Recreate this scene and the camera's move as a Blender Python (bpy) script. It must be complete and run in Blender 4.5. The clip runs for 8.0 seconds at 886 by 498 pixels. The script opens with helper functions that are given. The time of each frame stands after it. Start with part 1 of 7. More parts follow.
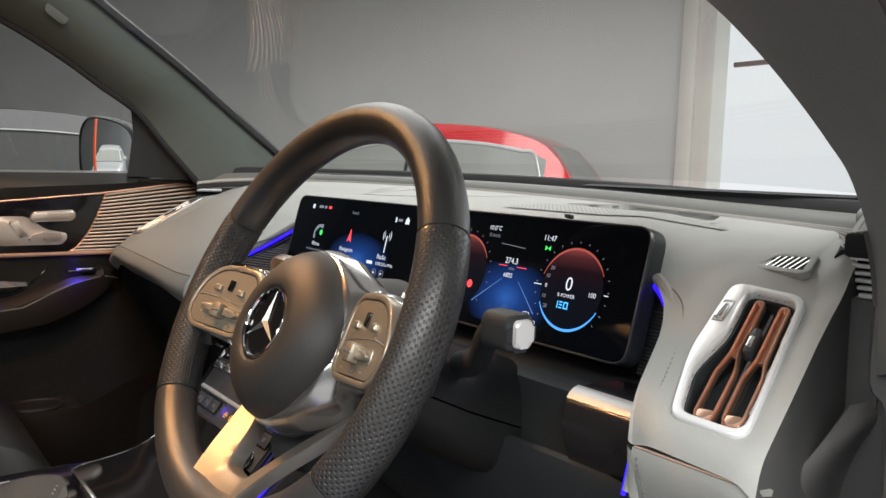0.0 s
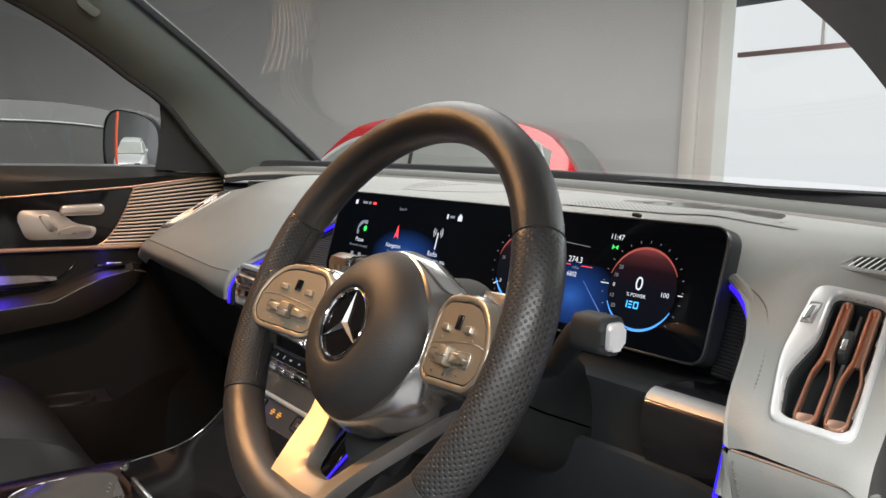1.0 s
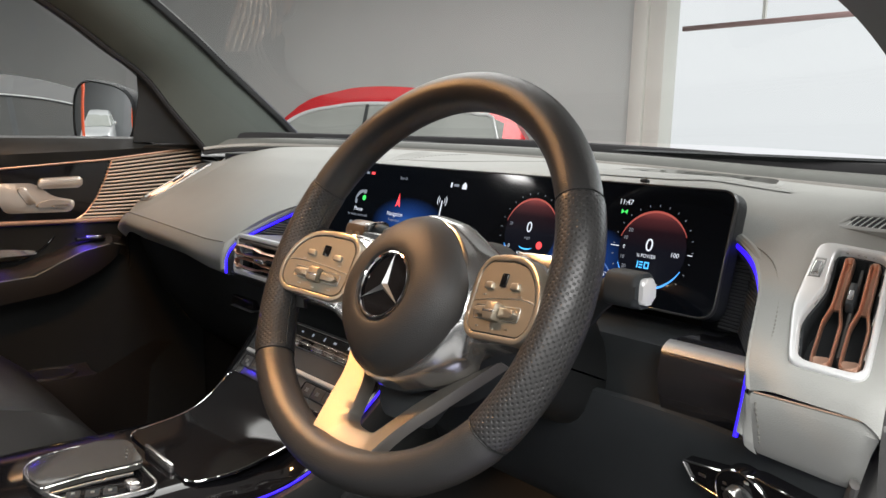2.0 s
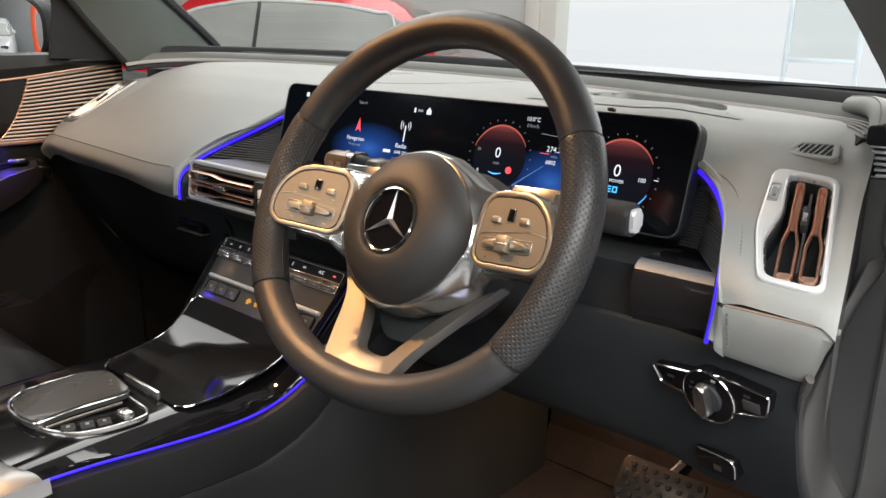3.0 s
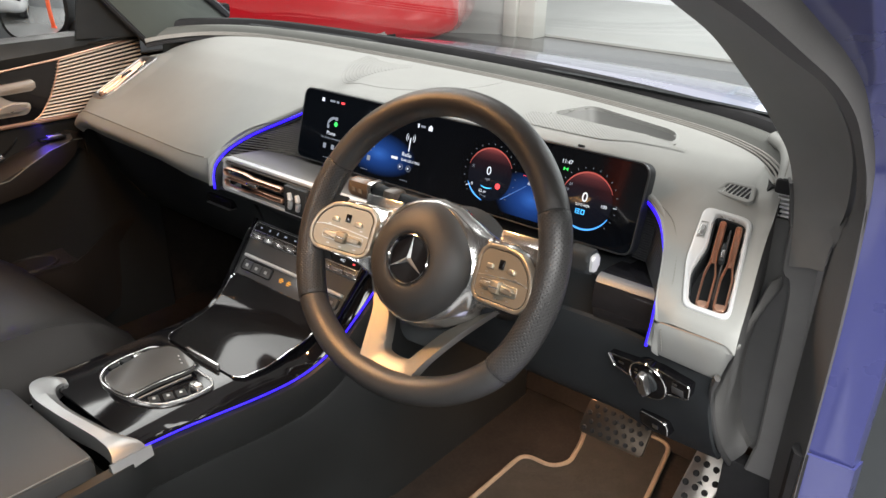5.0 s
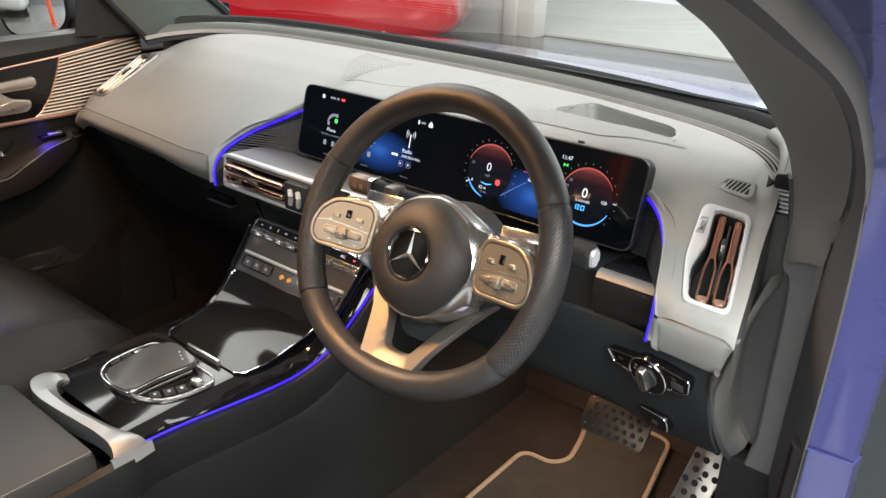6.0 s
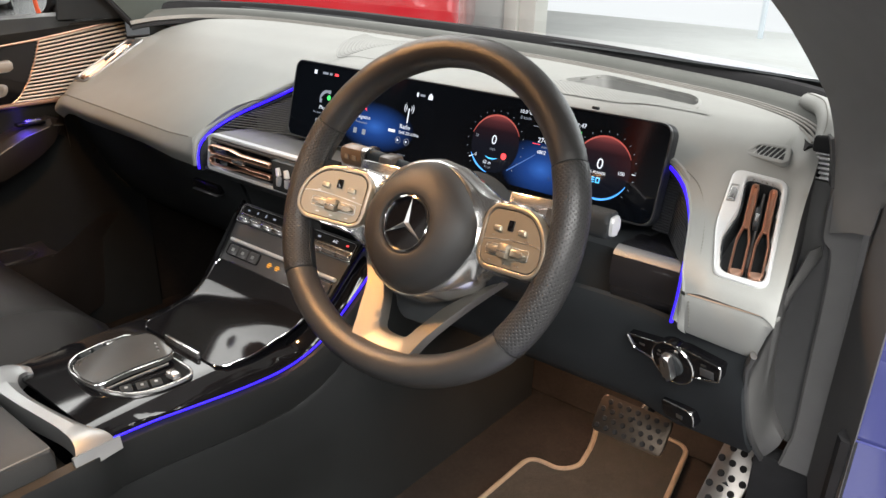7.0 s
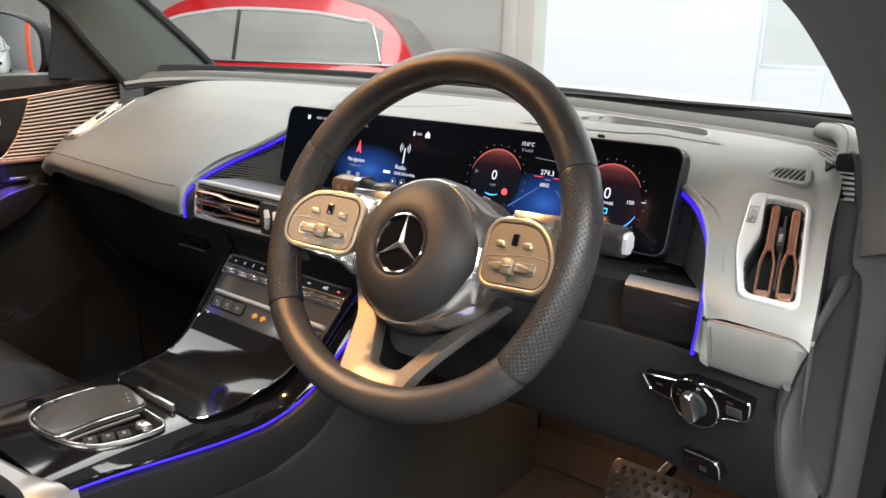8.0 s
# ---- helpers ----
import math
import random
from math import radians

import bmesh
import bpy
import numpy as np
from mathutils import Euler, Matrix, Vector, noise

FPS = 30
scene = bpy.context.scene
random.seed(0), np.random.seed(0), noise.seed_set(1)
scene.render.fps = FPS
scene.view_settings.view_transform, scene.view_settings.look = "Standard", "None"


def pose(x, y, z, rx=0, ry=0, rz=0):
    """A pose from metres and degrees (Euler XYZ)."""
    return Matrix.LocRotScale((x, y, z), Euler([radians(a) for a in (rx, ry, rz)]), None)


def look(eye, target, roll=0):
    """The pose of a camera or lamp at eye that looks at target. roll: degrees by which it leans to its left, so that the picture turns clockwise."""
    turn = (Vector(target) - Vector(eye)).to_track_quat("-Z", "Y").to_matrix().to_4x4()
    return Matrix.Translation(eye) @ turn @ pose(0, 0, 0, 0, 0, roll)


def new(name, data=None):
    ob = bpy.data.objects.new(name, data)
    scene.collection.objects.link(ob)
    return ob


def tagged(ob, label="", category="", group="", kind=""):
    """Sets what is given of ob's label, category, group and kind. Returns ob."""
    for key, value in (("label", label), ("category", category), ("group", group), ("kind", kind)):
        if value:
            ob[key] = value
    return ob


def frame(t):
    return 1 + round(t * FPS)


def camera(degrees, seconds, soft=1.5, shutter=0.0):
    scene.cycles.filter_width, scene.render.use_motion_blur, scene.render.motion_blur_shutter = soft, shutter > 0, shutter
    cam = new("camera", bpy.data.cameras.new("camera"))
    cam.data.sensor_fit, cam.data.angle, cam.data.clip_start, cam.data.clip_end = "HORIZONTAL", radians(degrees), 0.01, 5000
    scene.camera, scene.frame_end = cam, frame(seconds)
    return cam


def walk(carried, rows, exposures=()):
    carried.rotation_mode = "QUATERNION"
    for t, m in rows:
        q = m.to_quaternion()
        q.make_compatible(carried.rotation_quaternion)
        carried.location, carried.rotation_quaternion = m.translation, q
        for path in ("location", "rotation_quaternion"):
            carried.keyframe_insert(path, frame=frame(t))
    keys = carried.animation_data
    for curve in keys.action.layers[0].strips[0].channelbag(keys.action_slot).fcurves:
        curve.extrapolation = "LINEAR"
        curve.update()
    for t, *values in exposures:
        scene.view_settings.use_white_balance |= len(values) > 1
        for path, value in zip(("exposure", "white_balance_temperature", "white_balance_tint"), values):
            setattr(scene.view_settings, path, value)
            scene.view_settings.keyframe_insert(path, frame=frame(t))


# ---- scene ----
cam = camera(59.1, 8.0)
METRES, TILT, LEAN, TURN = 0.77, -5.6, -1.9, 52.6
START = (0.945, -0.261, 1.127)
ROWS = [
    (0.0, 0.0, 0.0, 0.0, 0.0, 0.0, -0.0),
    (0.5, -0.0341, 0.0145, 0.0101, -0.09, -0.28, -0.04),
    (1.0, -0.0837, 0.0061, 0.0109, -0.15, -0.74, -0.03),
    (1.5, -0.1196, -0.017, -0.0004, -0.87, -1.27, 0.02),
    (3.0, -0.2987, -0.0689, 0.0462, -11.9, -10.15, 1.38),
    (3.5, -0.3241, -0.1142, 0.1585, -12.94, -16.01, 1.63),
    (4.0, -0.346, -0.2033, 0.2534, -13.2, -18.16, 1.62),
    (4.5, -0.3654, -0.2647, 0.3083, -13.22, -18.63, 1.63),
    (6.0, -0.371, -0.2802, 0.3023, -13.23, -18.77, 1.62),
    (6.5, -0.3654, -0.2385, 0.2602, -13.28, -18.53, 1.61),
    (7.0, -0.3543, -0.1857, 0.1967, -13.27, -17.22, 1.64),
    (7.5, -0.3553, -0.1558, 0.1487, -13.41, -14.1, 1.61),
    (8.0, -0.346, -0.1268, 0.0794, -13.54, -9.86, 1.53),
]
walk(cam, [(t, pose(*START, TILT, LEAN, TURN) @ pose(METRES * x, METRES * y, METRES * z, 90 + pitch, roll, yaw)) for t, x, y, z, yaw, pitch, roll in ROWS],
     ((0.0, -0.06), (1.5, -0.04), (3.0, 0.07), (4.5, 0.2), (6.0, 0.22), (7.0, 0.28), (8.0, 0.26)))

# ---- light ----
world = bpy.data.worlds.new("showroom_air")
scene.world = world
world.use_nodes = True
world.node_tree.nodes["Background"].inputs[0].default_value = (0.75, 0.82, 0.9, 1)
world.node_tree.nodes["Background"].inputs[1].default_value = 0.065


def area(name, eye, target, sx, sy, watts, colour):
    data = bpy.data.lights.new(name, "AREA")
    data.shape, data.size, data.size_y, data.energy, data.color = "RECTANGLE", sx, sy, watts, colour
    ob = new(name, data)
    ob.matrix_world = look(eye, target)
    return ob


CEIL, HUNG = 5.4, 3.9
# light panels added over the showroom, beside and behind the car, for its ceiling lights
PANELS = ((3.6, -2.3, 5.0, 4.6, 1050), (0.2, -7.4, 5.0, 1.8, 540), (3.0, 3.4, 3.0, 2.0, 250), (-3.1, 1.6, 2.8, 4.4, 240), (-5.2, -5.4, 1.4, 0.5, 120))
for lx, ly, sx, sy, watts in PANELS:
    area("added_panel_lamp", (lx, ly, HUNG - 0.06), (lx, ly, 0), sx, sy, watts, (1.0, 0.985, 0.965))
# daylight that comes in through the glazed shop front
area("daylight", (1.2, 6.0, 1.7), (0.4, 0.0, 1.0), 4.4, 2.6, 110, (0.92, 0.97, 1.0))
area("daylight", (1.5, 9.6, 3.8), (1.5, 9.6, 0), 10.0, 3.4, 260, (0.94, 0.98, 1.0)).data.spread = radians(130)
# warm reading lamps in the car's roof console, and the footwell lamps
for lx, to, watts in ((0.02, (0.30, -0.05, 0.92), 1.4), (-0.14, (-0.66, 0.02, 0.95), 0.75)):
    lamp = area("reading_lamp", (lx, -0.16, 1.525), to, 0.06, 0.04, watts, (1.0, 0.5, 0.18))
    lamp.data.spread = radians(72)
area("footwell_lamp", (0.40, 0.46, 0.715), (0.42, 0.52, 0.42), 0.06, 0.04, 1.5, (1.0, 0.6, 0.36))
# blue light line in the passenger door's pull
for ly, watts in ((-0.10, 0.40), (0.10, 0.14)):
    area("door_pull_lamp", (-0.726, ly, 0.935), (-0.738, ly, 0.8), 0.010, 0.14, watts, (0.06, 0.02, 1.0)).data.spread = radians(90)
area("footwell_lamp", (-0.42, 0.36, 0.74), (-0.45, 0.35, 0.42), 0.04, 0.03, 4.5, (1.0, 0.55, 0.25))

# ---- materials ----


def material(name, colour, rough=0.5, metal=0.0, vary=0.12, scale=40.0, bump=0.0, fine=600.0, coat=0.0, rough_vary=0.03, sheen=0.0):
    m = bpy.data.materials.new(name)
    m.use_nodes = True
    n, l = m.node_tree.nodes, m.node_tree.links
    p = n["Principled BSDF"]
    p.inputs["Metallic"].default_value = metal
    p.inputs["Coat Weight"].default_value = coat
    p.inputs["Coat Roughness"].default_value = 0.06
    p.inputs["Sheen Weight"].default_value = sheen
    tc = n.new("ShaderNodeTexCoord")
    a, b = n.new("ShaderNodeTexNoise"), n.new("ShaderNodeTexNoise")
    a.inputs["Scale"].default_value, a.inputs["Detail"].default_value = scale, 5
    b.inputs["Scale"].default_value, b.inputs["Detail"].default_value = scale * 0.17, 3
    l.new(tc.outputs["Object"], a.inputs["Vector"])
    l.new(tc.outputs["Object"], b.inputs["Vector"])
    add = n.new("ShaderNodeMath")
    add.operation = "ADD"
    l.new(a.outputs["Fac"], add.inputs[0])
    l.new(b.outputs["Fac"], add.inputs[1])
    mr = n.new("ShaderNodeMapRange")
    mr.inputs["From Min"].default_value, mr.inputs["From Max"].default_value = 0.6, 1.4
    mr.inputs["To Min"].default_value, mr.inputs["To Max"].default_value = 1 - vary, 1 + vary
    l.new(add.outputs[0], mr.inputs["Value"])
    mix = n.new("ShaderNodeMix")
    mix.data_type, mix.blend_type = "RGBA", "MULTIPLY"
    mix.inputs["Factor"].default_value = 1
    mix.inputs[6].default_value = (*colour, 1)
    l.new(mr.outputs[0], mix.inputs[7])
    l.new(mix.outputs[2], p.inputs["Base Color"])
    rr = n.new("ShaderNodeMapRange")
    rr.inputs["From Min"].default_value, rr.inputs["From Max"].default_value = 0.6, 1.4
    rr.inputs["To Min"].default_value, rr.inputs["To Max"].default_value = max(rough - rough_vary, 0.02), rough + rough_vary
    l.new(add.outputs[0], rr.inputs["Value"])
    l.new(rr.outputs[0], p.inputs["Roughness"])
    if bump:
        f = n.new("ShaderNodeTexVoronoi" if bump > 0 else "ShaderNodeTexNoise")
        f.inputs["Scale"].default_value = fine
        l.new(tc.outputs["Object"], f.inputs["Vector"])
        bp = n.new("ShaderNodeBump")
        bp.inputs["Strength"].default_value, bp.inputs["Distance"].default_value = abs(bump), 0.0006
        l.new(f.outputs[0], bp.inputs["Height"])
        l.new(bp.outputs[0], p.inputs["Normal"])
    return m


def dotted(name, colour, rough, pitch, depth=0.5, dark=0.5):
    """Leather or cloth with a regular lattice of small holes, laid out in metres by the mesh's UV map."""
    m = material(name, colour, rough, vary=0.1)
    n, l = m.node_tree.nodes, m.node_tree.links
    p = n["Principled BSDF"]
    uv = n.new("ShaderNodeUVMap")
    mp = n.new("ShaderNodeMapping")
    mp.inputs["Scale"].default_value = (1 / pitch, 1 / pitch, 1)
    mp.inputs["Rotation"].default_value = (0, 0, radians(45))
    v = n.new("ShaderNodeTexVoronoi")
    v.voronoi_dimensions = "2D"
    v.inputs["Scale"].default_value, v.inputs["Randomness"].default_value = 1, 0
    l.new(uv.outputs[0], mp.inputs[0])
    l.new(mp.outputs[0], v.inputs["Vector"])
    r = n.new("ShaderNodeMapRange")
    r.interpolation_type = "SMOOTHSTEP"
    r.inputs["From Min"].default_value, r.inputs["From Max"].default_value = 0.16, 0.34
    l.new(v.outputs["Distance"], r.inputs["Value"])
    bp = n.new("ShaderNodeBump")
    bp.inputs["Strength"].default_value, bp.inputs["Distance"].default_value = depth, 0.0008
    l.new(r.outputs[0], bp.inputs["Height"])
    l.new(bp.outputs[0], p.inputs["Normal"])
    old = p.inputs["Base Color"].links[0].from_socket
    mix = n.new("ShaderNodeMix")
    mix.data_type = "RGBA"
    mix.inputs[6].default_value = (*[c * dark for c in colour], 1)
    l.new(r.outputs[0], mix.inputs["Factor"])
    l.new(old, mix.inputs[7])
    l.new(mix.outputs[2], p.inputs["Base Color"])
    return m


def glow(name, colour, strength):
    m = bpy.data.materials.new(name)
    m.use_nodes = True
    p = m.node_tree.nodes["Principled BSDF"]
    p.inputs["Base Color"].default_value = (0.02, 0.02, 0.02, 1)
    p.inputs["Emission Color"].default_value = (*colour, 1)
    p.inputs["Emission Strength"].default_value = strength
    return m


def glow_ramp(name, stops, strength, radial=False):
    """A lit display area whose colour runs along the mesh's UV: along V, or out from the middle."""
    m = glow(name, (0, 0, 0), strength)
    n, l = m.node_tree.nodes, m.node_tree.links
    uv = n.new("ShaderNodeUVMap")
    ramp = n.new("ShaderNodeValToRGB")
    if radial:
        ln = n.new("ShaderNodeVectorMath")
        ln.operation = "LENGTH"
        l.new(uv.outputs[0], ln.inputs[0])
        l.new(ln.outputs["Value"], ramp.inputs[0])
    else:
        sp = n.new("ShaderNodeSeparateXYZ")
        l.new(uv.outputs[0], sp.inputs[0])
        l.new(sp.outputs[1], ramp.inputs[0])
    e = ramp.color_ramp.elements
    while len(e) < len(stops):
        e.new(0.5)
    for s, (pos, c) in zip(e, stops):
        s.position, s.color = pos, (*c, 1)
    l.new(ramp.outputs[0], n["Principled BSDF"].inputs["Emission Color"])
    n["Principled BSDF"].inputs["Roughness"].default_value = 0.08
    n["Principled BSDF"].inputs["Specular IOR Level"].default_value = 0.25
    n["Principled BSDF"].inputs["Base Color"].default_value = (0.003, 0.004, 0.006, 1)
    return m


def pane_material(name, tint, rough=0.0):
    m = bpy.data.materials.new(name)
    m.use_nodes = True
    n, l = m.node_tree.nodes, m.node_tree.links
    n.remove(n["Principled BSDF"])
    t, g, f, mx = n.new("ShaderNodeBsdfTransparent"), n.new("ShaderNodeBsdfGlossy"), n.new("ShaderNodeLayerWeight"), n.new("ShaderNodeMixShader")
    t.inputs[0].default_value = (*tint, 1)
    g.inputs["Roughness"].default_value = rough
    f.inputs["Blend"].default_value = 0.5
    pw, ma = n.new("ShaderNodeMath"), n.new("ShaderNodeMath")
    pw.operation, ma.operation = "POWER", "MULTIPLY_ADD"
    pw.inputs[1].default_value, ma.inputs[1].default_value, ma.inputs[2].default_value = 5, 0.92, 0.030
    l.new(f.outputs["Facing"], pw.inputs[0])
    l.new(pw.outputs[0], ma.inputs[0])
    l.new(ma.outputs[0], mx.inputs[0])
    l.new(t.outputs[0], mx.inputs[1])
    l.new(g.outputs[0], mx.inputs[2])
    l.new(mx.outputs[0], n["Material Output"].inputs[0])
    return m


GREY = material("pale_grey_leather", (0.262, 0.266, 0.252), 0.58, vary=0.06, scale=25, bump=0.25, fine=900)
GREY_DOT = dotted("pale_grey_perforated_leather", (0.262, 0.266, 0.252), 0.58, 0.0042, 0.4, 0.5)
RIM = material("black_rim_leather", (0.029, 0.0285, 0.028), 0.38, vary=0.12, scale=30, bump=0.3, fine=1100)
BLACK = material("black_leather", (0.012, 0.013, 0.013), 0.42, vary=0.15, scale=30, bump=0.3, fine=1100)
BLACK_DOT = dotted("black_perforated_leather", (0.025, 0.0247, 0.0245), 0.38, 0.0034, 0.6, 0.4)
SEAT = material("dark_brown_leather", (0.017, 0.0145, 0.013), 0.48, vary=0.15, scale=18, bump=0.3, fine=900)
PLASTIC = material("dark_grey_plastic", (0.025, 0.028, 0.030), 0.55, vary=0.12, scale=40, bump=-0.4, fine=1500)
TRIM = material("grained_charcoal_trim", (0.108, 0.107, 0.104), 0.6, vary=0.12, scale=40, bump=-0.5, fine=1200)
RIDGE = material("grey_green_dash_trim", (0.105, 0.108, 0.100), 0.45, vary=0.08, scale=30, bump=-0.4, fine=1200)
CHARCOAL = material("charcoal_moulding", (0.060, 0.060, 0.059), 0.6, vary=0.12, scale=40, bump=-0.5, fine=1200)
POSTTRIM = material("grey_post_trim", (0.16, 0.158, 0.152), 0.6, vary=0.1, scale=40, bump=-0.5, fine=1200)
PILLAR = material("grey_green_pillar_trim", (0.05, 0.058, 0.050), 0.65, vary=0.1, scale=30, bump=-0.4, fine=900)
PIANO = material("piano_black", (0.006, 0.006, 0.007), 0.07, vary=0.2, scale=20, rough_vary=0.02)
GLASSY = material("black_display_glass", (0.003, 0.004, 0.006), 0.06, vary=0.1, scale=15, rough_vary=0.02)
SILVER = material("satin_silver", (0.62, 0.62, 0.615), 0.22, 0.9, vary=0.02, scale=60, rough_vary=0.02)
SILVER_MATT = material("matt_silver", (0.50, 0.50, 0.49), 0.3, 1.0, vary=0.05, scale=60)
SILVER_PAINT = material("silver_paint", (0.60, 0.61, 0.61), 0.33, 0.25, vary=0.04, scale=60)
# pod and frame silver with the reading lamp's warm tint put into the colour
PODMETAL = material("lamp_warmed_silver_paint", (0.30, 0.268, 0.212), 0.42, 0.7, vary=0.02, scale=60, rough_vary=0.01)
PODRIM = material("lamp_warmed_pale_frame", (0.42, 0.385, 0.32), 0.36, 0.85, vary=0.02, scale=60, rough_vary=0.02)
SATIN = material("rough_satin_silver", (0.34, 0.345, 0.345), 0.42, 0.85, vary=0.05, scale=60)
CHAMPAGNE = material("champagne_ribs", (0.60, 0.51, 0.42), 0.45, 0.7, vary=0.04, scale=60)
CHROME = material("chrome", (0.8, 0.8, 0.8), 0.08, 1.0, vary=0.03, scale=40, rough_vary=0.03)
COPPER = material("copper", (0.66, 0.41, 0.30), 0.38, 0.95, vary=0.05, scale=60, rough_vary=0.03)
ALU = material("brushed_pedal_steel", (0.34, 0.32, 0.30), 0.4, 1.0, vary=0.12, scale=80)
SEAL = material("grey_rubber_seal", (0.075, 0.073, 0.071), 0.65, vary=0.12, scale=60, bump=-0.3, fine=700)
RUBBER = material("black_rubber", (0.018, 0.018, 0.019), 0.7, vary=0.2, scale=60, bump=-0.4, fine=700)
CARPET = material("brown_black_carpet", (0.016, 0.013, 0.011), 0.95, vary=0.35, scale=160, bump=-1.0, fine=900)
MAT = material("charcoal_velour_mat", (0.020, 0.018, 0.015), 0.95, vary=0.3, scale=200, bump=-1.0, fine=1000, sheen=0.05)
PIPING = material("tan_mat_piping", (0.16, 0.125, 0.09), 0.8, vary=0.2, scale=200)
THREAD = material("grey_thread", (0.16, 0.155, 0.14), 0.8, vary=0.15, scale=300)
BLUE = material("dark_blue_car_paint", (0.042, 0.047, 0.155), 0.28, 0.1, vary=0.05, scale=12, coat=1.0)
RED = material("red_car_paint", (0.55, 0.006, 0.014), 0.25, 0.1, vary=0.05, scale=4, coat=1.0)
DARKCAR = material("charcoal_car_paint", (0.022, 0.023, 0.024), 0.5, 0.1, vary=0.08, scale=4, coat=0.15)
HEAD = material("headliner_cloth", (0.09, 0.09, 0.088), 0.9, vary=0.06, scale=60, bump=-0.5, fine=800)
LED = glow("blue_light_strip", (0.022, 0.004, 1.0), 2.4)
WINDOW = pane_material("clear_window_glass", (0.93, 0.95, 0.94))
TINTED = material("dark_window_glass", (0.27, 0.28, 0.265), 0.16, vary=0.1, scale=3, coat=0.0, rough_vary=0.02)
TINTED.node_tree.nodes["Principled BSDF"].inputs["Specular IOR Level"].default_value = 0.12
for matt, level in ((GREY, 0.3), (GREY_DOT, 0.3), (RIDGE, 0.1), (PLASTIC, 0.2), (BLACK, 0.3), (SEAT, 0.35), (RUBBER, 0.15), (GLASSY, 0.25), (CARPET, 0.1), (MAT, 0.1)):
    matt.node_tree.nodes["Principled BSDF"].inputs["Specular IOR Level"].default_value = level
MIRROR = material("mirror_silvering", (0.9, 0.92, 0.92), 0.01, 1.0, vary=0.01, scale=2, rough_vary=0.005)

# ---- mesh helpers ----


def link_bm(name, bm, mat, parent=None, label="", sharp=35.0):
    bmesh.ops.recalc_face_normals(bm, faces=bm.faces)
    me = bpy.data.meshes.new(name)
    bm.to_mesh(me)
    bm.free()
    me.materials.append(mat)
    for p in me.polygons:
        p.use_smooth = True
    me.set_sharp_from_angle(angle=radians(sharp))
    ob = new(name, me)
    if parent:
        ob.parent = parent
    if label:
        tagged(ob, label)
    return ob


def part(name, bm, mat, parent, label=""):
    return link_bm(name, bm, mat, parent, label)


def thing(name, m, label, category, group="", kind=""):
    """An empty at the thing's base, on which its parts hang."""
    ob = new(name)
    ob.empty_display_size = 0.05
    ob.matrix_world = m
    return tagged(ob, label, category, group, kind)


def sheet(rows, closed_u=False, closed_v=False, thick=0.0, uv=None):
    """A skin over rows of points; thick gives it a back."""
    bm = bmesh.new()
    vs = [[bm.verts.new(p) for p in r] for r in rows]
    lay = bm.loops.layers.uv.new("UVMap") if uv else None
    R, K = len(rows), len(rows[0])
    for i in range(R if closed_u else R - 1):
        for j in range(K if closed_v else K - 1):
            a, b, c, d = vs[i][j], vs[(i + 1) % R][j], vs[(i + 1) % R][(j + 1) % K], vs[i][(j + 1) % K]
            f = bm.faces.new((a, b, c, d))
            if lay:
                for lo, (ii, jj) in zip(f.loops, ((i, j), (i + 1, j), (i + 1, j + 1), (i, j + 1))):
                    lo[lay].uv = uv(ii, jj)
    if thick:
        bmesh.ops.recalc_face_normals(bm, faces=bm.faces)
        bmesh.ops.solidify(bm, geom=list(bm.faces), thickness=thick)
    return bm


def smooth_path(pts, n=8, closed=False):
    """Catmull-Rom through the points."""
    P = [Vector(p) for p in pts]
    out, L = [], len(P)
    for i in range(L if closed else L - 1):
        g = (lambda k: P[k % L]) if closed else (lambda k: P[min(max(k, 0), L - 1)])
        a, b, c, d = g(i - 1), g(i), g(i + 1), g(i + 2)
        for s in range(n):
            t = s / n
            out.append(0.5 * ((2 * b) + (c - a) * t + (2 * a - 5 * b + 4 * c - d) * t * t + (3 * b - a - 3 * c + d) * t ** 3))
    if not closed:
        out.append(P[-1].copy())
    return out


def tube(path, rx, ry=None, seg=10, closed=False, up=(0, 0, 1), caps=True):
    """A rod along a path; rx across, ry along up."""
    ry = ry or rx
    bm, rings, up = bmesh.new(), [], Vector(up)
    P = [Vector(p) for p in path]
    for i, p in enumerate(P):
        a = P[i - 1] if i or closed else p
        b = P[(i + 1) % len(P)] if i < len(P) - 1 or closed else p
        t = (b - a).normalized()
        s = t.cross(up).normalized()
        w = s.cross(t)
        rings.append([bm.verts.new(p + s * (rx * math.cos(k * math.tau / seg)) + w * (ry * math.sin(k * math.tau / seg))) for k in range(seg)])
    for i in range(len(rings) if closed else len(rings) - 1):
        r, q = rings[i], rings[(i + 1) % len(rings)]
        for k in range(seg):
            bm.faces.new((r[k], r[(k + 1) % seg], q[(k + 1) % seg], q[k]))
    if caps and not closed:
        bm.faces.new(rings[0])
        bm.faces.new(rings[-1][::-1])
    return bm


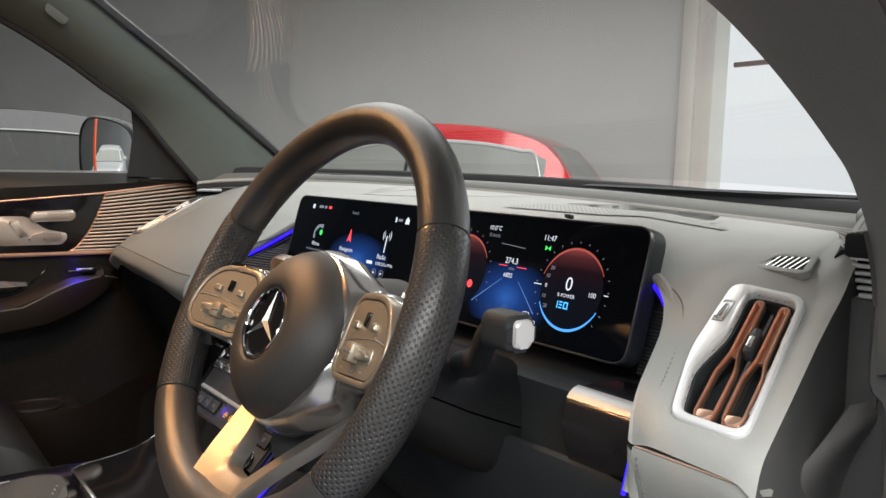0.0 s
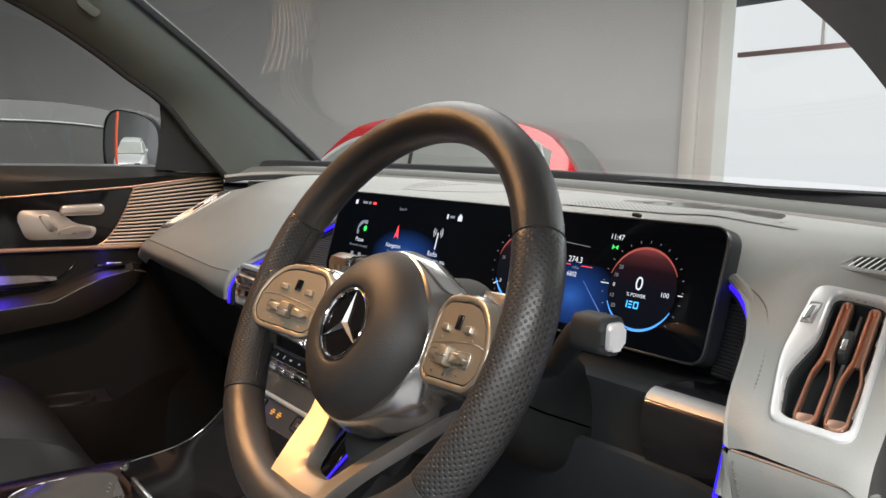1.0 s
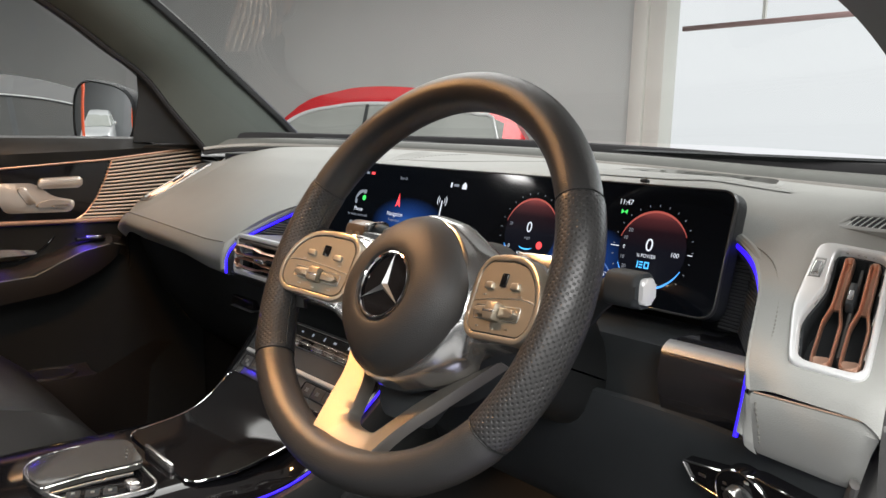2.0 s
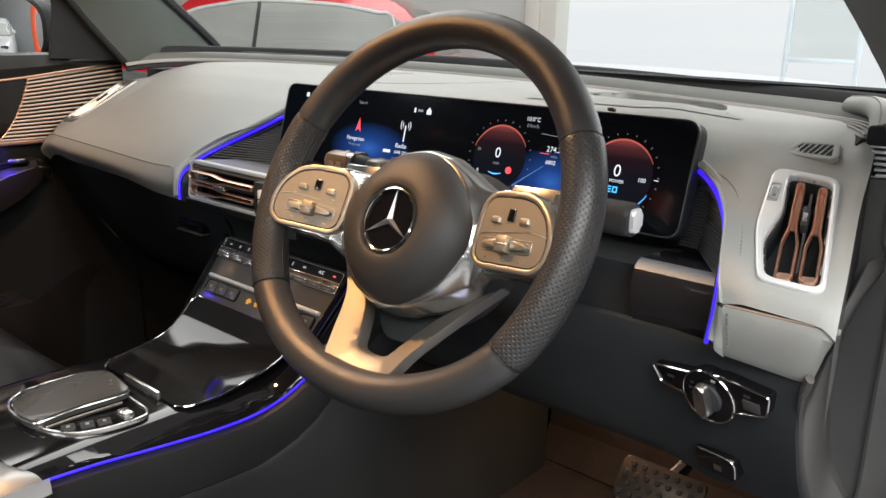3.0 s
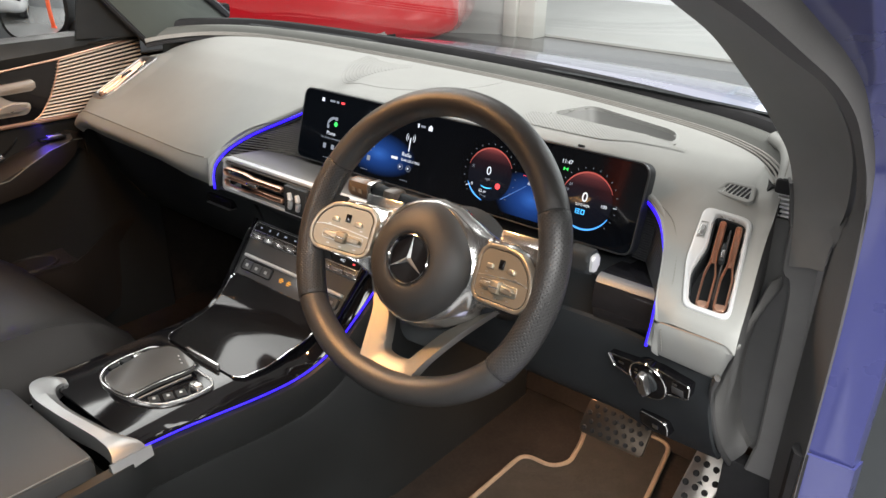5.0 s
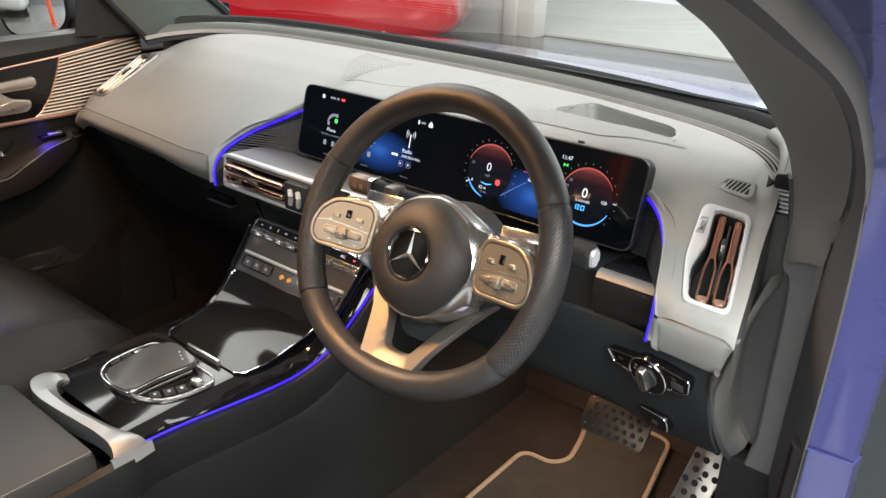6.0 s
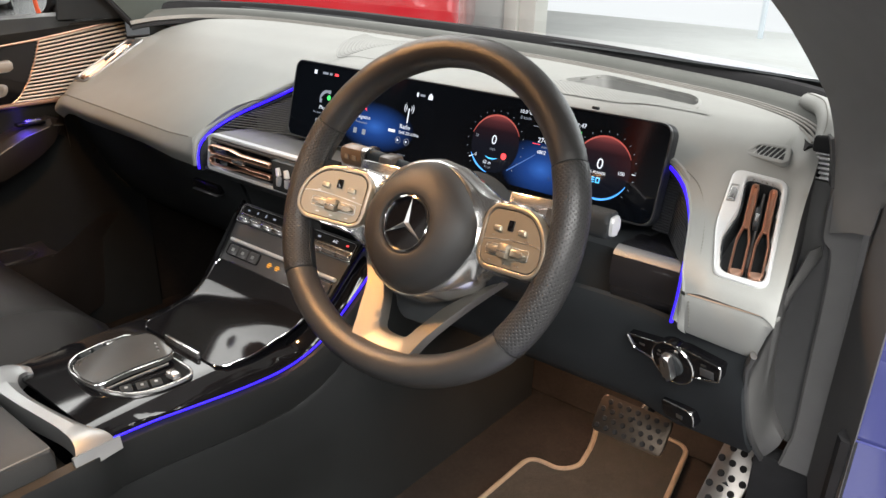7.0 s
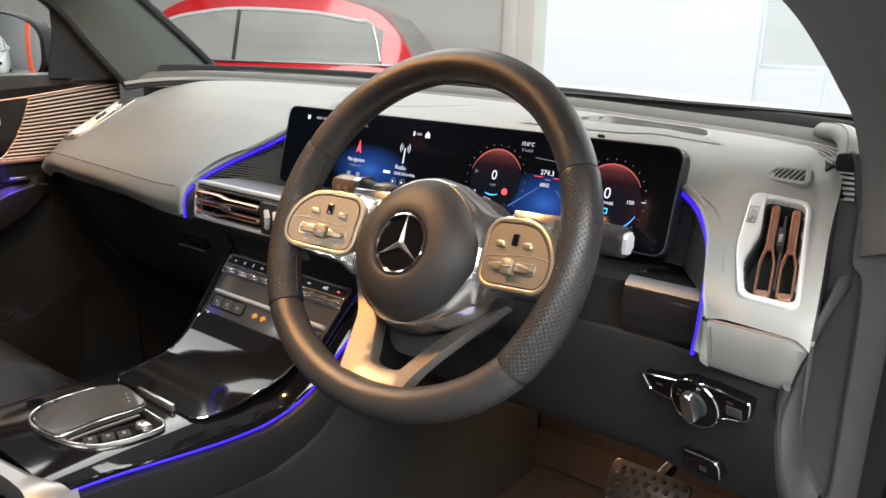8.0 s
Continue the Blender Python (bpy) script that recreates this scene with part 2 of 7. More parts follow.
def slab(outline, z0, z1, bevel=0.0, m=None, seg=2):
    """A flat outline (x, y) raised from z0 to z1, its top edge rounded."""
    bm = bmesh.new()
    lo = [bm.verts.new((x, y, z0)) for x, y in outline]
    hi = [bm.verts.new((x, y, z1)) for x, y in outline]
    bm.faces.new(lo[::-1])
    top = bm.faces.new(hi)
    for i in range(len(outline)):
        j = (i + 1) % len(outline)
        bm.faces.new((lo[i], lo[j], hi[j], hi[i]))
    if bevel:
        bmesh.ops.bevel(bm, geom=list(top.edges), offset=bevel, segments=seg, affect="EDGES", profile=0.5)
    if m:
        bmesh.ops.transform(bm, matrix=m, verts=bm.verts)
    return bm


def frame_slab(outer, inner, z0, z1, m=None):
    """A ring between two outlines with as many points."""
    bm = bmesh.new()
    k = len(outer)
    V = [[bm.verts.new((x, y, z)) for x, y in o] for o, z in ((outer, z0), (outer, z1), (inner, z1), (inner, z0))]
    for a in range(4):
        for i in range(k):
            j = (i + 1) % k
            bm.faces.new((V[a][i], V[a][j], V[(a + 1) % 4][j], V[(a + 1) % 4][i]))
    bmesh.ops.bevel(bm, geom=[e for e in bm.edges if all(v in V[1] or v in V[2] for v in e.verts) and (e.verts[0] in V[1]) == (e.verts[1] in V[1])],
                    offset=min(0.0015, (z1 - z0) * 0.3), segments=2, affect="EDGES", profile=0.5)
    if m:
        bmesh.ops.transform(bm, matrix=m, verts=bm.verts)
    return bm


def rounded(pts, r, n=5):
    """The polygon with its corners rounded."""
    out, L = [], len(pts)
    for i in range(L):
        p, a, b = Vector(pts[i]), Vector(pts[i - 1]), Vector(pts[(i + 1) % L])
        q = min(r, (a - p).length * 0.45, (b - p).length * 0.45)
        s, e = p + (a - p).normalized() * q, p + (b - p).normalized() * q
        for k in range(n + 1):
            t = k / n
            out.append(tuple((1 - t) ** 2 * s + 2 * t * (1 - t) * p + t * t * e))
    return out


def inset(pts, d):
    """The outline drawn in by d towards its inside (counter-clockwise outlines)."""
    out, L = [], len(pts)
    for i in range(L):
        a, p, b = Vector(pts[i - 1]), Vector(pts[i]), Vector(pts[(i + 1) % L])
        u, v = (p - a), (b - p)
        n1, n2 = Vector((-u.y, u.x)), Vector((-v.y, v.x))
        nn = (n1.normalized() if n1.length else Vector((0, 0))) + (n2.normalized() if n2.length else Vector((0, 0)))
        out.append(tuple(p + nn.normalized() * d if nn.length else p))
    return out


def rect(x0, y0, x1, y1):
    return [(x0, y0), (x1, y0), (x1, y1), (x0, y1)]


def box(x0, y0, z0, x1, y1, z1, bevel=0.0, m=None):
    bm = bmesh.new()
    bmesh.ops.create_cube(bm, size=1)
    bmesh.ops.transform(bm, matrix=Matrix.Translation(((x0 + x1) / 2, (y0 + y1) / 2, (z0 + z1) / 2)) @ Matrix.Diagonal((x1 - x0, y1 - y0, z1 - z0, 1)), verts=bm.verts)
    if bevel:
        bmesh.ops.bevel(bm, geom=list(bm.edges), offset=bevel, segments=2, affect="EDGES", profile=0.5)
    if m:
        bmesh.ops.transform(bm, matrix=m, verts=bm.verts)
    return bm


def disc(r0, r1, z0, z1, seg=40, m=None, bevel=0.0):
    bm = bmesh.new()
    bmesh.ops.create_cone(bm, cap_ends=True, segments=seg, radius1=r0, radius2=r1, depth=z1 - z0)
    bmesh.ops.translate(bm, vec=(0, 0, (z0 + z1) / 2), verts=bm.verts)
    if bevel:
        bmesh.ops.bevel(bm, geom=[e for e in bm.edges if all(v.co.z > z1 - 1e-5 for v in e.verts)], offset=bevel, segments=2, affect="EDGES", profile=0.5)
    if m:
        bmesh.ops.transform(bm, matrix=m, verts=bm.verts)
    return bm


def merge(*bms):
    """Several pieces of one part in one mesh."""
    out = bmesh.new()
    for b in bms:
        me = bpy.data.meshes.new("piece")
        b.to_mesh(me)
        b.free()
        out.from_mesh(me)
        bpy.data.meshes.remove(me)
    return out


def writing(text, size, m, depth=0.0):
    """Letters in the built-in font, centred, as a mesh."""
    c = bpy.data.curves.new("letters", "FONT")
    c.body, c.size, c.align_x, c.align_y, c.resolution_u = text, size, "CENTER", "CENTER", 3
    ob = bpy.data.objects.new("letters", c)
    scene.collection.objects.link(ob)
    me = bpy.data.meshes.new_from_object(ob.evaluated_get(bpy.context.evaluated_depsgraph_get()))
    bm = bmesh.new()
    bm.from_mesh(me)
    bpy.data.objects.remove(ob)
    bpy.data.meshes.remove(me)
    bmesh.ops.transform(bm, matrix=m, verts=bm.verts)
    return bm


def lerp(tab, x):
    return float(np.interp(x, [t[0] for t in tab], [t[1] for t in tab]))


def basis(o, x, y, z):
    return Matrix((( x[0], y[0], z[0], o[0]), (x[1], y[1], z[1], o[1]), (x[2], y[2], z[2], o[2]), (0, 0, 0, 1)))

# ---- showroom ----
WALL = material("charcoal_painted_wall", (0.52, 0.53, 0.52), 0.5, vary=0.06, scale=1.2)
FLOOR = material("polished_grey_floor", (0.16, 0.16, 0.16), 0.2, vary=0.10, scale=2.0)
CEILING = material("pale_ceiling_board", (0.62, 0.62, 0.61), 0.8, vary=0.06, scale=2.0)
WHITE = material("white_frame_paint", (0.78, 0.77, 0.72), 0.45, vary=0.05, scale=4)
SKYLIT = glow("bright_daylight_backdrop", (0.95, 0.97, 1.0), 0.93)
ORANGE = material("orange_red_post_paint", (0.75, 0.10, 0.03), 0.4, vary=0.08, scale=5)
PALE_BLUE = material("pale_blue_frame", (0.80, 0.88, 0.95), 0.5, vary=0.08, scale=5)

tagged(link_bm("floor", box(-17, -9, -0.1, 9, 12, 0), FLOOR), "polished pale grey showroom floor", "floor", kind="structure")
tagged(link_bm("ceiling", box(-17, -9, CEIL, 9, 12, CEIL + 0.1), CEILING), "pale showroom ceiling boards", "ceiling", kind="structure")
WALL_TURN = math.atan2(6.2, 9.05)
tagged(link_bm("wall_north", box(-16.5, 0, 0, 0, 0.2, CEIL, 0, Matrix.Translation((-4.45, 7.2, 0)) @ Matrix.Rotation(WALL_TURN, 4, "Z")), WALL), "charcoal painted showroom wall", "wall", kind="structure")
DARKWALL = material("dark_grey_painted_wall", (0.12, 0.125, 0.13), 0.5, vary=0.06, scale=2)
GREYWALL = material("light_grey_painted_wall", (0.38, 0.38, 0.375), 0.6, vary=0.06, scale=2)
tagged(link_bm("wall_west", box(-17.2, -9, 0, -17.0, 7.2, CEIL), WALL), "charcoal painted side wall", "wall", kind="structure")
tagged(link_bm("wall_south", box(-17, -9.2, 0, 9, -9.0, CEIL), DARKWALL), "dark grey wall behind the car", "wall", kind="structure")
tagged(link_bm("wall_east", box(8.8, -9, 0, 9.0, 12, CEIL), GREYWALL), "pale painted wall", "wall", kind="structure")
tagged(link_bm("wall_lintel", box(-4.20, 7.2, 3.4, 9, 7.4, CEIL), WHITE), "white lintel over the opening", "wall", kind="structure")
tagged(link_bm("trim", merge(box(-4.45, 7.1, 0, -4.27, 7.42, 3.4, 0.01), box(-4.265, 7.14, 0, -4.05, 7.4, 3.4, 0.01)), WHITE), "cream painted frame of the wide opening", "trim", kind="structure")
tagged(link_bm("pavement", box(-8, 7.42, 0.004, 9, 11.6, 0.03), material("pale_concrete", (0.6, 0.6, 0.58), 0.8, vary=0.08, scale=3)), "pale concrete forecourt in bright daylight", "pavement", kind="structure")
tagged(link_bm("backdrop", box(-8, 11.6, -0.05, 9, 11.7, 3.85), SKYLIT), "overexposed daylight beyond the opening", "backdrop", kind="structure")


def post(name, x, y, z0, w, h, mat, label, cat):
    t = thing(name, pose(x, y, z0), label, cat)
    part("post", box(-w / 2, -0.05, 0, w / 2, 0.05, h, 0.006), mat, t)
    part("base", box(-w / 2 - 0.02, -0.07, 0, w / 2 + 0.02, 0.07, 0.02, 0.004), mat, t)
    return t


# glazed door frame in the daylight
gd = thing("glazed_door", pose(-1.9, 10.6, 0), "pale blue framed glazed door in bright daylight", "door")
for nm, b in (("jamb", (-0.78, -0.03, 0, -0.72, 0.03, 2.46)), ("jamb", (0.1, -0.03, 0, 0.16, 0.03, 2.46)), ("head", (-0.719, -0.03, 2.4, 0.099, 0.03, 2.46)), ("rail", (-0.719, -0.03, 0.96, 0.099, 0.03, 1.02))):
    part(nm, box(*b, 0.005), PALE_BLUE, gd)
part("pane", box(-0.719, -0.01, 1.02, 0.099, 0.01, 2.4), WINDOW, gd)
post("orange_post", -3.65, -3.97, 0, 0.10, 2.6, ORANGE, "orange red post behind the cars", "post")
post("orange_post", -1.8, -4.7, 0, 0.14, 2.6, ORANGE, "broad orange red post behind the cars", "post")
beam = thing("roller_door_track", pose(-3.0, 9.0, 2.64), "grey red rail above the bright opening", "rail")
part("rail", box(-2.0, -0.03, -0.03, 1.9, 0.03, 0.03, 0.004), material("rail_paint", (0.4, 0.25, 0.24), 0.5), beam)
for x in (-0.9, 1.3):
    part("hanger", box(x - 0.02, -0.02, 0.031, x + 0.02, 0.02, CEIL - 2.64), WHITE, beam)

# ---- parked cars ----
TYRE = RUBBER
SMOKED = material("smoked_window_glass", (0.03, 0.031, 0.03), 0.2, vary=0.1, scale=3)
SMOKED.node_tree.nodes["Principled BSDF"].inputs["Specular IOR Level"].default_value = 0.1
LAMP_RED = material("red_tail_lamp", (0.35, 0.01, 0.01), 0.1, vary=0.05, scale=8, coat=1.0)


def parked_car(m, paint, label, roof=1.45, length=4.4, glass=None, group="parked cars"):
    """A saloon along its own x axis, nose towards +x, its left flank towards +y."""
    t = thing("parked_car", m, label, "car", group)
    glass = glass or TINTED
    chrome = (0.005, 0.006, SATIN) if glass is SMOKED else (0.012, 0.018, SILVER_PAINT)
    L = length / 2
    # stations along the car: x, shoulder height, half width at the shoulder, bottom
    st = [(-L, 0.72, 0.62, 0.40), (-L + 0.06, 0.90, 0.74, 0.30), (-L + 0.45, 0.98, 0.86, 0.22), (-L + 1.2, 0.98, 0.90, 0.19), (0, 0.96, 0.90, 0.18),
          (0.75, 0.95, 0.89, 0.22), (1.2, 0.90, 0.88, 0.24), (L - 0.4, 0.78, 0.82, 0.26), (L - 0.08, 0.66, 0.70, 0.32), (L, 0.56, 0.58, 0.40)]
    rows = []
    for x, h, w, b in st:
        prof = [(0.0, b), (w * 0.85, b), (w * 0.97, b + 0.08), (w, b + (h - b) * 0.5), (w * 0.985, b + (h - b) * 0.72), (w * 0.95, h - 0.03), (w * 0.88, h), (w * 0.5, h + 0.015), (0, h + 0.02)]
        rows.append([(x, -y, z) for y, z in prof] + [(x, y, z) for y, z in prof[-2:0:-1]])
    bm = sheet(rows, closed_v=True)
    bmesh.ops.holes_fill(bm, edges=[e for e in bm.edges if e.is_boundary])
    bmesh.ops.subdivide_edges(bm, edges=list(bm.edges), cuts=1, smooth=0.6, use_grid_fill=True)
    part("body", bm, paint, t)
    rb, rf, R = -L + 0.35, 1.22, roof
    spine = [tuple(p) for p in smooth_path([(rb, 0.97, 0.74), (rb + 0.32, R - 0.22, 0.66), (rb + 0.80, R - 0.06, 0.60), (-0.5, R - 0.01, 0.575), (0.0, R, 0.57), (0.35, R - 0.05, 0.58), (rf - 0.45, R - 0.2, 0.62), (rf, 0.93, 0.76)], 4)]
    last = len(spine) - 1
    rows2 = [[Vector((x, y * w, z - 0.03 * abs(y) ** 3 * min(1, i / 4, (last - i) / 4))) for y in (-1, -0.8, -0.4, 0, 0.4, 0.8, 1)] for i, (x, z, w) in enumerate(spine)]
    part("roof", sheet(rows2[4:last - 3], thick=0.03), paint, t)
    part("rear_window", sheet([r[1:6] for r in rows2[0:5]], thick=0.012), glass, t)
    part("windscreen", sheet(rows2[last - 4:], thick=0.012), glass, t)
    for s in (-1, 1):
        k = 0 if s < 0 else 6
        top = [Vector(r[k]) for r in rows2]
        belt = [Vector((p.x, s * 0.835, 0.965)) for p in top]
        low = [p.lerp(q, 0.26) for p, q in zip(top, belt)]
        rear = [[low[i], belt[i]] for i in range(4, 17)]
        front = [[low[i], belt[i]] for i in range(16, last + 1)]
        rear[-1] = [v + Vector((-0.016, 0, 0)) for v in rear[-1]]
        front[0] = [v + Vector((0.016, 0, 0)) for v in front[0]]
        part("side_window", sheet(rear, thick=0.01), glass, t)
        part("side_window", sheet(front, thick=0.01), glass, t)
        part("door_pillar", sheet([rear[-1], front[0]], thick=0.012), PLASTIC, t)
        part("rear_pillar", merge(sheet([[r[k], r[1 if s < 0 else 5]] for r in rows2[0:5]], thick=0.012), sheet([[p, q] for p, q in zip(top[:5], belt[:5])], thick=0.012)), paint, t)
        part("roof_rail", sheet([[p + Vector((0, 0, 0.004)), q] for p, q in zip(top, low)][4:], thick=0.016), paint, t)
        part("window_line", tube(smooth_path([belt[4] + Vector((0, s * 0.008, 0.03))] + [q + Vector((0, s * 0.008, 0)) for q in low[5:]], 2), *chrome[:2], 8), chrome[2], t)
        part("window_trim", tube([q + Vector((0, s * 0.012, 0)) for q in belt], 0.008, 0.010, 6), SATIN, t)
        part("wing_mirror", box(rf - 0.62, s * 0.86 - 0.0, 0.97, rf - 0.50, s * 0.86 + s * 0.18, 1.09, 0.03), paint, t)
        part("tail_lamp", box(-L - 0.005, s * 0.45, 0.72, -L + 0.16, s * 0.76, 0.83, 0.02), LAMP_RED, t)
        part("headlamp", box(L - 0.22, s * 0.42, 0.60, L - 0.03, s * 0.72, 0.68, 0.02), GLASSY, t)
        part("door_handle", box(-0.55, s * 0.895, 0.80, -0.35, s * 0.915, 0.825, 0.008), paint, t)
        for wx in (-L + 0.85, L - 0.85):
            wh = part("wheel", disc(0.30, 0.30, -0.10, 0.10, 32, Matrix.Translation((wx, s * 0.735, 0.30)) @ Matrix.Rotation(radians(90), 4, "X"), 0.02), TYRE, t)
            part("rim", disc(0.22, 0.20, 0, 0.02, 24, Matrix.Translation((wx, s * 0.836, 0.30)) @ Matrix.Rotation(radians(-90 * s), 4, "X")), SILVER_MATT, wh)
    return t


parked_car(pose(-5.8, 4.8, 0, 0, 0, 210), RED, "glossy red coupe parked on the showroom floor", 1.63, 4.15)
parked_car(pose(-4.75, 0.75, 0, 0, 0, 90), DARKCAR, "charcoal saloon parked beside the car", 1.43, 4.6, SMOKED)
parked_car(pose(-4.2, -6.9, 0, 0, 0, 75), material("white_car_paint", (0.42, 0.43, 0.44), 0.3, coat=0.8, vary=0.05, scale=3), "white car parked behind in the showroom", 1.5)
# frames and hangers made up to carry the added light panels
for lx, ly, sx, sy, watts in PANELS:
    cl = thing("added_light_panel", pose(lx, ly, HUNG - 0.05), "added white framed light panel, a stand-in for the ceiling lights", "light", "hanging lights")
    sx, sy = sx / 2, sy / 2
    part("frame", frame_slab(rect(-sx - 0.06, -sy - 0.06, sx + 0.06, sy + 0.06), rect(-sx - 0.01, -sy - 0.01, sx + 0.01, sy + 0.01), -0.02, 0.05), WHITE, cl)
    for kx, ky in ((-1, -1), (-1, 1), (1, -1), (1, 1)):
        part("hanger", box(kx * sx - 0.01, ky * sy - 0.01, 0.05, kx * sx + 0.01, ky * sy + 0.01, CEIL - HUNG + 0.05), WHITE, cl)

# ---- the car's shell ----
tagged(link_bm("car_floor", merge(box(-0.74, -1.3, 0.36, 0.76, 0.70, 0.42), box(-0.74, 0.70, 0.36, 0.76, 0.76, 1.02, 0, None), box(-0.76, 0.30, 0.36, -0.742, 0.70, 1.05), box(0.724, 0.345, 0.36, 0.742, 0.70, 1.05)), CARPET), "dark brown carpeted car floor and bulkhead", "floor", kind="structure")

# top edge of the dash pad along the windscreen
FAR = smooth_path([(-0.665, 0.325, 1.088), (-0.645, 0.37, 1.095), (-0.60, 0.44, 1.10), (-0.5, 0.495, 1.101), (-0.3, 0.514, 1.102), (0, 0.517, 1.101), (0.25, 0.515, 1.096),
                   (0.43, 0.496, 1.090), (0.53, 0.468, 1.088), (0.60, 0.422, 1.088), (0.645, 0.365, 1.089), (0.670, 0.319, 1.086)], 8)
FAR_CUT = [p for p in FAR if p.x < 0.652]


def along(path, off, dz):
    """The path moved outwards in plan by off and up by dz."""
    out = []
    for i, p in enumerate(path):
        t = path[min(i + 1, len(path) - 1)] - path[max(i - 1, 0)]
        n = Vector((-t.y, t.x, 0)).normalized()
        out.append(p + n * off + Vector((0, 0, dz)))
    return out


far_y = [(p.x, p.y) for p in FAR]
far_z = [(p.x, p.z) for p in FAR]
# front edge of the upper pad; it follows the light strips beside the display
FRONT = [(-0.725, 0.172), (-0.5, 0.166), (-0.3, 0.160), (-0.232, 0.162), (-0.222, 0.190), (-0.212, 0.226), (-0.185, 0.251), (-0.147, 0.265), (-0.106, 0.277), (-0.098, 0.292), (0.532, 0.292),
         (0.540, 0.280), (0.553, 0.270), (0.568, 0.257), (0.582, 0.238), (0.592, 0.220), (0.602, 0.195), (0.609, 0.176), (0.616, 0.160), (0.6235, 0.1515), (0.725, 0.151)]
SIDE_R = [(0.15, 0.947), (0.156, 0.962), (0.163, 0.973), (0.18, 0.987), (0.22, 1.011), (0.28, 1.0445), (0.308, 1.0615), (0.33, 1.071), (0.38, 1.086), (0.45, 1.095), (0.52, 1.10)]
SIDE_L = [(0.15, 0.945), (0.165, 0.957), (0.175, 0.966), (0.20, 0.983), (0.25, 1.012), (0.32, 1.052), (0.38, 1.078), (0.45, 1.094), (0.52, 1.10)]
MIDDLE = [(0.15, 1.0), (0.27, 1.060), (0.29, 1.082), (0.30, 1.087), (0.32, 1.090), (0.40, 1.096), (0.52, 1.10)]


def smooth(t):
    t = min(max(t, 0), 1)
    return t * t * (3 - 2 * t)


def eased(tab, sigma=0.007):
    """The profile with its corners rounded off."""
    ys = np.arange(0.10, 0.60, 0.001)
    zs = np.interp(ys, [t[0] for t in tab], [t[1] for t in tab])
    lo, hi = (tab[1][1] - tab[0][1]) / (tab[1][0] - tab[0][0]), 0.08
    zs = np.where(ys < tab[0][0], tab[0][1] + (ys - tab[0][0]) * lo, np.where(ys > tab[-1][0], tab[-1][1] + (ys - tab[-1][0]) * hi, zs))
    k = np.exp(-0.5 * (np.arange(-25, 26) * 0.001 / sigma) ** 2)
    out = np.convolve(np.pad(zs, 25, mode="edge"), k / k.sum(), mode="valid")
    return [(float(a), float(b)) for a, b in zip(ys[30:-30:2], out[30:-30:2])]


SIDE_R2, SIDE_L2, MIDDLE2 = eased(SIDE_R), eased(SIDE_L), eased(MIDDLE, 0.004)


def dash_z(x, y):
    w = smooth((x + 0.150) / 0.13) if x < 0.2 else 1 - smooth((x - 0.465) / 0.085)
    z = w * lerp(MIDDLE2, y) + (1 - w) * lerp(SIDE_L2 if x < 0.2 else SIDE_R2, y)
    if x > 0:
        return z - 0.007 * max(0.0, (x - 0.702) / 0.018) ** 2
    return z - 0.022 * max(0.0, (-x - 0.665) / 0.045) ** 2


def far_lift(x, yb, s):
    """How far the pad leaves its plain profile to meet the ribs along the windscreen."""
    if x < 0.2:
        return (lerp(far_z, x) - 1.10) * s
    return (lerp(far_z, x) - dash_z(x, yb)) * s ** 3 * (1 - 0.5 * smooth((x - 0.695) / 0.025))


def pad_z(x, y):
    """The finished pad, which falls a little towards the windscreen's ends."""
    yf, yb = lerp(FRONT, x), lerp(far_y, x)
    return dash_z(x, y) + far_lift(x, yb, min(max((y - yf) / (yb - yf), 0), 1))


def dash_point(x, y, lift=0.0):
    return Vector((x, y, pad_z(x, y) + lift))


dash = thing("dashboard", pose(0, 0.3, 0.62), "pale grey leather dashboard with black lower half", "dashboard")


def on_dash(name, bm, mat, parent=None, label=""):
    """A part of the dashboard whose mesh is given in the car's own axes."""
    bmesh.ops.translate(bm, vec=(0, -0.3, -0.62), verts=bm.verts)
    return part(name, bm, mat, parent or dash, label)


xs = sorted(set([round(-0.72 + 0.008 * i, 4) for i in range(181)] + [round(0.604 + 0.004 * i, 4) for i in range(30)] + [round(-0.72 + 0.004 * i, 4) for i in range(32)] + [x for x, _ in FRONT] + [-0.228, -0.2, -0.17, -0.13, 0.546, 0.56, 0.575]))
xs = [x for x in xs if -0.7045 <= x <= 0.72]
# the pad's outer end runs in towards the windscreen
END_X = [(0.148, 0.713), (0.177, 0.708), (0.21, 0.7015), (0.246, 0.694), (0.27, 0.690), (0.295, 0.687), (0.32, 0.683), (0.40, 0.676)]
rows = []
for x in xs:
    yf, yb = lerp(FRONT, x), lerp(far_y, x)
    if 0.62 < x <= 0.66:
        yb = lerp(far_y, 0.62 + (x - 0.62) * 0.58) + 0.003
    if abs(x) > 0.66:
        yb = 0.312 if x < 0 else lerp([(0.66, 0.375), (0.68, 0.355), (0.70, 0.335), (0.72, 0.315)], x)
    r = []
    for k in range(91):
        s = (k / 90) ** 1.35
        y = yf + (yb - yf) * s
        xe = 0.62 + (x - 0.62) * (lerp(END_X, y) - 0.62) / 0.1 if x > 0.62 else x
        r.append((xe, y, dash_z(x, y) + far_lift(x, yb, s)))
    rows.append(r)
LAST_ROW = [Vector(p) for p in rows[-1]]
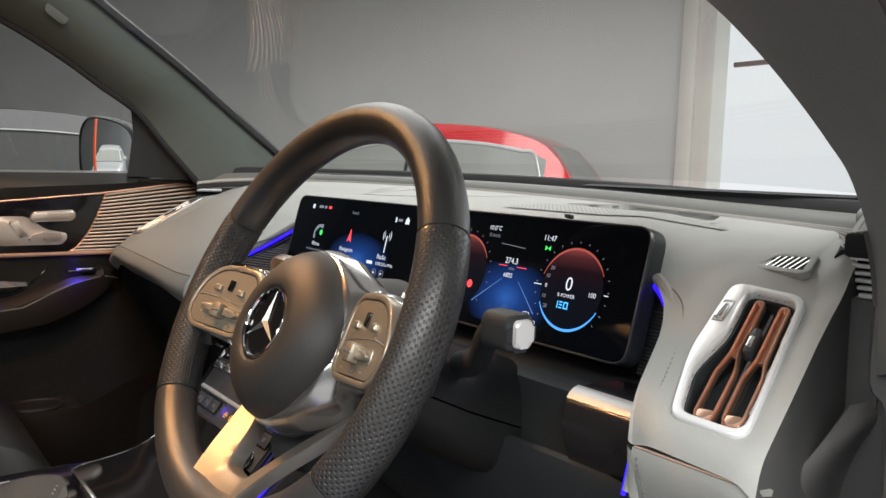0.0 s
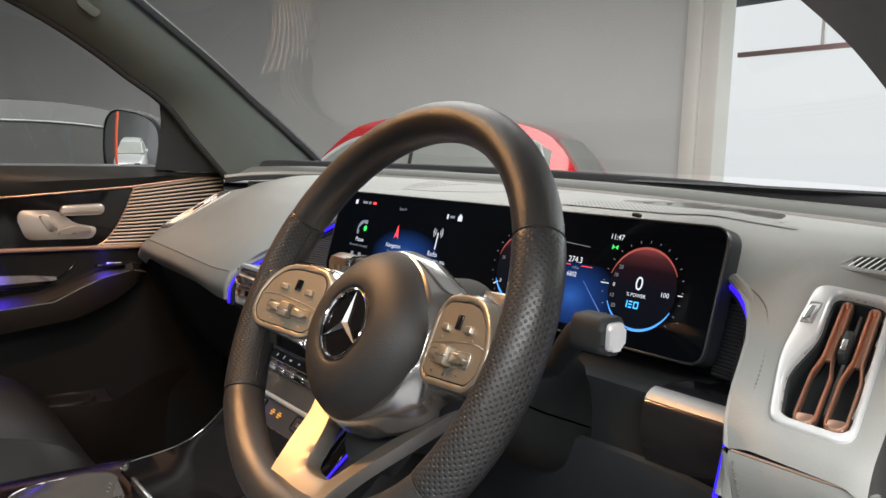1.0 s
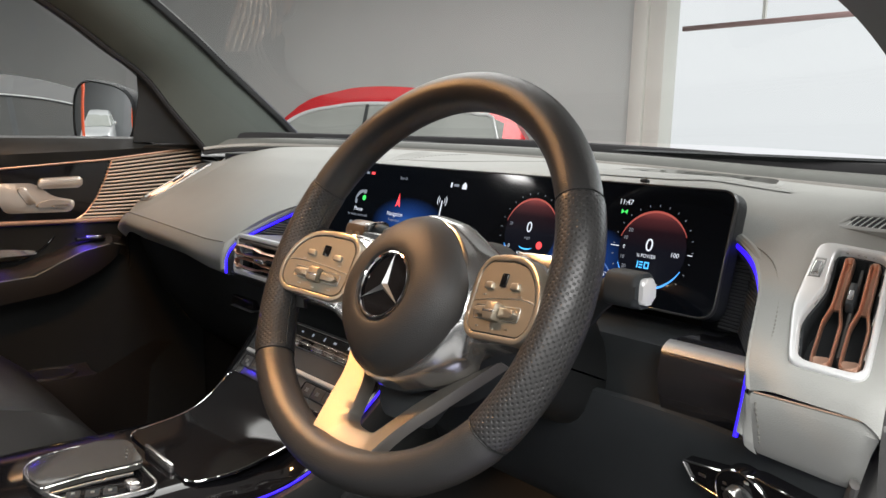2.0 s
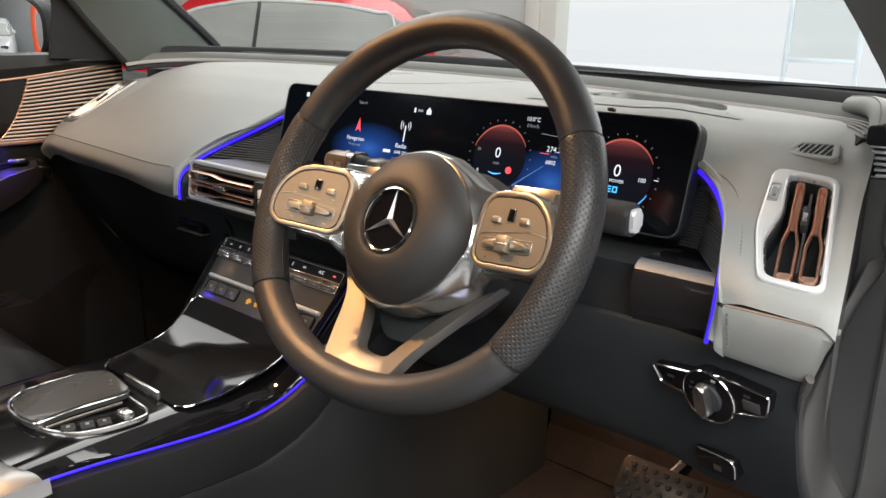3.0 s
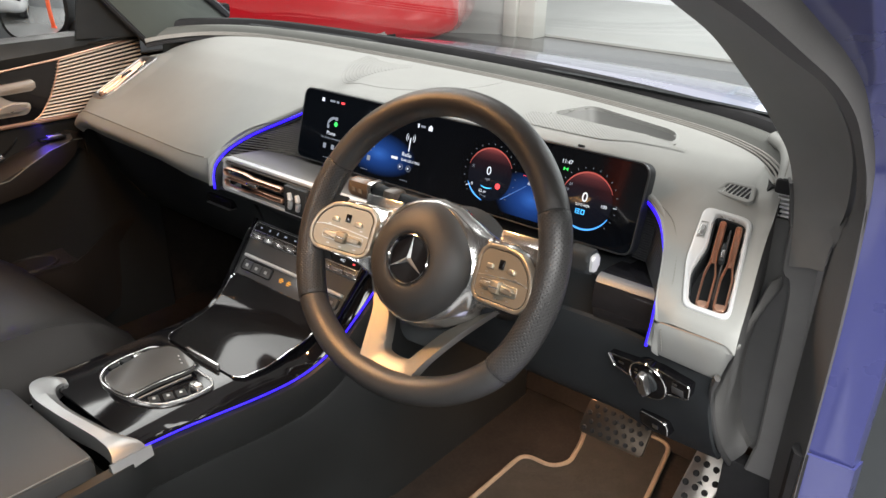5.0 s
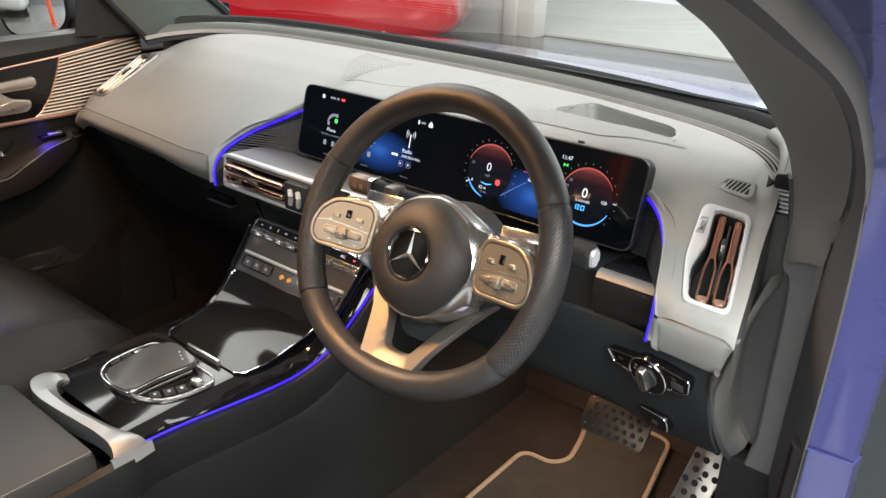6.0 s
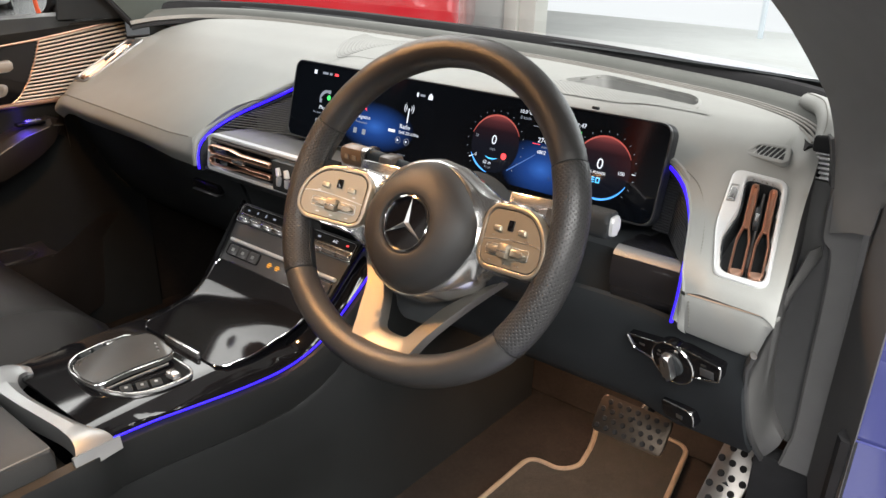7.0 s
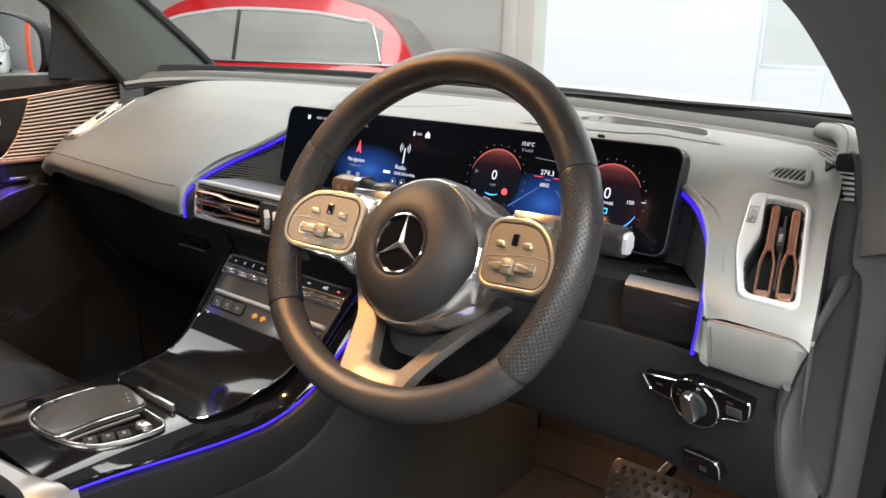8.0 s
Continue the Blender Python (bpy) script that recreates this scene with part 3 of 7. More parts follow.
# the pad lies flat round the end vents
VENT_OUT = [(-0.0375, 0.0705), (0.0210, 0.0665), (0.0395, -0.0775), (-0.0125, -0.0750), (-0.0175, -0.060), (-0.0285, -0.022), (-0.0315, -0.008)]
VENT_IN = [(-0.0225, 0.0635), (0.0160, 0.0597), (0.0345, -0.0705), (-0.0085, -0.0690), (-0.0205, -0.027), (-0.0150, 0.013)]
VENT_OUT_FAR = [(-0.0395, 0.071), (0.012, 0.0695), (0.0205, 0.061), (0.0375, -0.057), (0.033, -0.0715), (-0.004, -0.0715), (-0.0145, -0.064), (-0.021, -0.042), (-0.0287, -0.005), (-0.042, 0.0625)]
VENT_IN_FAR = [(-0.0215, 0.0672), (0.0115, 0.0625), (0.0338, -0.0595), (0.0, -0.0665), (-0.0200, -0.036), (-0.0178, 0.026)]
# openings in the pad: the two end vents, the demister and the head-up display well
VENT_AXES = []
for org, ax, ay in (((0.6515, 0.2257, 1.0120), (0.053, 0.006, -0.002), (-0.029, 0.117, 0.0715)), ((-0.660, 0.262, 1.0205), (0.06, 0.0, 0.004), (0.054, 0.118, 0.074))):
    ax = Vector(ax).normalized()
    ay = (Vector(ay) - ax * Vector(ay).dot(ax)).normalized()
    VENT_AXES.append((Vector(org), ax, ay))
WELL = [(0.322, 0.384), (0.520, 0.381), (0.503, 0.425), (0.345, 0.470)]


def inside(p, poly):
    hit = False
    for i in range(len(poly)):
        (x1, y1), (x2, y2) = poly[i - 1], poly[i]
        if (y1 > p[1]) != (y2 > p[1]) and p[0] < (x2 - x1) * (p[1] - y1) / (y2 - y1) + x1:
            hit = not hit
    return hit


def outside(p, poly):
    """How far p lies out of the outline."""
    if inside(p, poly):
        return 0.0
    best, v = 9.0, Vector(p)
    for i in range(len(poly)):
        a, b = Vector(poly[i - 1]), Vector(poly[i])
        k = min(max((v - a).dot(b - a) / (b - a).length_squared, 0), 1)
        best = min(best, (v - a.lerp(b, k)).length)
    return best


for r in rows:
    for k, p in enumerate(r):
        p = Vector(p)
        for (o, ax, ay), s, edge in zip(VENT_AXES, (1, -1), (VENT_OUT, VENT_OUT_FAR)):
            if (p - o).length < 0.12:
                n = ax.cross(ay)
                u = ((p - o).dot(ax) * s, (p - o).dot(ay))
                f = 1 - smooth(outside(u, edge) / 0.034)
                r[k] = p - n * (((p - o).dot(n) + 0.0005) * f)
LAST_ROW = [Vector(p) for p in rows[-1]]
PAD_EDGE = [Vector(r[0]) for x, r in zip(xs, rows) if 0.531 <= x <= 0.6236]


def opened(p):
    for (o, ax, ay), s, edge in zip(VENT_AXES, (1, -1), (VENT_IN, VENT_IN_FAR)):
        q = ((p - o).dot(ax) * s, (p - o).dot(ay))
        if (p - o).length < 0.12 and inside(q, edge):
            return True
    return inside((p.x, p.y), WELL)


bm = bmesh.new()
vs = [[bm.verts.new(p) for p in r] for r in rows]
for i in range(len(rows) - 1):
    for j in range(len(rows[0]) - 1):
        q = (vs[i][j], vs[i + 1][j], vs[i + 1][j + 1], vs[i][j + 1])
        if not opened(sum((v.co for v in q), Vector()) / 4):
            bm.faces.new(q)
bmesh.ops.delete(bm, geom=[v for v in bm.verts if not v.link_faces], context="VERTS")
bmesh.ops.recalc_face_normals(bm, faces=bm.faces)
on_dash("upper_pad", bm, GREY, None, "pale grey leather upper pad")

# trims behind the pad, along the windscreen
RIBMETAL = material("dark_bronze_ribs", (0.24, 0.23, 0.21), 0.5, 0.1, vary=0.1, scale=60)
PROFILE = [(0.024, -0.010), (0.030, -0.006), (0.034, 0.004), (0.040, 0.011), (0.047, 0.014), (0.054, 0.013), (0.058, 0.011)]
on_dash("windscreen_ridge", sheet([along(FAR_CUT, o, z) for o, z in PROFILE], thick=0.004), RIDGE, None, "grey rounded ridge along the windscreen")
on_dash("rib_bed", sheet([along(FAR, o, z) for o, z in ((-0.004, -0.012), (0.0, -0.006), (0.020, -0.005), (0.0245, -0.0105))], thick=0.003), RUBBER, None, "black bed of the ribs")
on_dash("windscreen_seal", sheet([along(FAR_CUT, o, z) for o, z in ((0.058, 0.008), (0.060, 0.018), (0.064, 0.024), (0.072, 0.026), (0.085, 0.016))], thick=0.004), RUBBER, None, "black windscreen seal")
for k in range(4):
    on_dash("rib", tube(along(FAR, 0.0025 + 0.005 * k, -0.0022 + 0.0012 * k), 0.0013, 0.0013, 6), RIBMETAL, None, "thin metal rib")

on_dash("ridge_base", box(-0.735, 0.405, 1.0, -0.60, 0.62, 1.078, 0.004), RIDGE)
on_dash("corner_fill", box(0.635, 0.336, 0.99, 0.672, 0.42, 1.064, 0.004), GREY)
# passenger side: rolled lower edge of the pad
rows = []
for x in [-0.7045, -0.695] + [round(-0.68 + 0.02 * i, 3) for i in range(23)] + [-0.228, -0.222]:
    yf = lerp(FRONT, x) if x < -0.235 else lerp([(-0.235, 0.162), (-0.222, 0.170)], x)
    zf = dash_z(x, lerp(FRONT, min(x, -0.235)))
    d = lerp([(-0.706, 0.030), (-0.6, 0.034), (-0.4, 0.033), (-0.222, 0.042)], x)
    rows.append([(x, yf + 0.03, zf - 0.004)] + [(x, yf - 0.0012 - 0.010 * math.sin(a) + 0.006 * smooth((k - 5) / 7), zf + 0.0006 - d * (k / 12) * 1.25) for k, a in ((k, k / 12 * math.pi) for k in range(13))])
on_dash("rolled_edge", sheet(rows, thick=0.005), GREY, None, "pale grey leather roll under the seam")
on_dash("seam", tube([(x, lerp(FRONT, x) - 0.001, dash_z(x, lerp(FRONT, x)) + 0.0005) for x in [-0.704 + 0.02 * i for i in range(24)]], 0.0012, seg=6), THREAD, None, "stitched seam")

# driver side: lower leather panel under the seam
SEAM_Z = lambda x: dash_z(min(x + 0.004, 0.712), 0.1515) + 0.0004
rows = []
for i in range(19):
    x = 0.6235 + 0.0875 * i / 18
    e = 0.004 * max(0, (i - 14) / 4) ** 2
    zt = SEAM_Z(x)
    g = (x - 0.6235) / 0.0875
    rows.append([(x, 0.170 + e, zt - 0.003), (x, 0.1538 + e, zt + 0.0004), (x, 0.1512 + e, zt - 0.0012), (x, 0.1502 + e, zt - 0.008), (x - 0.006 * g, 0.1570 + e, 0.926), (x - 0.013 * g, 0.1640 + e, 0.905 - 0.004 * g), (x - 0.016 * g, 0.171 + e, 0.898 - 0.005 * g), (x - 0.018 * g, 0.19, 0.896 - 0.005 * g)])
on_dash("lower_panel", sheet(rows, thick=0.004), GREY, None, "pale grey leather panel below the side vent")
# seam cord coloured tan to imitate the warm highlight in the groove
on_dash("seam", tube([(0.626 + 0.083 * i / 12, 0.1512 + 0.003 * max(0, (i - 9) / 3) ** 2, SEAM_Z(0.626 + 0.083 * i / 12) + 0.0004) for i in range(13)], 0.0007, seg=6), material("seam_highlight_tan", (0.50, 0.34, 0.24), 0.5, vary=0.08, scale=200), None, "corded seam in the tan of a warm highlight")
on_dash("side_cap", sheet([LAST_ROW, [p + Vector((-0.001, 0.004, -0.012)) for p in LAST_ROW], [p + Vector((0.000, 0.012, -0.09)) for p in LAST_ROW]]), CHARCOAL, None, "dark end of the dashboard")

RIBGREY = material("dark_grey_ribs", (0.050, 0.052, 0.054), 0.42, vary=0.1, scale=60)
RIBTAUPE = material("taupe_grey_ribs", (0.095, 0.088, 0.078), 0.45, vary=0.1, scale=60)
# light strips and the ribbed recesses beside the display
LED_R = smooth_path([(0.534, 0.279, 1.040), (0.552, 0.270, 1.031), (0.568, 0.257, 1.020), (0.582, 0.238, 1.008), (0.592, 0.220, 0.998), (0.602, 0.195, 0.981), (0.608, 0.177, 0.960), (0.610, 0.168, 0.935), (0.609, 0.163, 0.908)], 6)
LED_L = smooth_path([(-0.100, 0.279, 1.042), (-0.147, 0.264, 1.018), (-0.185, 0.250, 0.999), (-0.210, 0.227, 0.982), (-0.218, 0.194, 0.966), (-0.206, 0.160, 0.952), (-0.192, 0.142, 0.938), (-0.186, 0.138, 0.916)], 6)
for p in (LED_R, LED_L):
    on_dash("light_strip", tube(p, 0.0019, seg=8), LED, None, "glowing blue light strip")
for p, s in ((LED_R, 1), (LED_L, -1)):
    on_dash("piping", tube([q + Vector((0.006 * s, -0.001, 0.005)) for q in p], 0.0048, seg=10), GREY, None, "grey leather edge beside the light strip")
    on_dash("recess_wall", sheet([[q + Vector((-0.001 * s, 0.002, -0.003)) for q in p], [Vector((q.x - 0.004 * s, q.y + 0.035, q.z - 0.004)) for q in p]], thick=0.003), PLASTIC)
# leather turned down from the pad's edge to the light strips
EDGE_L = [(x, y, dash_z(x, y)) for x, y in ((-0.098, 0.292), (-0.147, 0.265), (-0.185, 0.251), (-0.212, 0.226), (-0.222, 0.190), (-0.232, 0.164), (-0.234, 0.163), (-0.236, 0.163))]


def spaced(path, n):
    """n points at even steps along a path."""
    d = np.concatenate(([0], np.cumsum([(b - a).length for a, b in zip(path, path[1:])])))
    return [Vector([float(np.interp(k / (n - 1) * d[-1], d, [p[c] for p in path])) for c in range(3)]) for k in range(n)]


UPPER_R, LOWER_R = [p for p in LED_R if p.z >= 0.944], [p for p in LED_R if p.z <= 0.947]
DROP_R = [Vector((0.6240, y, z)) for y, z in ((0.1500, 0.947), (0.1528, 0.935), (0.1580, 0.920), (0.1632, 0.905), (0.1690, 0.897))]
for top, low, s in ((smooth_path(EDGE_L, 6), LED_L, -1), (spaced(PAD_EDGE, 40), spaced(UPPER_R, 40), 1), (spaced(DROP_R, 12), spaced(LOWER_R, 12), 1)):
    skin = []
    for k in range(6):
        f = k / 5
        bulge = 0.005 * math.sin(math.pi * min(1, f * 1.3)) if f < 0.77 else 0.0
        skin.append([p.lerp(q + Vector((0.004 * s, -0.001, 0.004)), f) + Vector((-0.4 * bulge * s, -bulge, 0.3 * bulge)) for p, q in zip(top, low)])
    on_dash("turned_edge", sheet(skin), GREY, None, "leather turned down beside the light strip")
st = []
for q in LED_R:
    if q.z >= 0.950:
        st.append(Vector((q.x + 0.0165, q.y - 0.004, dash_z(q.x + 0.0165, q.y - 0.004) + 0.0004)))
    else:
        st.append(Vector((0.6285, lerp([(0.896, 0.170), (0.905, 0.1634), (0.926, 0.1564), (0.941, 0.1497)], q.z), q.z)))
for a, b in zip(st, st[1:]):
    on_dash("stitch", tube([a, a.lerp(b, 0.55)], 0.0007, seg=5), THREAD)
for i in range(23):
    z = 1.030 - 0.0031 * i
    k = min(LED_R, key=lambda q: abs(q.z - z))
    on_dash("recess_rib", tube([(0.528, 0.292 - 0.0008 * i, z), (0.55, 0.29 - 0.0009 * i, z), (k.x - 0.004, k.y + 0.010, z - 0.001)], 0.0011, 0.0013, 6), RIBGREY)
on_dash("recess_back", box(0.50, 0.294, 0.88, 0.615, 0.30, 1.035), PLASTIC)
for i in range(24):
    z = 1.036 - 0.0033 * i
    k = min(LED_L[:30], key=lambda q: abs(q.z - z))
    on_dash("recess_rib", tube([(k.x + 0.004, k.y + 0.008, z), (-0.11, 0.286 - 0.0012 * i, z - 0.001), (-0.08, 0.286 - 0.0012 * i, z - 0.001)], 0.0012, 0.0014, 6), RIBTAUPE)
on_dash("recess_back", box(-0.235, 0.296, 0.90, -0.07, 0.30, 1.02), PLASTIC)

# dark lower dashboard, passenger side, driver side and behind the wheel
rows = [[(x, 0.215, 0.905), (x, 0.23, 0.87), (x, 0.26, 0.80), (x, 0.32, 0.72), (x, 0.40, 0.66), (x, 0.6, 0.64)] for x in (-0.72, -0.45, -0.2)]
on_dash("glovebox_panel", sheet(rows, thick=0.006), PLASTIC)
gb = on_dash("glovebox_latch", box(-0.345, 0.224, 0.831, -0.268, 0.246, 0.848, 0.004), PIANO, None, "small black glovebox latch")
on_dash("latch_edge", box(-0.343, 0.2225, 0.8285, -0.270, 0.240, 0.8305, 0.0006), SATIN, gb)
rows = []
for i in range(12):
    x = 0.175 + 0.513 * i / 11
    b = lerp([(0.175, 0.004), (0.42, 0.010), (0.50, 0.004), (0.55, 0.004), (0.613, 0.0165), (0.69, 0.0325)], x)
    rows.append([(x, 0.212 - b, 0.8965), (x, 0.206 - b, 0.8945), (x, 0.205 - b, 0.88), (x, 0.213 - b, 0.84), (x, 0.231 - 0.7 * b, 0.79), (x, 0.245 - 0.35 * b, 0.755), (x, 0.262, 0.735 - 0.01 * (i > 8)), (x, 0.30, 0.722), (x, 0.36, 0.735)])
on_dash("knee_panel", sheet(rows, thick=0.006), PLASTIC, None, "black knee panel under the wheel")
rows = [[(x, 0.300, 0.950), (x, 0.262, 0.954), (x, 0.232, 0.9565), (x, 0.214, 0.9555), (x, 0.204, 0.951), (x, 0.198, 0.943), (x, 0.196, 0.930), (x, 0.199, 0.912), (x, 0.206, 0.896), (x, 0.222, 0.880)] for x in (0.517, 0.52, 0.55, 0.58, 0.609)]
on_dash("gloss_band", sheet(rows, thick=0.003), material("smoked_gloss_trim", (0.022, 0.022, 0.024), 0.16, 0.2, vary=0.2, scale=30, rough_vary=0.03), None, "smoked gloss trim band below the display")
# pale strip that imitates the highlight on the gloss band's curve
on_dash("band_highlight", sheet([[(x, 0.2140, 0.9570), (x, 0.2080, 0.9553), (x, 0.2035, 0.9522), (x, 0.2005, 0.9485)] for x in (0.5165, 0.52, 0.56, 0.6085)], thick=0.0014), SATIN, None, "pale strip imitating the highlight along the band")
on_dash("column_panel", sheet([[(x, 0.300, 0.946), (x, 0.235, 0.950), (x, 0.224, 0.945), (x, 0.218, 0.925), (x, 0.216, 0.89), (x, 0.214, 0.87)] for x in (0.16, 0.3, 0.45, 0.5155)], thick=0.003), PLASTIC, None, "black panel round the column")
on_dash("display_shelf", sheet([[(x, 0.30, 0.952), (x, 0.250, 0.954), (x, 0.236, 0.950)] for x in (-0.1, 0.2, 0.53)], thick=0.003), PLASTIC)

# perforated cover in front of the head-up display well
rows = []
for i in range(33):
    x = 0.295 + 0.245 * i / 32
    y0 = 0.322 + 0.048 * smooth((x - 0.43) / 0.11)
    rows.append([dash_point(x, y0 + (0.378 - y0) * j / 10, 0.0012) for j in range(11)])
on_dash("perforated_cover", sheet(rows, uv=lambda i, j: (0.00766 * i, 0.0056 * j)), GREY_DOT, None, "perforated pale grey leather cover")
WELLGREY = material("mid_grey_well_plastic", (0.15, 0.152, 0.146), 0.6, vary=0.06, scale=40)
wo = [(x, y) for x, y in rounded(WELL, 0.018)]
cx0, cy0 = 0.423, 0.416
big = [(cx0 + (x - cx0) * 1.06, cy0 + (y - cy0) * 1.10) for x, y in wo]
rows = [[(x, y, pad_z(x, y) + 0.0004) for x, y in big], [(x, y, pad_z(x, y) + 0.0018) for x, y in wo], [(x, y, pad_z(x, y) - 0.004) for x, y in wo], [(cx0 + (x - cx0) * 0.92, cy0 + (y - cy0) * 0.88, 1.072) for x, y in wo]]
on_dash("head_up_lip", sheet(rows[:3], closed_v=True), GREY, None, "grey rim of the head-up display well")
on_dash("head_up_well", sheet(rows[2:], closed_v=True), WELLGREY, None, "grey head-up display well")
on_dash("head_up_glass", slab([(cx0 + (x - cx0) * 0.92, cy0 + (y - cy0) * 0.88) for x, y in wo], 1.066, 1.0725), WELLGREY, None, "grey cover in the well")

# round speaker grille in the pad's middle
def pad_arc(r, a0, a1, n):
    """An arc on the pad about the grille's centre, as far as the windscreen ribs."""
    pts = [(-0.010 + r * math.cos(a), 0.500 + r * math.sin(a)) for a in [radians(a0 + (a1 - a0) * k / n) for k in range(n + 1)]]
    return [dash_point(x, y, 0.0002) for x, y in pts if y < lerp(far_y, x) - 0.006]


sp = on_dash("speaker_grille", tube(pad_arc(0.160, 172, 368, 60), 0.0011, 0.0008, 6), GREY, None, "pale grey round speaker grille")
for k in range(1, 20):
    on_dash("grille_ring", tube(pad_arc(0.160 - 0.0065 * k, 178 + k, 250 - 1.5 * k, 24), 0.0012, 0.0009, 5), GREY, sp)


def vent_blade(length, w, m, r=0.0013):
    """A louvre: two rails that part into a long loop at one end."""
    h = length / 2
    pts = [(-h, -w * 0.24), (-h * 0.05, -w * 0.24), (h * 0.25, -w * 0.5), (h * 0.92, -w * 0.5), (h, -w * 0.2), (h, w * 0.2), (h * 0.92, w * 0.5), (h * 0.25, w * 0.5), (-h * 0.05, w * 0.24), (-h, w * 0.24)]
    path = [Vector((x, y, 0)) for x, y in rounded(pts, 0.0028, 3)]
    bm = tube(path, r, 0.0045, 8, closed=True)
    bmesh.ops.transform(bm, matrix=m, verts=bm.verts)
    return bm


def side_vent(origin, ex, ey, mirrored):
    """The end vents: a silver surround, a dark throat and two upright copper louvres. ex across, ey up the slope."""
    ex = Vector(ex).normalized()
    ey = (Vector(ey) - ex * Vector(ey).dot(ex)).normalized()
    ez = ex.cross(ey)
    m = basis(origin, ex, ey, ez)
    t = thing("air_vent", m, "tall air vent with silver surround and copper louvres on the dashboard", "air vent", "dashboard air vents")
    s = -1 if mirrored else 1
    o = [(x * s, y) for x, y in (VENT_OUT_FAR if mirrored else VENT_OUT)]
    if s > 0:
        o = o[::-1]
    out = rounded(o, 0.008 if mirrored else 0.0135, 8)
    i2 = [(x * s, y) for x, y in (VENT_IN_FAR if mirrored else VENT_IN)]
    if s > 0:
        i2 = i2[::-1]
    # same count of points for both rings, taken by angle
    def ring(poly, n=160):
        res = []
        for k in range(n):
            a = math.tau * k / n
            d = Vector((math.cos(a), math.sin(a)))
            best = 0
            for q in range(len(poly)):
                p, r = Vector(poly[q]), Vector(poly[(q + 1) % len(poly)])
                e = r - p
                den = d.x * e.y - d.y * e.x
                if abs(den) > 1e-9:
                    u = (p.x * e.y - p.y * e.x) / den
                    v = (p.x * d.y - p.y * d.x) / den
                    if u > 0 and -1e-6 <= v <= 1 + 1e-6:
                        best = max(best, u)
            res.append((d.x * best, d.y * best))
        return res
    inn = rounded(i2, 0.006 if mirrored else 0.0095, 8)
    rim = [[(x, y, z) for x, y in ring(p)] for p, z in ((out, -0.008), (out, 0.0012), (inset(out, 0.0006), 0.0024), (inset(out, 0.0018), 0.0031), (inset(inn, -0.0018), 0.0031), (inset(inn, -0.0006), 0.0022), (inn, 0.0008), (inn, -0.008))]
    part("surround", sheet(rim, closed_v=True), SATIN if mirrored else SILVER_PAINT, t, "satin silver surround")
    part("throat", frame_slab(ring(inset(inn, -0.0005)), ring(inset(inn, 0.002)), -0.03, -0.004), PLASTIC, t)
    part("throat_back", slab(ring(inset(inn, -0.0005)), -0.032, -0.029), PLASTIC, t)
    lean = 10 if mirrored else 7.2
    for bx, by, ln in (((-0.0030, -0.001, 0.116), (0.0135, -0.001, 0.113)) if mirrored else ((-0.0022, -0.0065, 0.125), (0.0168, -0.0070, 0.121))):
        at = Matrix.Translation((bx * s, by, -0.004)) @ Matrix.Rotation(radians(-90 + lean * s), 4, "Z")
        lv = part("louvre", vent_blade(ln, 0.0122, at), COPPER, t, "copper louvre")
        part("louvre_bar", box(-ln / 2, -0.0026, -0.0040, -ln * 0.03, 0.0026, -0.0008, 0.001, at), COPPER, lv)
        part("louvre_lip", box(ln / 2 - 0.010, -0.0062, -0.0045, ln / 2, 0.0062, 0.0036, 0.0025, at), COPPER, lv)
    part("vane", box(-0.001, -0.05, -0.02, 0.001, 0.052, -0.006, 0, Matrix.Translation((0.0070 * s, -0.002, 0)) @ Matrix.Rotation(radians(lean * s), 4, "Z")), CHARCOAL, t)
    tilted = Matrix.Translation((0.0045 * s, 0.010, 0)) @ Matrix.Rotation(radians(lean * s), 4, "Z")
    sk = part("slider", box(-0.0032, -0.013, -0.008, 0.0032, 0.013, 0.0035, 0.0022, tilted), PLASTIC, t, "dark slider with a silver face")
    part("slider_face", box(-0.0017, -0.009, 0.0030, 0.0017, 0.002, 0.0046, 0.0006, tilted), SILVER, sk)
    wheel_at = Matrix.Translation((-0.0280 * s, 0.034, 0)) @ Matrix.Rotation(radians(4 * s), 4, "Z")
    tw_frame = part("thumbwheel_slot", frame_slab(rounded(rect(-0.0046, -0.0125, 0.0046, 0.0125), 0.001, 2), rounded(rect(-0.0032, -0.0108, 0.0032, 0.0108), 0.001, 2), 0.002, 0.0036, wheel_at), SILVER_MATT, t)
    part("thumbwheel", box(-0.0028, -0.0100, 0.001, 0.0028, 0.0060, 0.0060, 0.0014, wheel_at), SILVER, tw_frame, "small silver thumbwheel")
    return t


side_vent((0.6515, 0.2257, 1.0120), (0.053, 0.006, -0.002), (-0.029, 0.117, 0.0715), False)
side_vent((-0.660, 0.262, 1.0205), (0.06, 0.0, 0.004), (0.054, 0.118, 0.074), True)

# small demister grille on the driver's end
tx = (dash_point(0.656, 0.312) - dash_point(0.612, 0.312)).normalized()
ty = dash_point(0.634, 0.330) - dash_point(0.634, 0.294)
ty = (ty - tx * ty.dot(tx)).normalized()
dm = thing("demister_grille", basis(dash_point(0.634, 0.3085, 0.0004), tx, ty, tx.cross(ty)), "small slatted demister grille in pale grey surround", "air vent", "dashboard air vents")
o = rounded([(-0.031, 0.003), (0.018, -0.0125), (0.0240, -0.008), (0.0205, 0.018), (-0.018, 0.026)], 0.007)
part("surround", frame_slab(o, inset(o, 0.006), -0.006, 0.0018), GREY, dm)
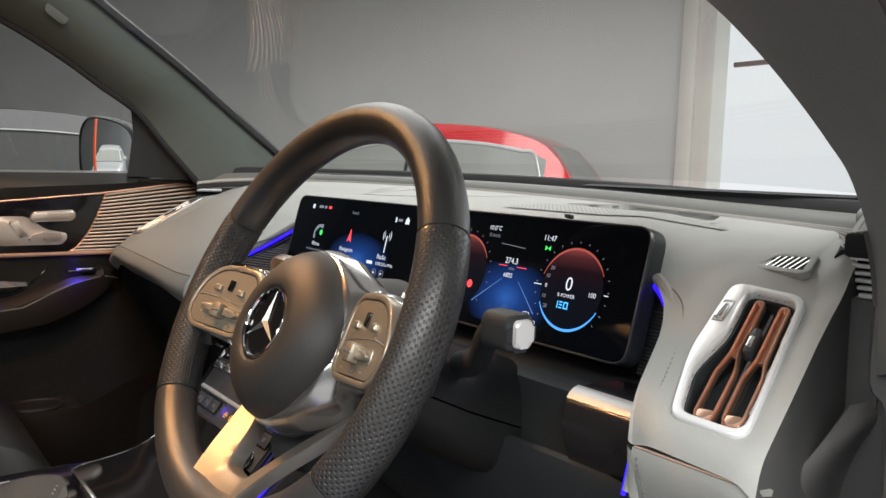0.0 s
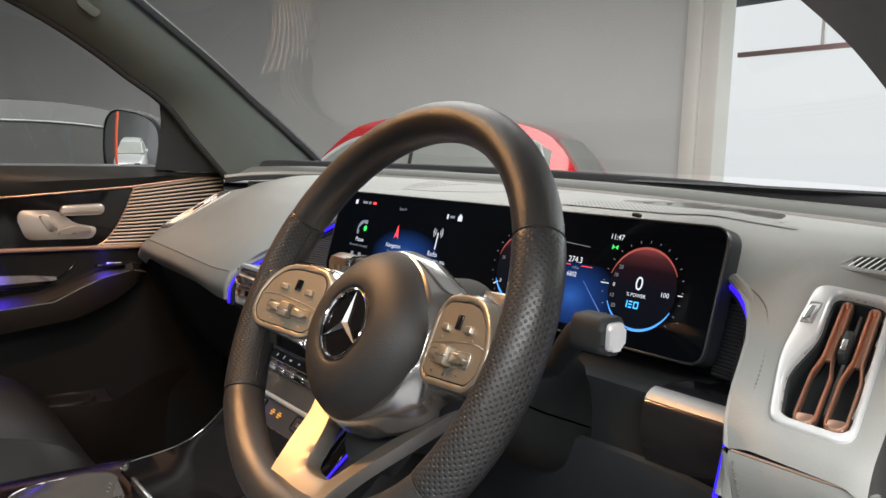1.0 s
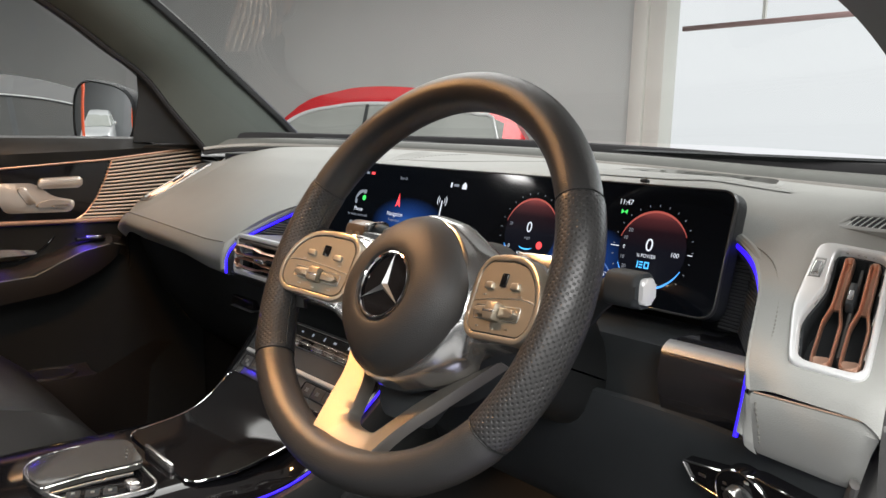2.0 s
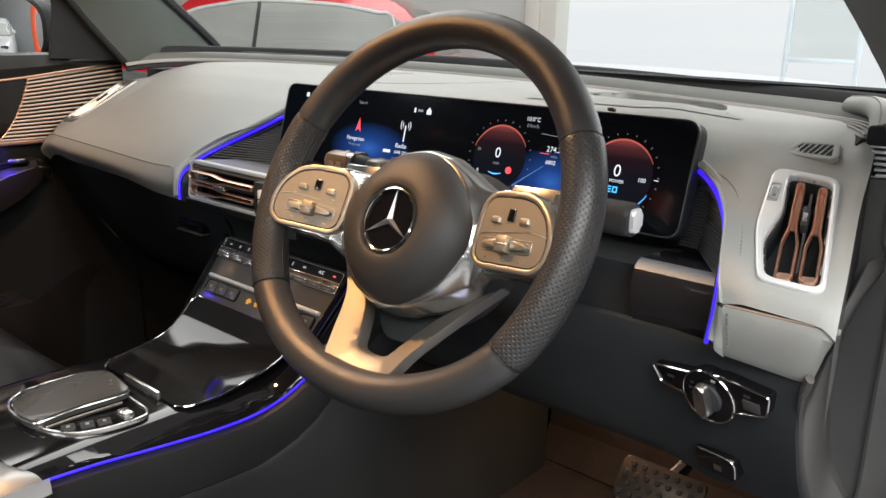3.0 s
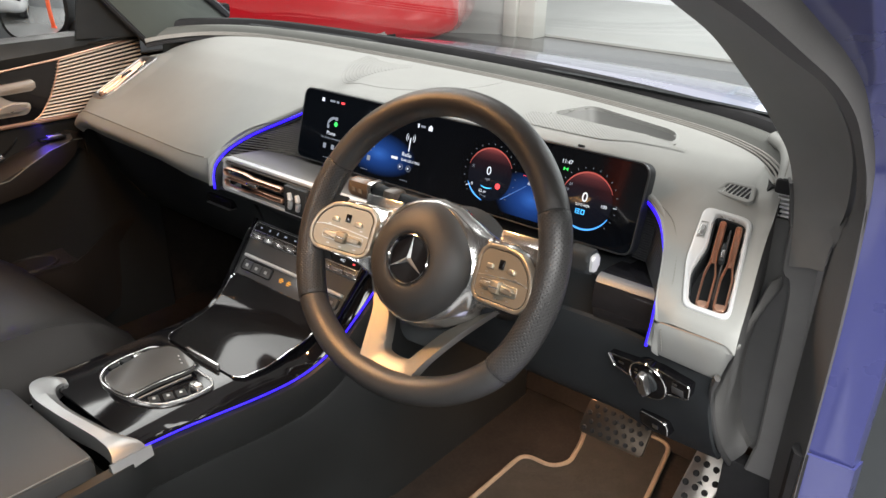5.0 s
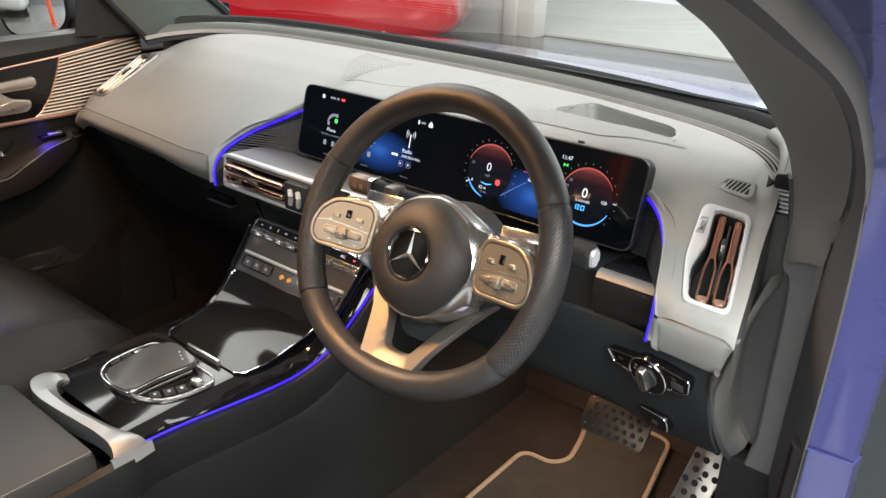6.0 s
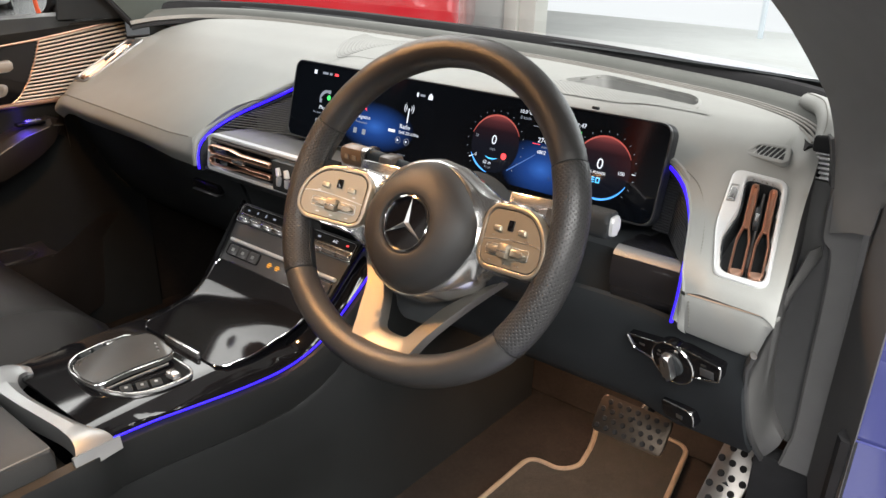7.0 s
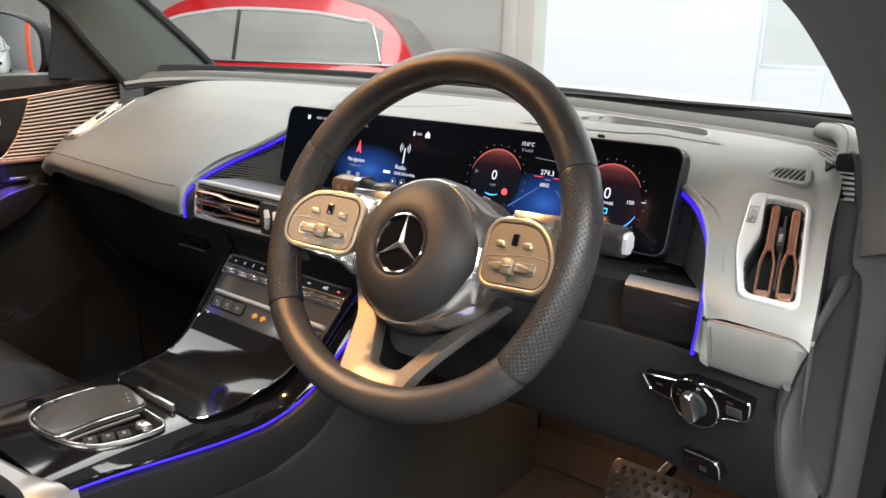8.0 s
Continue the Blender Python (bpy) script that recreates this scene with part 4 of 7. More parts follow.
part("throat", slab(inset(o, 0.0055), -0.003, 0.0006), RUBBER, dm)
for k in range(6):
    part("slat", box(-0.0007, -0.0100, -0.001, 0.0007, 0.0100, 0.0012, 0, Matrix.Translation((-0.0150 + 0.0058 * k, 0.0105 - 0.0012 * k, 0)) @ Matrix.Rotation(radians(-22), 4, "Z")), SILVER_MATT, dm)
# ribbed metal end of the dash, by the door
se = thing("dash_end_grille", pose(0.694, 0.318, 1.058), "stepped silver ribs at the dashboard's end", "trim")
part("backing", box(-0.013, 0.004, -0.0105, 0.005, 0.012, 0.019), PLASTIC, se)
part("upright", box(0.0035, -0.006, -0.0110, 0.0062, 0.004, 0.0195, 0.0008), SILVER_PAINT, se)
for k in range(6):
    part("rib", box(-0.0065 - 0.0016 * k, -0.005, -0.0098 + 0.0052 * k, 0.0034, 0.004, -0.0070 + 0.0052 * k, 0.0008), SILVER_PAINT, se)

# ---- the wide display ----
dz = radians(14.5)
DM = basis((0.2333, 0.2575, 1.0245), Vector((1, 0, 0)), Vector((0, math.sin(dz), math.cos(dz))), Vector((0, -math.cos(dz), math.sin(dz))))
disp = thing("wide_display", DM, "wide black glass twin display, switched on, on the dashboard", "display")
out = rounded(rect(-0.327, -0.0545, 0.3050, 0.0655), 0.017, 6)
part("housing", slab(out, -0.020, -0.003, 0.002), PLASTIC, disp)
part("bezel", frame_slab(out, inset(out, 0.0022), -0.004, 0.0008), material("grey_bezel_edge", (0.055, 0.055, 0.057), 0.3, 0.3, vary=0.05, scale=40), disp, "thin dark grey bezel")
part("glass", slab(inset(out, 0.0022), -0.003, 0.0), GLASSY, disp, "black display glass")
part("camera_lug", box(0.198, 0.067, -0.008, 0.206, 0.0705, -0.002, 0.001), PLASTIC, disp)

TXT = glow("white_letters", (0.85, 0.9, 1.0), 1.05)
DIM = glow("dim_letters", (0.55, 0.62, 0.75), 0.42)
CYAN = glow("cyan_letters", (0.05, 0.45, 1.0), 1.8)
REDG = glow("red_sign", (1.0, 0.05, 0.06), 1.8)
GREENG = glow("green_sign", (0.05, 0.9, 0.15), 1.2)
HALO = glow_ramp("blue_halo", [(0.0, (0.05, 0.20, 0.75)), (0.35, (0.018, 0.08, 0.36)), (1.0, (0.0, 0.001, 0.004))], 0.6, True)
DIAL = glow_ramp("dial_face", [(0.0, (0.004, 0.006, 0.012)), (0.5, (0.008, 0.008, 0.014)), (0.74, (0.022, 0.008, 0.012)), (0.90, (0.13, 0.032, 0.036)), (1.0, (0.42, 0.085, 0.08))], 0.6)
BLUE_ARC = glow("blue_arc", (0.06, 0.35, 1.0), 1.5)
RED_ARC = glow("red_arc", (0.8, 0.13, 0.11), 0.55)


def on_screen(name, bm, mat, z, parent=disp):
    bmesh.ops.translate(bm, vec=(0, 0, z), verts=bm.verts)
    return part(name, bm, mat, parent)


def flat(pts, z=0.0, uv=None):
    bm = bmesh.new()
    f = bm.faces.new([bm.verts.new((x, y, z)) for x, y in pts])
    if uv:
        lay = bm.loops.layers.uv.new("UVMap")
        for lo in f.loops:
            lo[lay].uv = uv(lo.vert.co.x, lo.vert.co.y)
    return bm


def halo(cx, cy, rx, ry, z, mat, x0=-9, x1=9, y0=-9, y1=9):
    pts = [(min(max(cx + rx * math.cos(a), x0), x1), min(max(cy + ry * math.sin(a), y0), y1)) for a in [math.tau * k / 48 for k in range(48)]]
    bm = bmesh.new()
    lay = bm.loops.layers.uv.new("UVMap")
    c = bm.verts.new((cx, cy, 0))
    v = [bm.verts.new((x, y, 0)) for x, y in pts]
    for k in range(48):
        f = bm.faces.new((c, v[k], v[(k + 1) % 48]))
        for lo in f.loops:
            lo[lay].uv = ((lo.vert.co.x - cx) / rx, (lo.vert.co.y - cy) / ry)
    return on_screen("lit_area", bm, mat, z)


def arc(cx, cy, r, w, a0, a1, n=30):
    bm = bmesh.new()
    prev = None
    for k in range(n + 1):
        a = radians(a0 + (a1 - a0) * k / n)
        ww = w * math.sin(math.pi * min(max(k / n, 0.04), 0.96)) ** 0.5
        q = [bm.verts.new((cx + (r - ww) * math.cos(a), cy + (r - ww) * math.sin(a), 0)), bm.verts.new((cx + r * math.cos(a), cy + r * math.sin(a), 0))]
        if prev:
            bm.faces.new((prev[0], prev[1], q[1], q[0]))
        prev = q
    return bm


def say(text, x, y, size, mat=TXT, z=0.0006):
    return on_screen("writing", writing(text, size, Matrix.Translation((x, y, 0))), mat, z)


halo(0.148, -0.018, 0.060, 0.040, 0.0002, HALO, y0=-0.045, y1=0.015)
halo(-0.140, -0.012, 0.075, 0.035, 0.0002, HALO)
FAINT = glow("faint_blue_line", (0.10, 0.32, 0.95), 0.55)
on_screen("road_line", flat([(0.098, -0.028), (0.099, -0.029), (0.136, -0.001), (0.136, -0.0002)]), FAINT, 0.0004)
on_screen("road_line", flat([(0.190, -0.028), (0.189, -0.029), (0.160, -0.001), (0.160, -0.0002)]), FAINT, 0.0004)
for cx in (0.073, 0.229):
    bm = bmesh.new()
    lay = bm.loops.layers.uv.new("UVMap")
    f = bm.faces.new([bm.verts.new((cx + 0.037 * math.cos(a), 0.001 + 0.037 * math.sin(a), 0)) for a in [math.tau * k / 56 for k in range(56)]])
    for lo in f.loops:
        lo[lay].uv = (0, (lo.vert.co.y + 0.036) / 0.074)
    on_screen("dial", bm, DIAL, 0.0004)
    on_screen("dial_arc", arc(cx, 0.001, 0.0385, 0.0022, 25, 165), RED_ARC, 0.0006)
    on_screen("dial_arc", arc(cx, 0.001, 0.0385, 0.0024, 205, 335) if cx > 0.2 else arc(cx, 0.001, 0.0385, 0.0022, 205, 262), BLUE_ARC, 0.0006)
    for k in range(19):
        a = radians(-40 + 260 * k / 18)
        on_screen("tick", flat([(cx + r * math.cos(a) + s * 0.0003 * math.sin(a), 0.001 + r * math.sin(a) - s * 0.0003 * math.cos(a)) for r, s in ((0.0425, -1), (0.0445, -1), (0.0445, 1), (0.0425, 1))]), DIM, 0.0006)
say("0", 0.071, 0.006, 0.017)
say("mph", 0.071, -0.0055, 0.005, DIM)
say("20", 0.043, 0.008, 0.005, DIM)
say("0", 0.046, -0.017, 0.006)
on_screen("needle", flat([(0.036, -0.021), (0.0365, -0.0222), (0.043, -0.0185), (0.0425, -0.0177)]), TXT, 0.0006)
on_screen("range_arc", arc(0.071, 0.0, 0.019, 0.0016, 240, 300), CYAN, 0.0006)
say("62 m", 0.066, -0.024, 0.0062)
say("71 mi", 0.068, -0.030, 0.0048, DIM)
on_screen("brake_sign", flat([(0.090 + 0.0042 * math.cos(a), -0.012 + 0.0042 * math.sin(a)) for a in [math.tau * k / 16 for k in range(16)]]), REDG, 0.0006)
say("0", 0.226, 0.005, 0.018)
say("% POWER", 0.225, -0.0055, 0.0048)
say("100", 0.255, -0.001, 0.0062)
for s, y in (("20", 0.018), ("10", 0.010), ("0", 0.001), ("10", -0.009), ("20", -0.018)):
    say(s, 0.198 + (0.004 if s == "20" else 0.0), y, 0.0052, TXT if s == "0" else DIM)
on_screen("needle", flat([(0.182, 0.0006), (0.182, 0.0014), (0.192, 0.0014), (0.192, 0.0006)]), TXT, 0.0006)
on_screen("needle", flat([(0.268, 0.0006), (0.268, 0.0014), (0.273, 0.0014), (0.273, 0.0006)]), TXT, 0.0006)
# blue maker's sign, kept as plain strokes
on_screen("plain_sign", merge(*[flat([(x, y), (x + w, y), (x + w, y + h), (x, y + h)]) for x, y, w, h in ((0.2165, -0.0175, 0.0012, 0.0065), (0.219, -0.0175, 0.004, 0.0012), (0.219, -0.0148, 0.004, 0.0012), (0.219, -0.0122, 0.004, 0.0012), (0.2245, -0.0175, 0.0055, 0.0012), (0.2245, -0.0122, 0.0055, 0.0012), (0.2245, -0.0162, 0.0012, 0.004), (0.2288, -0.0162, 0.0012, 0.004))]), CYAN, 0.0006)
say("11:47", 0.190, 0.045, 0.0075)
on_screen("ready_sign", merge(flat([(0.1865, 0.033), (0.190, 0.0355), (0.1865, 0.038)]), flat([(0.1935, 0.033), (0.1935, 0.038), (0.190, 0.0355)])), GREENG, 0.0006)
say("10.0°C", 0.111, 0.049, 0.0068)
say("0 km/h", 0.112, 0.0415, 0.0058, DIM)
on_screen("rule", flat([(0.125, 0.034), (0.160, 0.032), (0.160, 0.0326), (0.125, 0.0346)]), DIM, 0.0006)
say("274.3", 0.145, 0.018, 0.0085)
say("miles", 0.147, 0.0105, 0.0042, DIM)
say("6802", 0.144, 0.0035, 0.0065)
on_screen("rule", flat([(0.128, 0.0125), (0.140, 0.0125), (0.140, 0.0131), (0.128, 0.0131)]), REDG, 0.0006)
on_screen("rule", flat([(0.154, 0.0125), (0.168, 0.0125), (0.168, 0.0131), (0.154, 0.0131)]), REDG, 0.0006)
for s, x, y in (("P", 0.180, -0.0315), ("C", 0.190, -0.0385)):
    o = rounded(rect(x - 0.0042, y - 0.0042, x + 0.0042, y + 0.0042), 0.001, 2)
    on_screen("sign_box", frame_slab(o, inset(o, 0.0005), 0, 0.0002), TXT, 0.0004)
    say(s, x, y, 0.0075)
say("N", 0.171, -0.0315, 0.005, DIM)
# left half: the three tiles
say("Phone", -0.251, -0.0015, 0.0082)
say("No device connected", -0.251, -0.0095, 0.0052, DIM)
say("Navigation", -0.168, -0.0015, 0.0078)
say("Frequented", -0.168, -0.0095, 0.005, DIM)
say("Radio", -0.083, -0.003, 0.0085)
say("DAB 225.6 MHz", -0.074, -0.0115, 0.0056)
on_screen("plain_bar", flat(rect(-0.113, -0.0135, -0.100, -0.0095)), TXT, 0.0006)
on_screen("handset", merge(arc(-0.249, 0.012, 0.014, 0.005, 60, 190), flat([(-0.262, 0.006), (-0.2575, 0.006), (-0.2575, 0.012), (-0.263, 0.012)]), flat([(-0.246, 0.021), (-0.240, 0.021), (-0.240, 0.0265), (-0.246, 0.0265)])), DIM, 0.0006)
on_screen("green_dot", flat([(-0.243 + 0.004 * math.cos(a), 0.015 + 0.004 * math.sin(a)) for a in [math.tau * k / 12 for k in range(12)]]), GREENG, 0.0006)
on_screen("arrow", flat([(-0.166, 0.027), (-0.171, 0.008), (-0.166, 0.012), (-0.161, 0.008)]), REDG, 0.0006)
on_screen("mast", merge(flat(rect(-0.0815, 0.003, -0.0795, 0.024)), arc(-0.0805, 0.024, 0.009, 0.0012, -45, 45), arc(-0.0805, 0.024, 0.009, 0.0012, 135, 225), arc(-0.0805, 0.024, 0.0055, 0.0011, -45, 45), arc(-0.0805, 0.024, 0.0055, 0.0011, 135, 225)), TXT, 0.0006)
on_screen("home_sign", flat([(-0.050, 0.041), (-0.042, 0.041), (-0.042, 0.046), (-0.046, 0.050), (-0.050, 0.046)]), TXT, 0.0006)
on_screen("user_sign", flat(rect(-0.071, 0.042, -0.068, 0.048)), TXT, 0.0006)
on_screen("plain_bar", flat(rect(-0.065, 0.0435, -0.056, 0.0465)), DIM, 0.0006)
on_screen("status_box", flat(rect(-0.283, 0.0475, -0.277, 0.0535)), TXT, 0.0006)
on_screen("plain_bar", merge(flat(rect(-0.264, 0.049, -0.252, 0.0525)), flat(rect(-0.249, 0.049, -0.243, 0.0525))), DIM, 0.0006)
on_screen("status_sign", flat(rect(-0.238, 0.049, -0.230, 0.0525)), REDG, 0.0006)
say("Search", -0.165, 0.0475, 0.006, DIM)
for x in (-0.262, -0.243, -0.178, -0.160):
    on_screen("tile_sign", flat(rounded(rect(x - 0.0035, -0.027, x + 0.0035, -0.019), 0.001, 2)), DIM, 0.0006)
for x in (-0.092, -0.076):
    o = [(x + 0.0048 * math.cos(a), -0.023 + 0.0048 * math.sin(a)) for a in [math.tau * k / 20 for k in range(20)]]
    on_screen("button_ring", frame_slab(o, inset(o, 0.0005), 0, 0.0002), DIM, 0.0004)
    on_screen("skip_sign", flat([(x - 0.0018, -0.0248), (x + 0.0018, -0.023), (x - 0.0018, -0.0212)]), TXT, 0.0006)
for x in (-0.255, -0.167, -0.082):
    on_screen("page_dots", merge(*[flat(rect(x - 0.006 + 0.004 * k, -0.043, x - 0.0045 + 0.004 * k, -0.0415)) for k in range(4)]), DIM, 0.0006)

# ---- steering wheel ----
tw = radians(25.5)
WM = basis((0.381, 0.0158, 0.998), Vector((1, 0, 0)), Vector((0, math.sin(tw), math.cos(tw))), Vector((0, -math.cos(tw), math.sin(tw)))) @ Matrix.Rotation(radians(2.1), 4, "Z")
wheel = thing("steering_wheel", WM, "black leather steering wheel with flattened bottom and silver spokes", "steering wheel")


def rim_point(a):
    s = -math.sin(a)
    v = 0.6 + (s - 0.6) * 0.835 if s > 0.6 else s
    return Vector((0.1722 * math.cos(a), 0.014 - 0.1724 * v, 0.0))


def rim_piece(a0, a1, fat, n):
    seg, rows, L = 24, [], 0
    us = []
    for i in range(n + 1):
        a = radians(a0 + (a1 - a0) * i / n)
        p, q = rim_point(a), rim_point(a + 0.01)
        t = (q - p).normalized()
        s = Vector((t.y, -t.x, 0))
        us.append(L)
        L += (rim_point(a + radians((a1 - a0) / n)) - p).length
        e = 0.0006 if i in (0, n) else 0.0
        rx, ry = 0.0168 + fat - e, 0.0188 + fat * 0.8 - e
        rows.append([p + s * (rx * math.cos(k * math.tau / seg)) + Vector((0, 0, ry * math.sin(k * math.tau / seg))) for k in range(seg)])
    return sheet(rows, closed_v=True, uv=lambda i, j: (us[min(i, n)], j * math.tau * 0.017 / seg))


for a0, a1, fat, mt, lb in ((26.3, 154.7, 0.0, RIM, "smooth black leather"), (-34.7, 25.7, 0.0006, BLACK_DOT, "perforated black leather grip"), (155.3, 214.2, 0.0006, BLACK_DOT, "perforated black leather grip"), (214.8, 324.7, 0.0, RIM, "smooth black leather")):
    part("rim_section", rim_piece(a0, a1, fat, 60), mt, wheel, lb)
for a in (26, 155, 214.5, 325):
    p, q = rim_point(radians(a)), rim_point(radians(a) + 0.01)
    t = (q - p).normalized()
    s = Vector((t.y, -t.x, 0))
    part("rim_seam", tube([p + s * (0.0166 * math.cos(k * math.tau / 24)) + Vector((0, 0, 0.0186 * math.sin(k * math.tau / 24))) for k in range(24)], 0.0007, seg=6, closed=True, up=t), BLACK, wheel)
# stitching on the inside of the perforated grips
for a0, a1 in ((-33, 25), (156, 213)):
    pts = []
    for k in range(41):
        a = radians(a0 + (a1 - a0) * k / 40)
        p, q = rim_point(a), rim_point(a + 0.01)
        t = (q - p).normalized()
        pts.append(p - Vector((t.y, -t.x, 0)) * 0.0174)
    part("stitching", tube(pts, 0.0008, seg=5), PLASTIC, wheel)

# airbag cover, dished round the emblem
HUB = Vector((0.0015, -0.001, 0))
prof = [(0.0, 0.0178), (0.0295, 0.0178), (0.0305, 0.0190), (0.0320, 0.0212), (0.0340, 0.0219), (0.040, 0.0212), (0.047, 0.0190), (0.053, 0.0158), (0.058, 0.0118), (0.0620, 0.0068), (0.0650, 0.0012), (0.0668, -0.0045), (0.0672, -0.0085), (0.0660, -0.0100), (0.0640, -0.030)]
rows = []
for r, w in prof:
    k = smooth((r - 0.035) / 0.03)
    ring = []
    for j in range(72):
        a = math.tau * j / 72
        sq = 1 - 0.022 * k * math.cos(4 * (a - math.pi / 4))
        ring.append((r * (1 + 0.025 * k) * math.cos(a) * sq + HUB.x, r * (1 + 0.03 * k) * math.sin(a) * sq + HUB.y, w))
    rows.append(ring)
part("airbag_cover", sheet(rows, closed_v=True), material("black_airbag_skin", (0.021, 0.0205, 0.020), 0.55, vary=0.12, scale=30, bump=0.25, fine=1100), wheel, "matt black padded airbag cover")
em = part("emblem", tube([HUB + Vector((0.0282 * math.cos(a), 0.0282 * math.sin(a), 0.0198)) for a in [math.tau * k / 48 for k in range(48)]], 0.0015, 0.0016, 8, closed=True), CHROME, wheel, "round chrome emblem")
bm = bmesh.new()
for k in range(3):
    a = math.pi / 2 + k * math.tau / 3
    tip, c = Vector((0.0276 * math.cos(a), 0.0276 * math.sin(a), 0.0192)), Vector((0, 0, 0.0222))
    for s in (-1, 1):
        b = a + s * math.pi / 3
        f = Vector((0.0034 * math.cos(b), 0.0034 * math.sin(b), 0.0186))
        bm.faces.new([bm.verts.new(p + HUB) for p in ((tip, c, f) if s > 0 else (tip, f, c))])
part("emblem_spokes", bm, SATIN, em)
part("emblem_plate", disc(0.0278, 0.0278, 0.0172, 0.0182, 40, Matrix.Translation(HUB)), PIANO, em)

# silver carrier: a bowl round the cover that runs out into the two arms under the switch pods
half = [(0, 0.0765), (0.030, 0.0712), (0.052, 0.0600), (0.066, 0.0515), (0.080, 0.0475), (0.096, 0.0472), (0.118, 0.0468), (0.139, 0.0405), (0.156, 0.0270), (0.1635, 0.0090), (0.1635, -0.0100), (0.153, -0.0245), (0.116, -0.0260),
        (0.094, -0.0285), (0.081, -0.0385), (0.067, -0.0525), (0.045, -0.0670), (0.020, -0.0765), (0, -0.0785)]
around = half + [(-x, y) for x, y in half[-2:0:-1]]


def reach(poly, a):
    """How far the outline lies from its middle in the direction a."""
    d, best = Vector((math.cos(a), math.sin(a))), 0.0
    for q in range(len(poly)):
        p, e = Vector(poly[q - 1]), Vector(poly[q]) - Vector(poly[q - 1])
        den = d.x * e.y - d.y * e.x
        if abs(den) > 1e-9:
            u, v = (p.x * e.y - p.y * e.x) / den, (p.x * d.y - p.y * d.x) / den
            if u > 0 and -1e-6 <= v <= 1 + 1e-6:
                best = max(best, u)
    return best


POD_X, POD_Z, POD_TILT = 0.1145, 0.0044, 13.7


def carrier_z(x, y):
    r = math.hypot(x, y)
    bowl = -0.004 - 0.021 * smooth((r - 0.0675) / 0.022) + 0.006 * smooth((r - 0.088) / 0.02)
    arm = POD_Z - 0.0045 + (abs(x) - POD_X) * math.tan(radians(POD_TILT))
    w = smooth((abs(x) - 0.070) / 0.022)
    return bowl * (1 - w) + arm * w


rows = []
for j in range(220):
    a = math.tau * j / 220
    R, r0, line = reach(around, a), 0.0670, []
    for k in range(15):
        r = r0 + (R - r0) * (k / 14) ** 0.8
        x, y = r * math.cos(a), r * math.sin(a)
        line.append((x, y, carrier_z(x, y) - 0.009 * max(0.0, 1 - (R - r) / 0.007) ** 2))
    line.append((R * 0.992 * math.cos(a), R * 0.992 * math.sin(a), line[-1][2] - 0.010))
    line.append((R * 0.90 * math.cos(a), R * 0.90 * math.sin(a), -0.045))
    rows.append([(r0 * math.cos(a), r0 * math.sin(a), -0.030)] + line)
BOWL = material("polished_satin_silver", (0.60, 0.60, 0.595), 0.20, 0.95, vary=0.03, scale=50, rough_vary=0.03)
part("spoke_carrier", sheet(rows, closed_u=True), BOWL, wheel, "satin silver bowl and arms round the cover")
POD = [(-0.0345, -0.004), (-0.0350, 0.030), (-0.0265, 0.0390), (0.006, 0.0390), (0.024, 0.0352), (0.0395, 0.0215), (0.0460, 0.004), (0.0450, -0.010), (0.0360, -0.0185), (-0.024, -0.0182), (-0.0325, -0.013)]
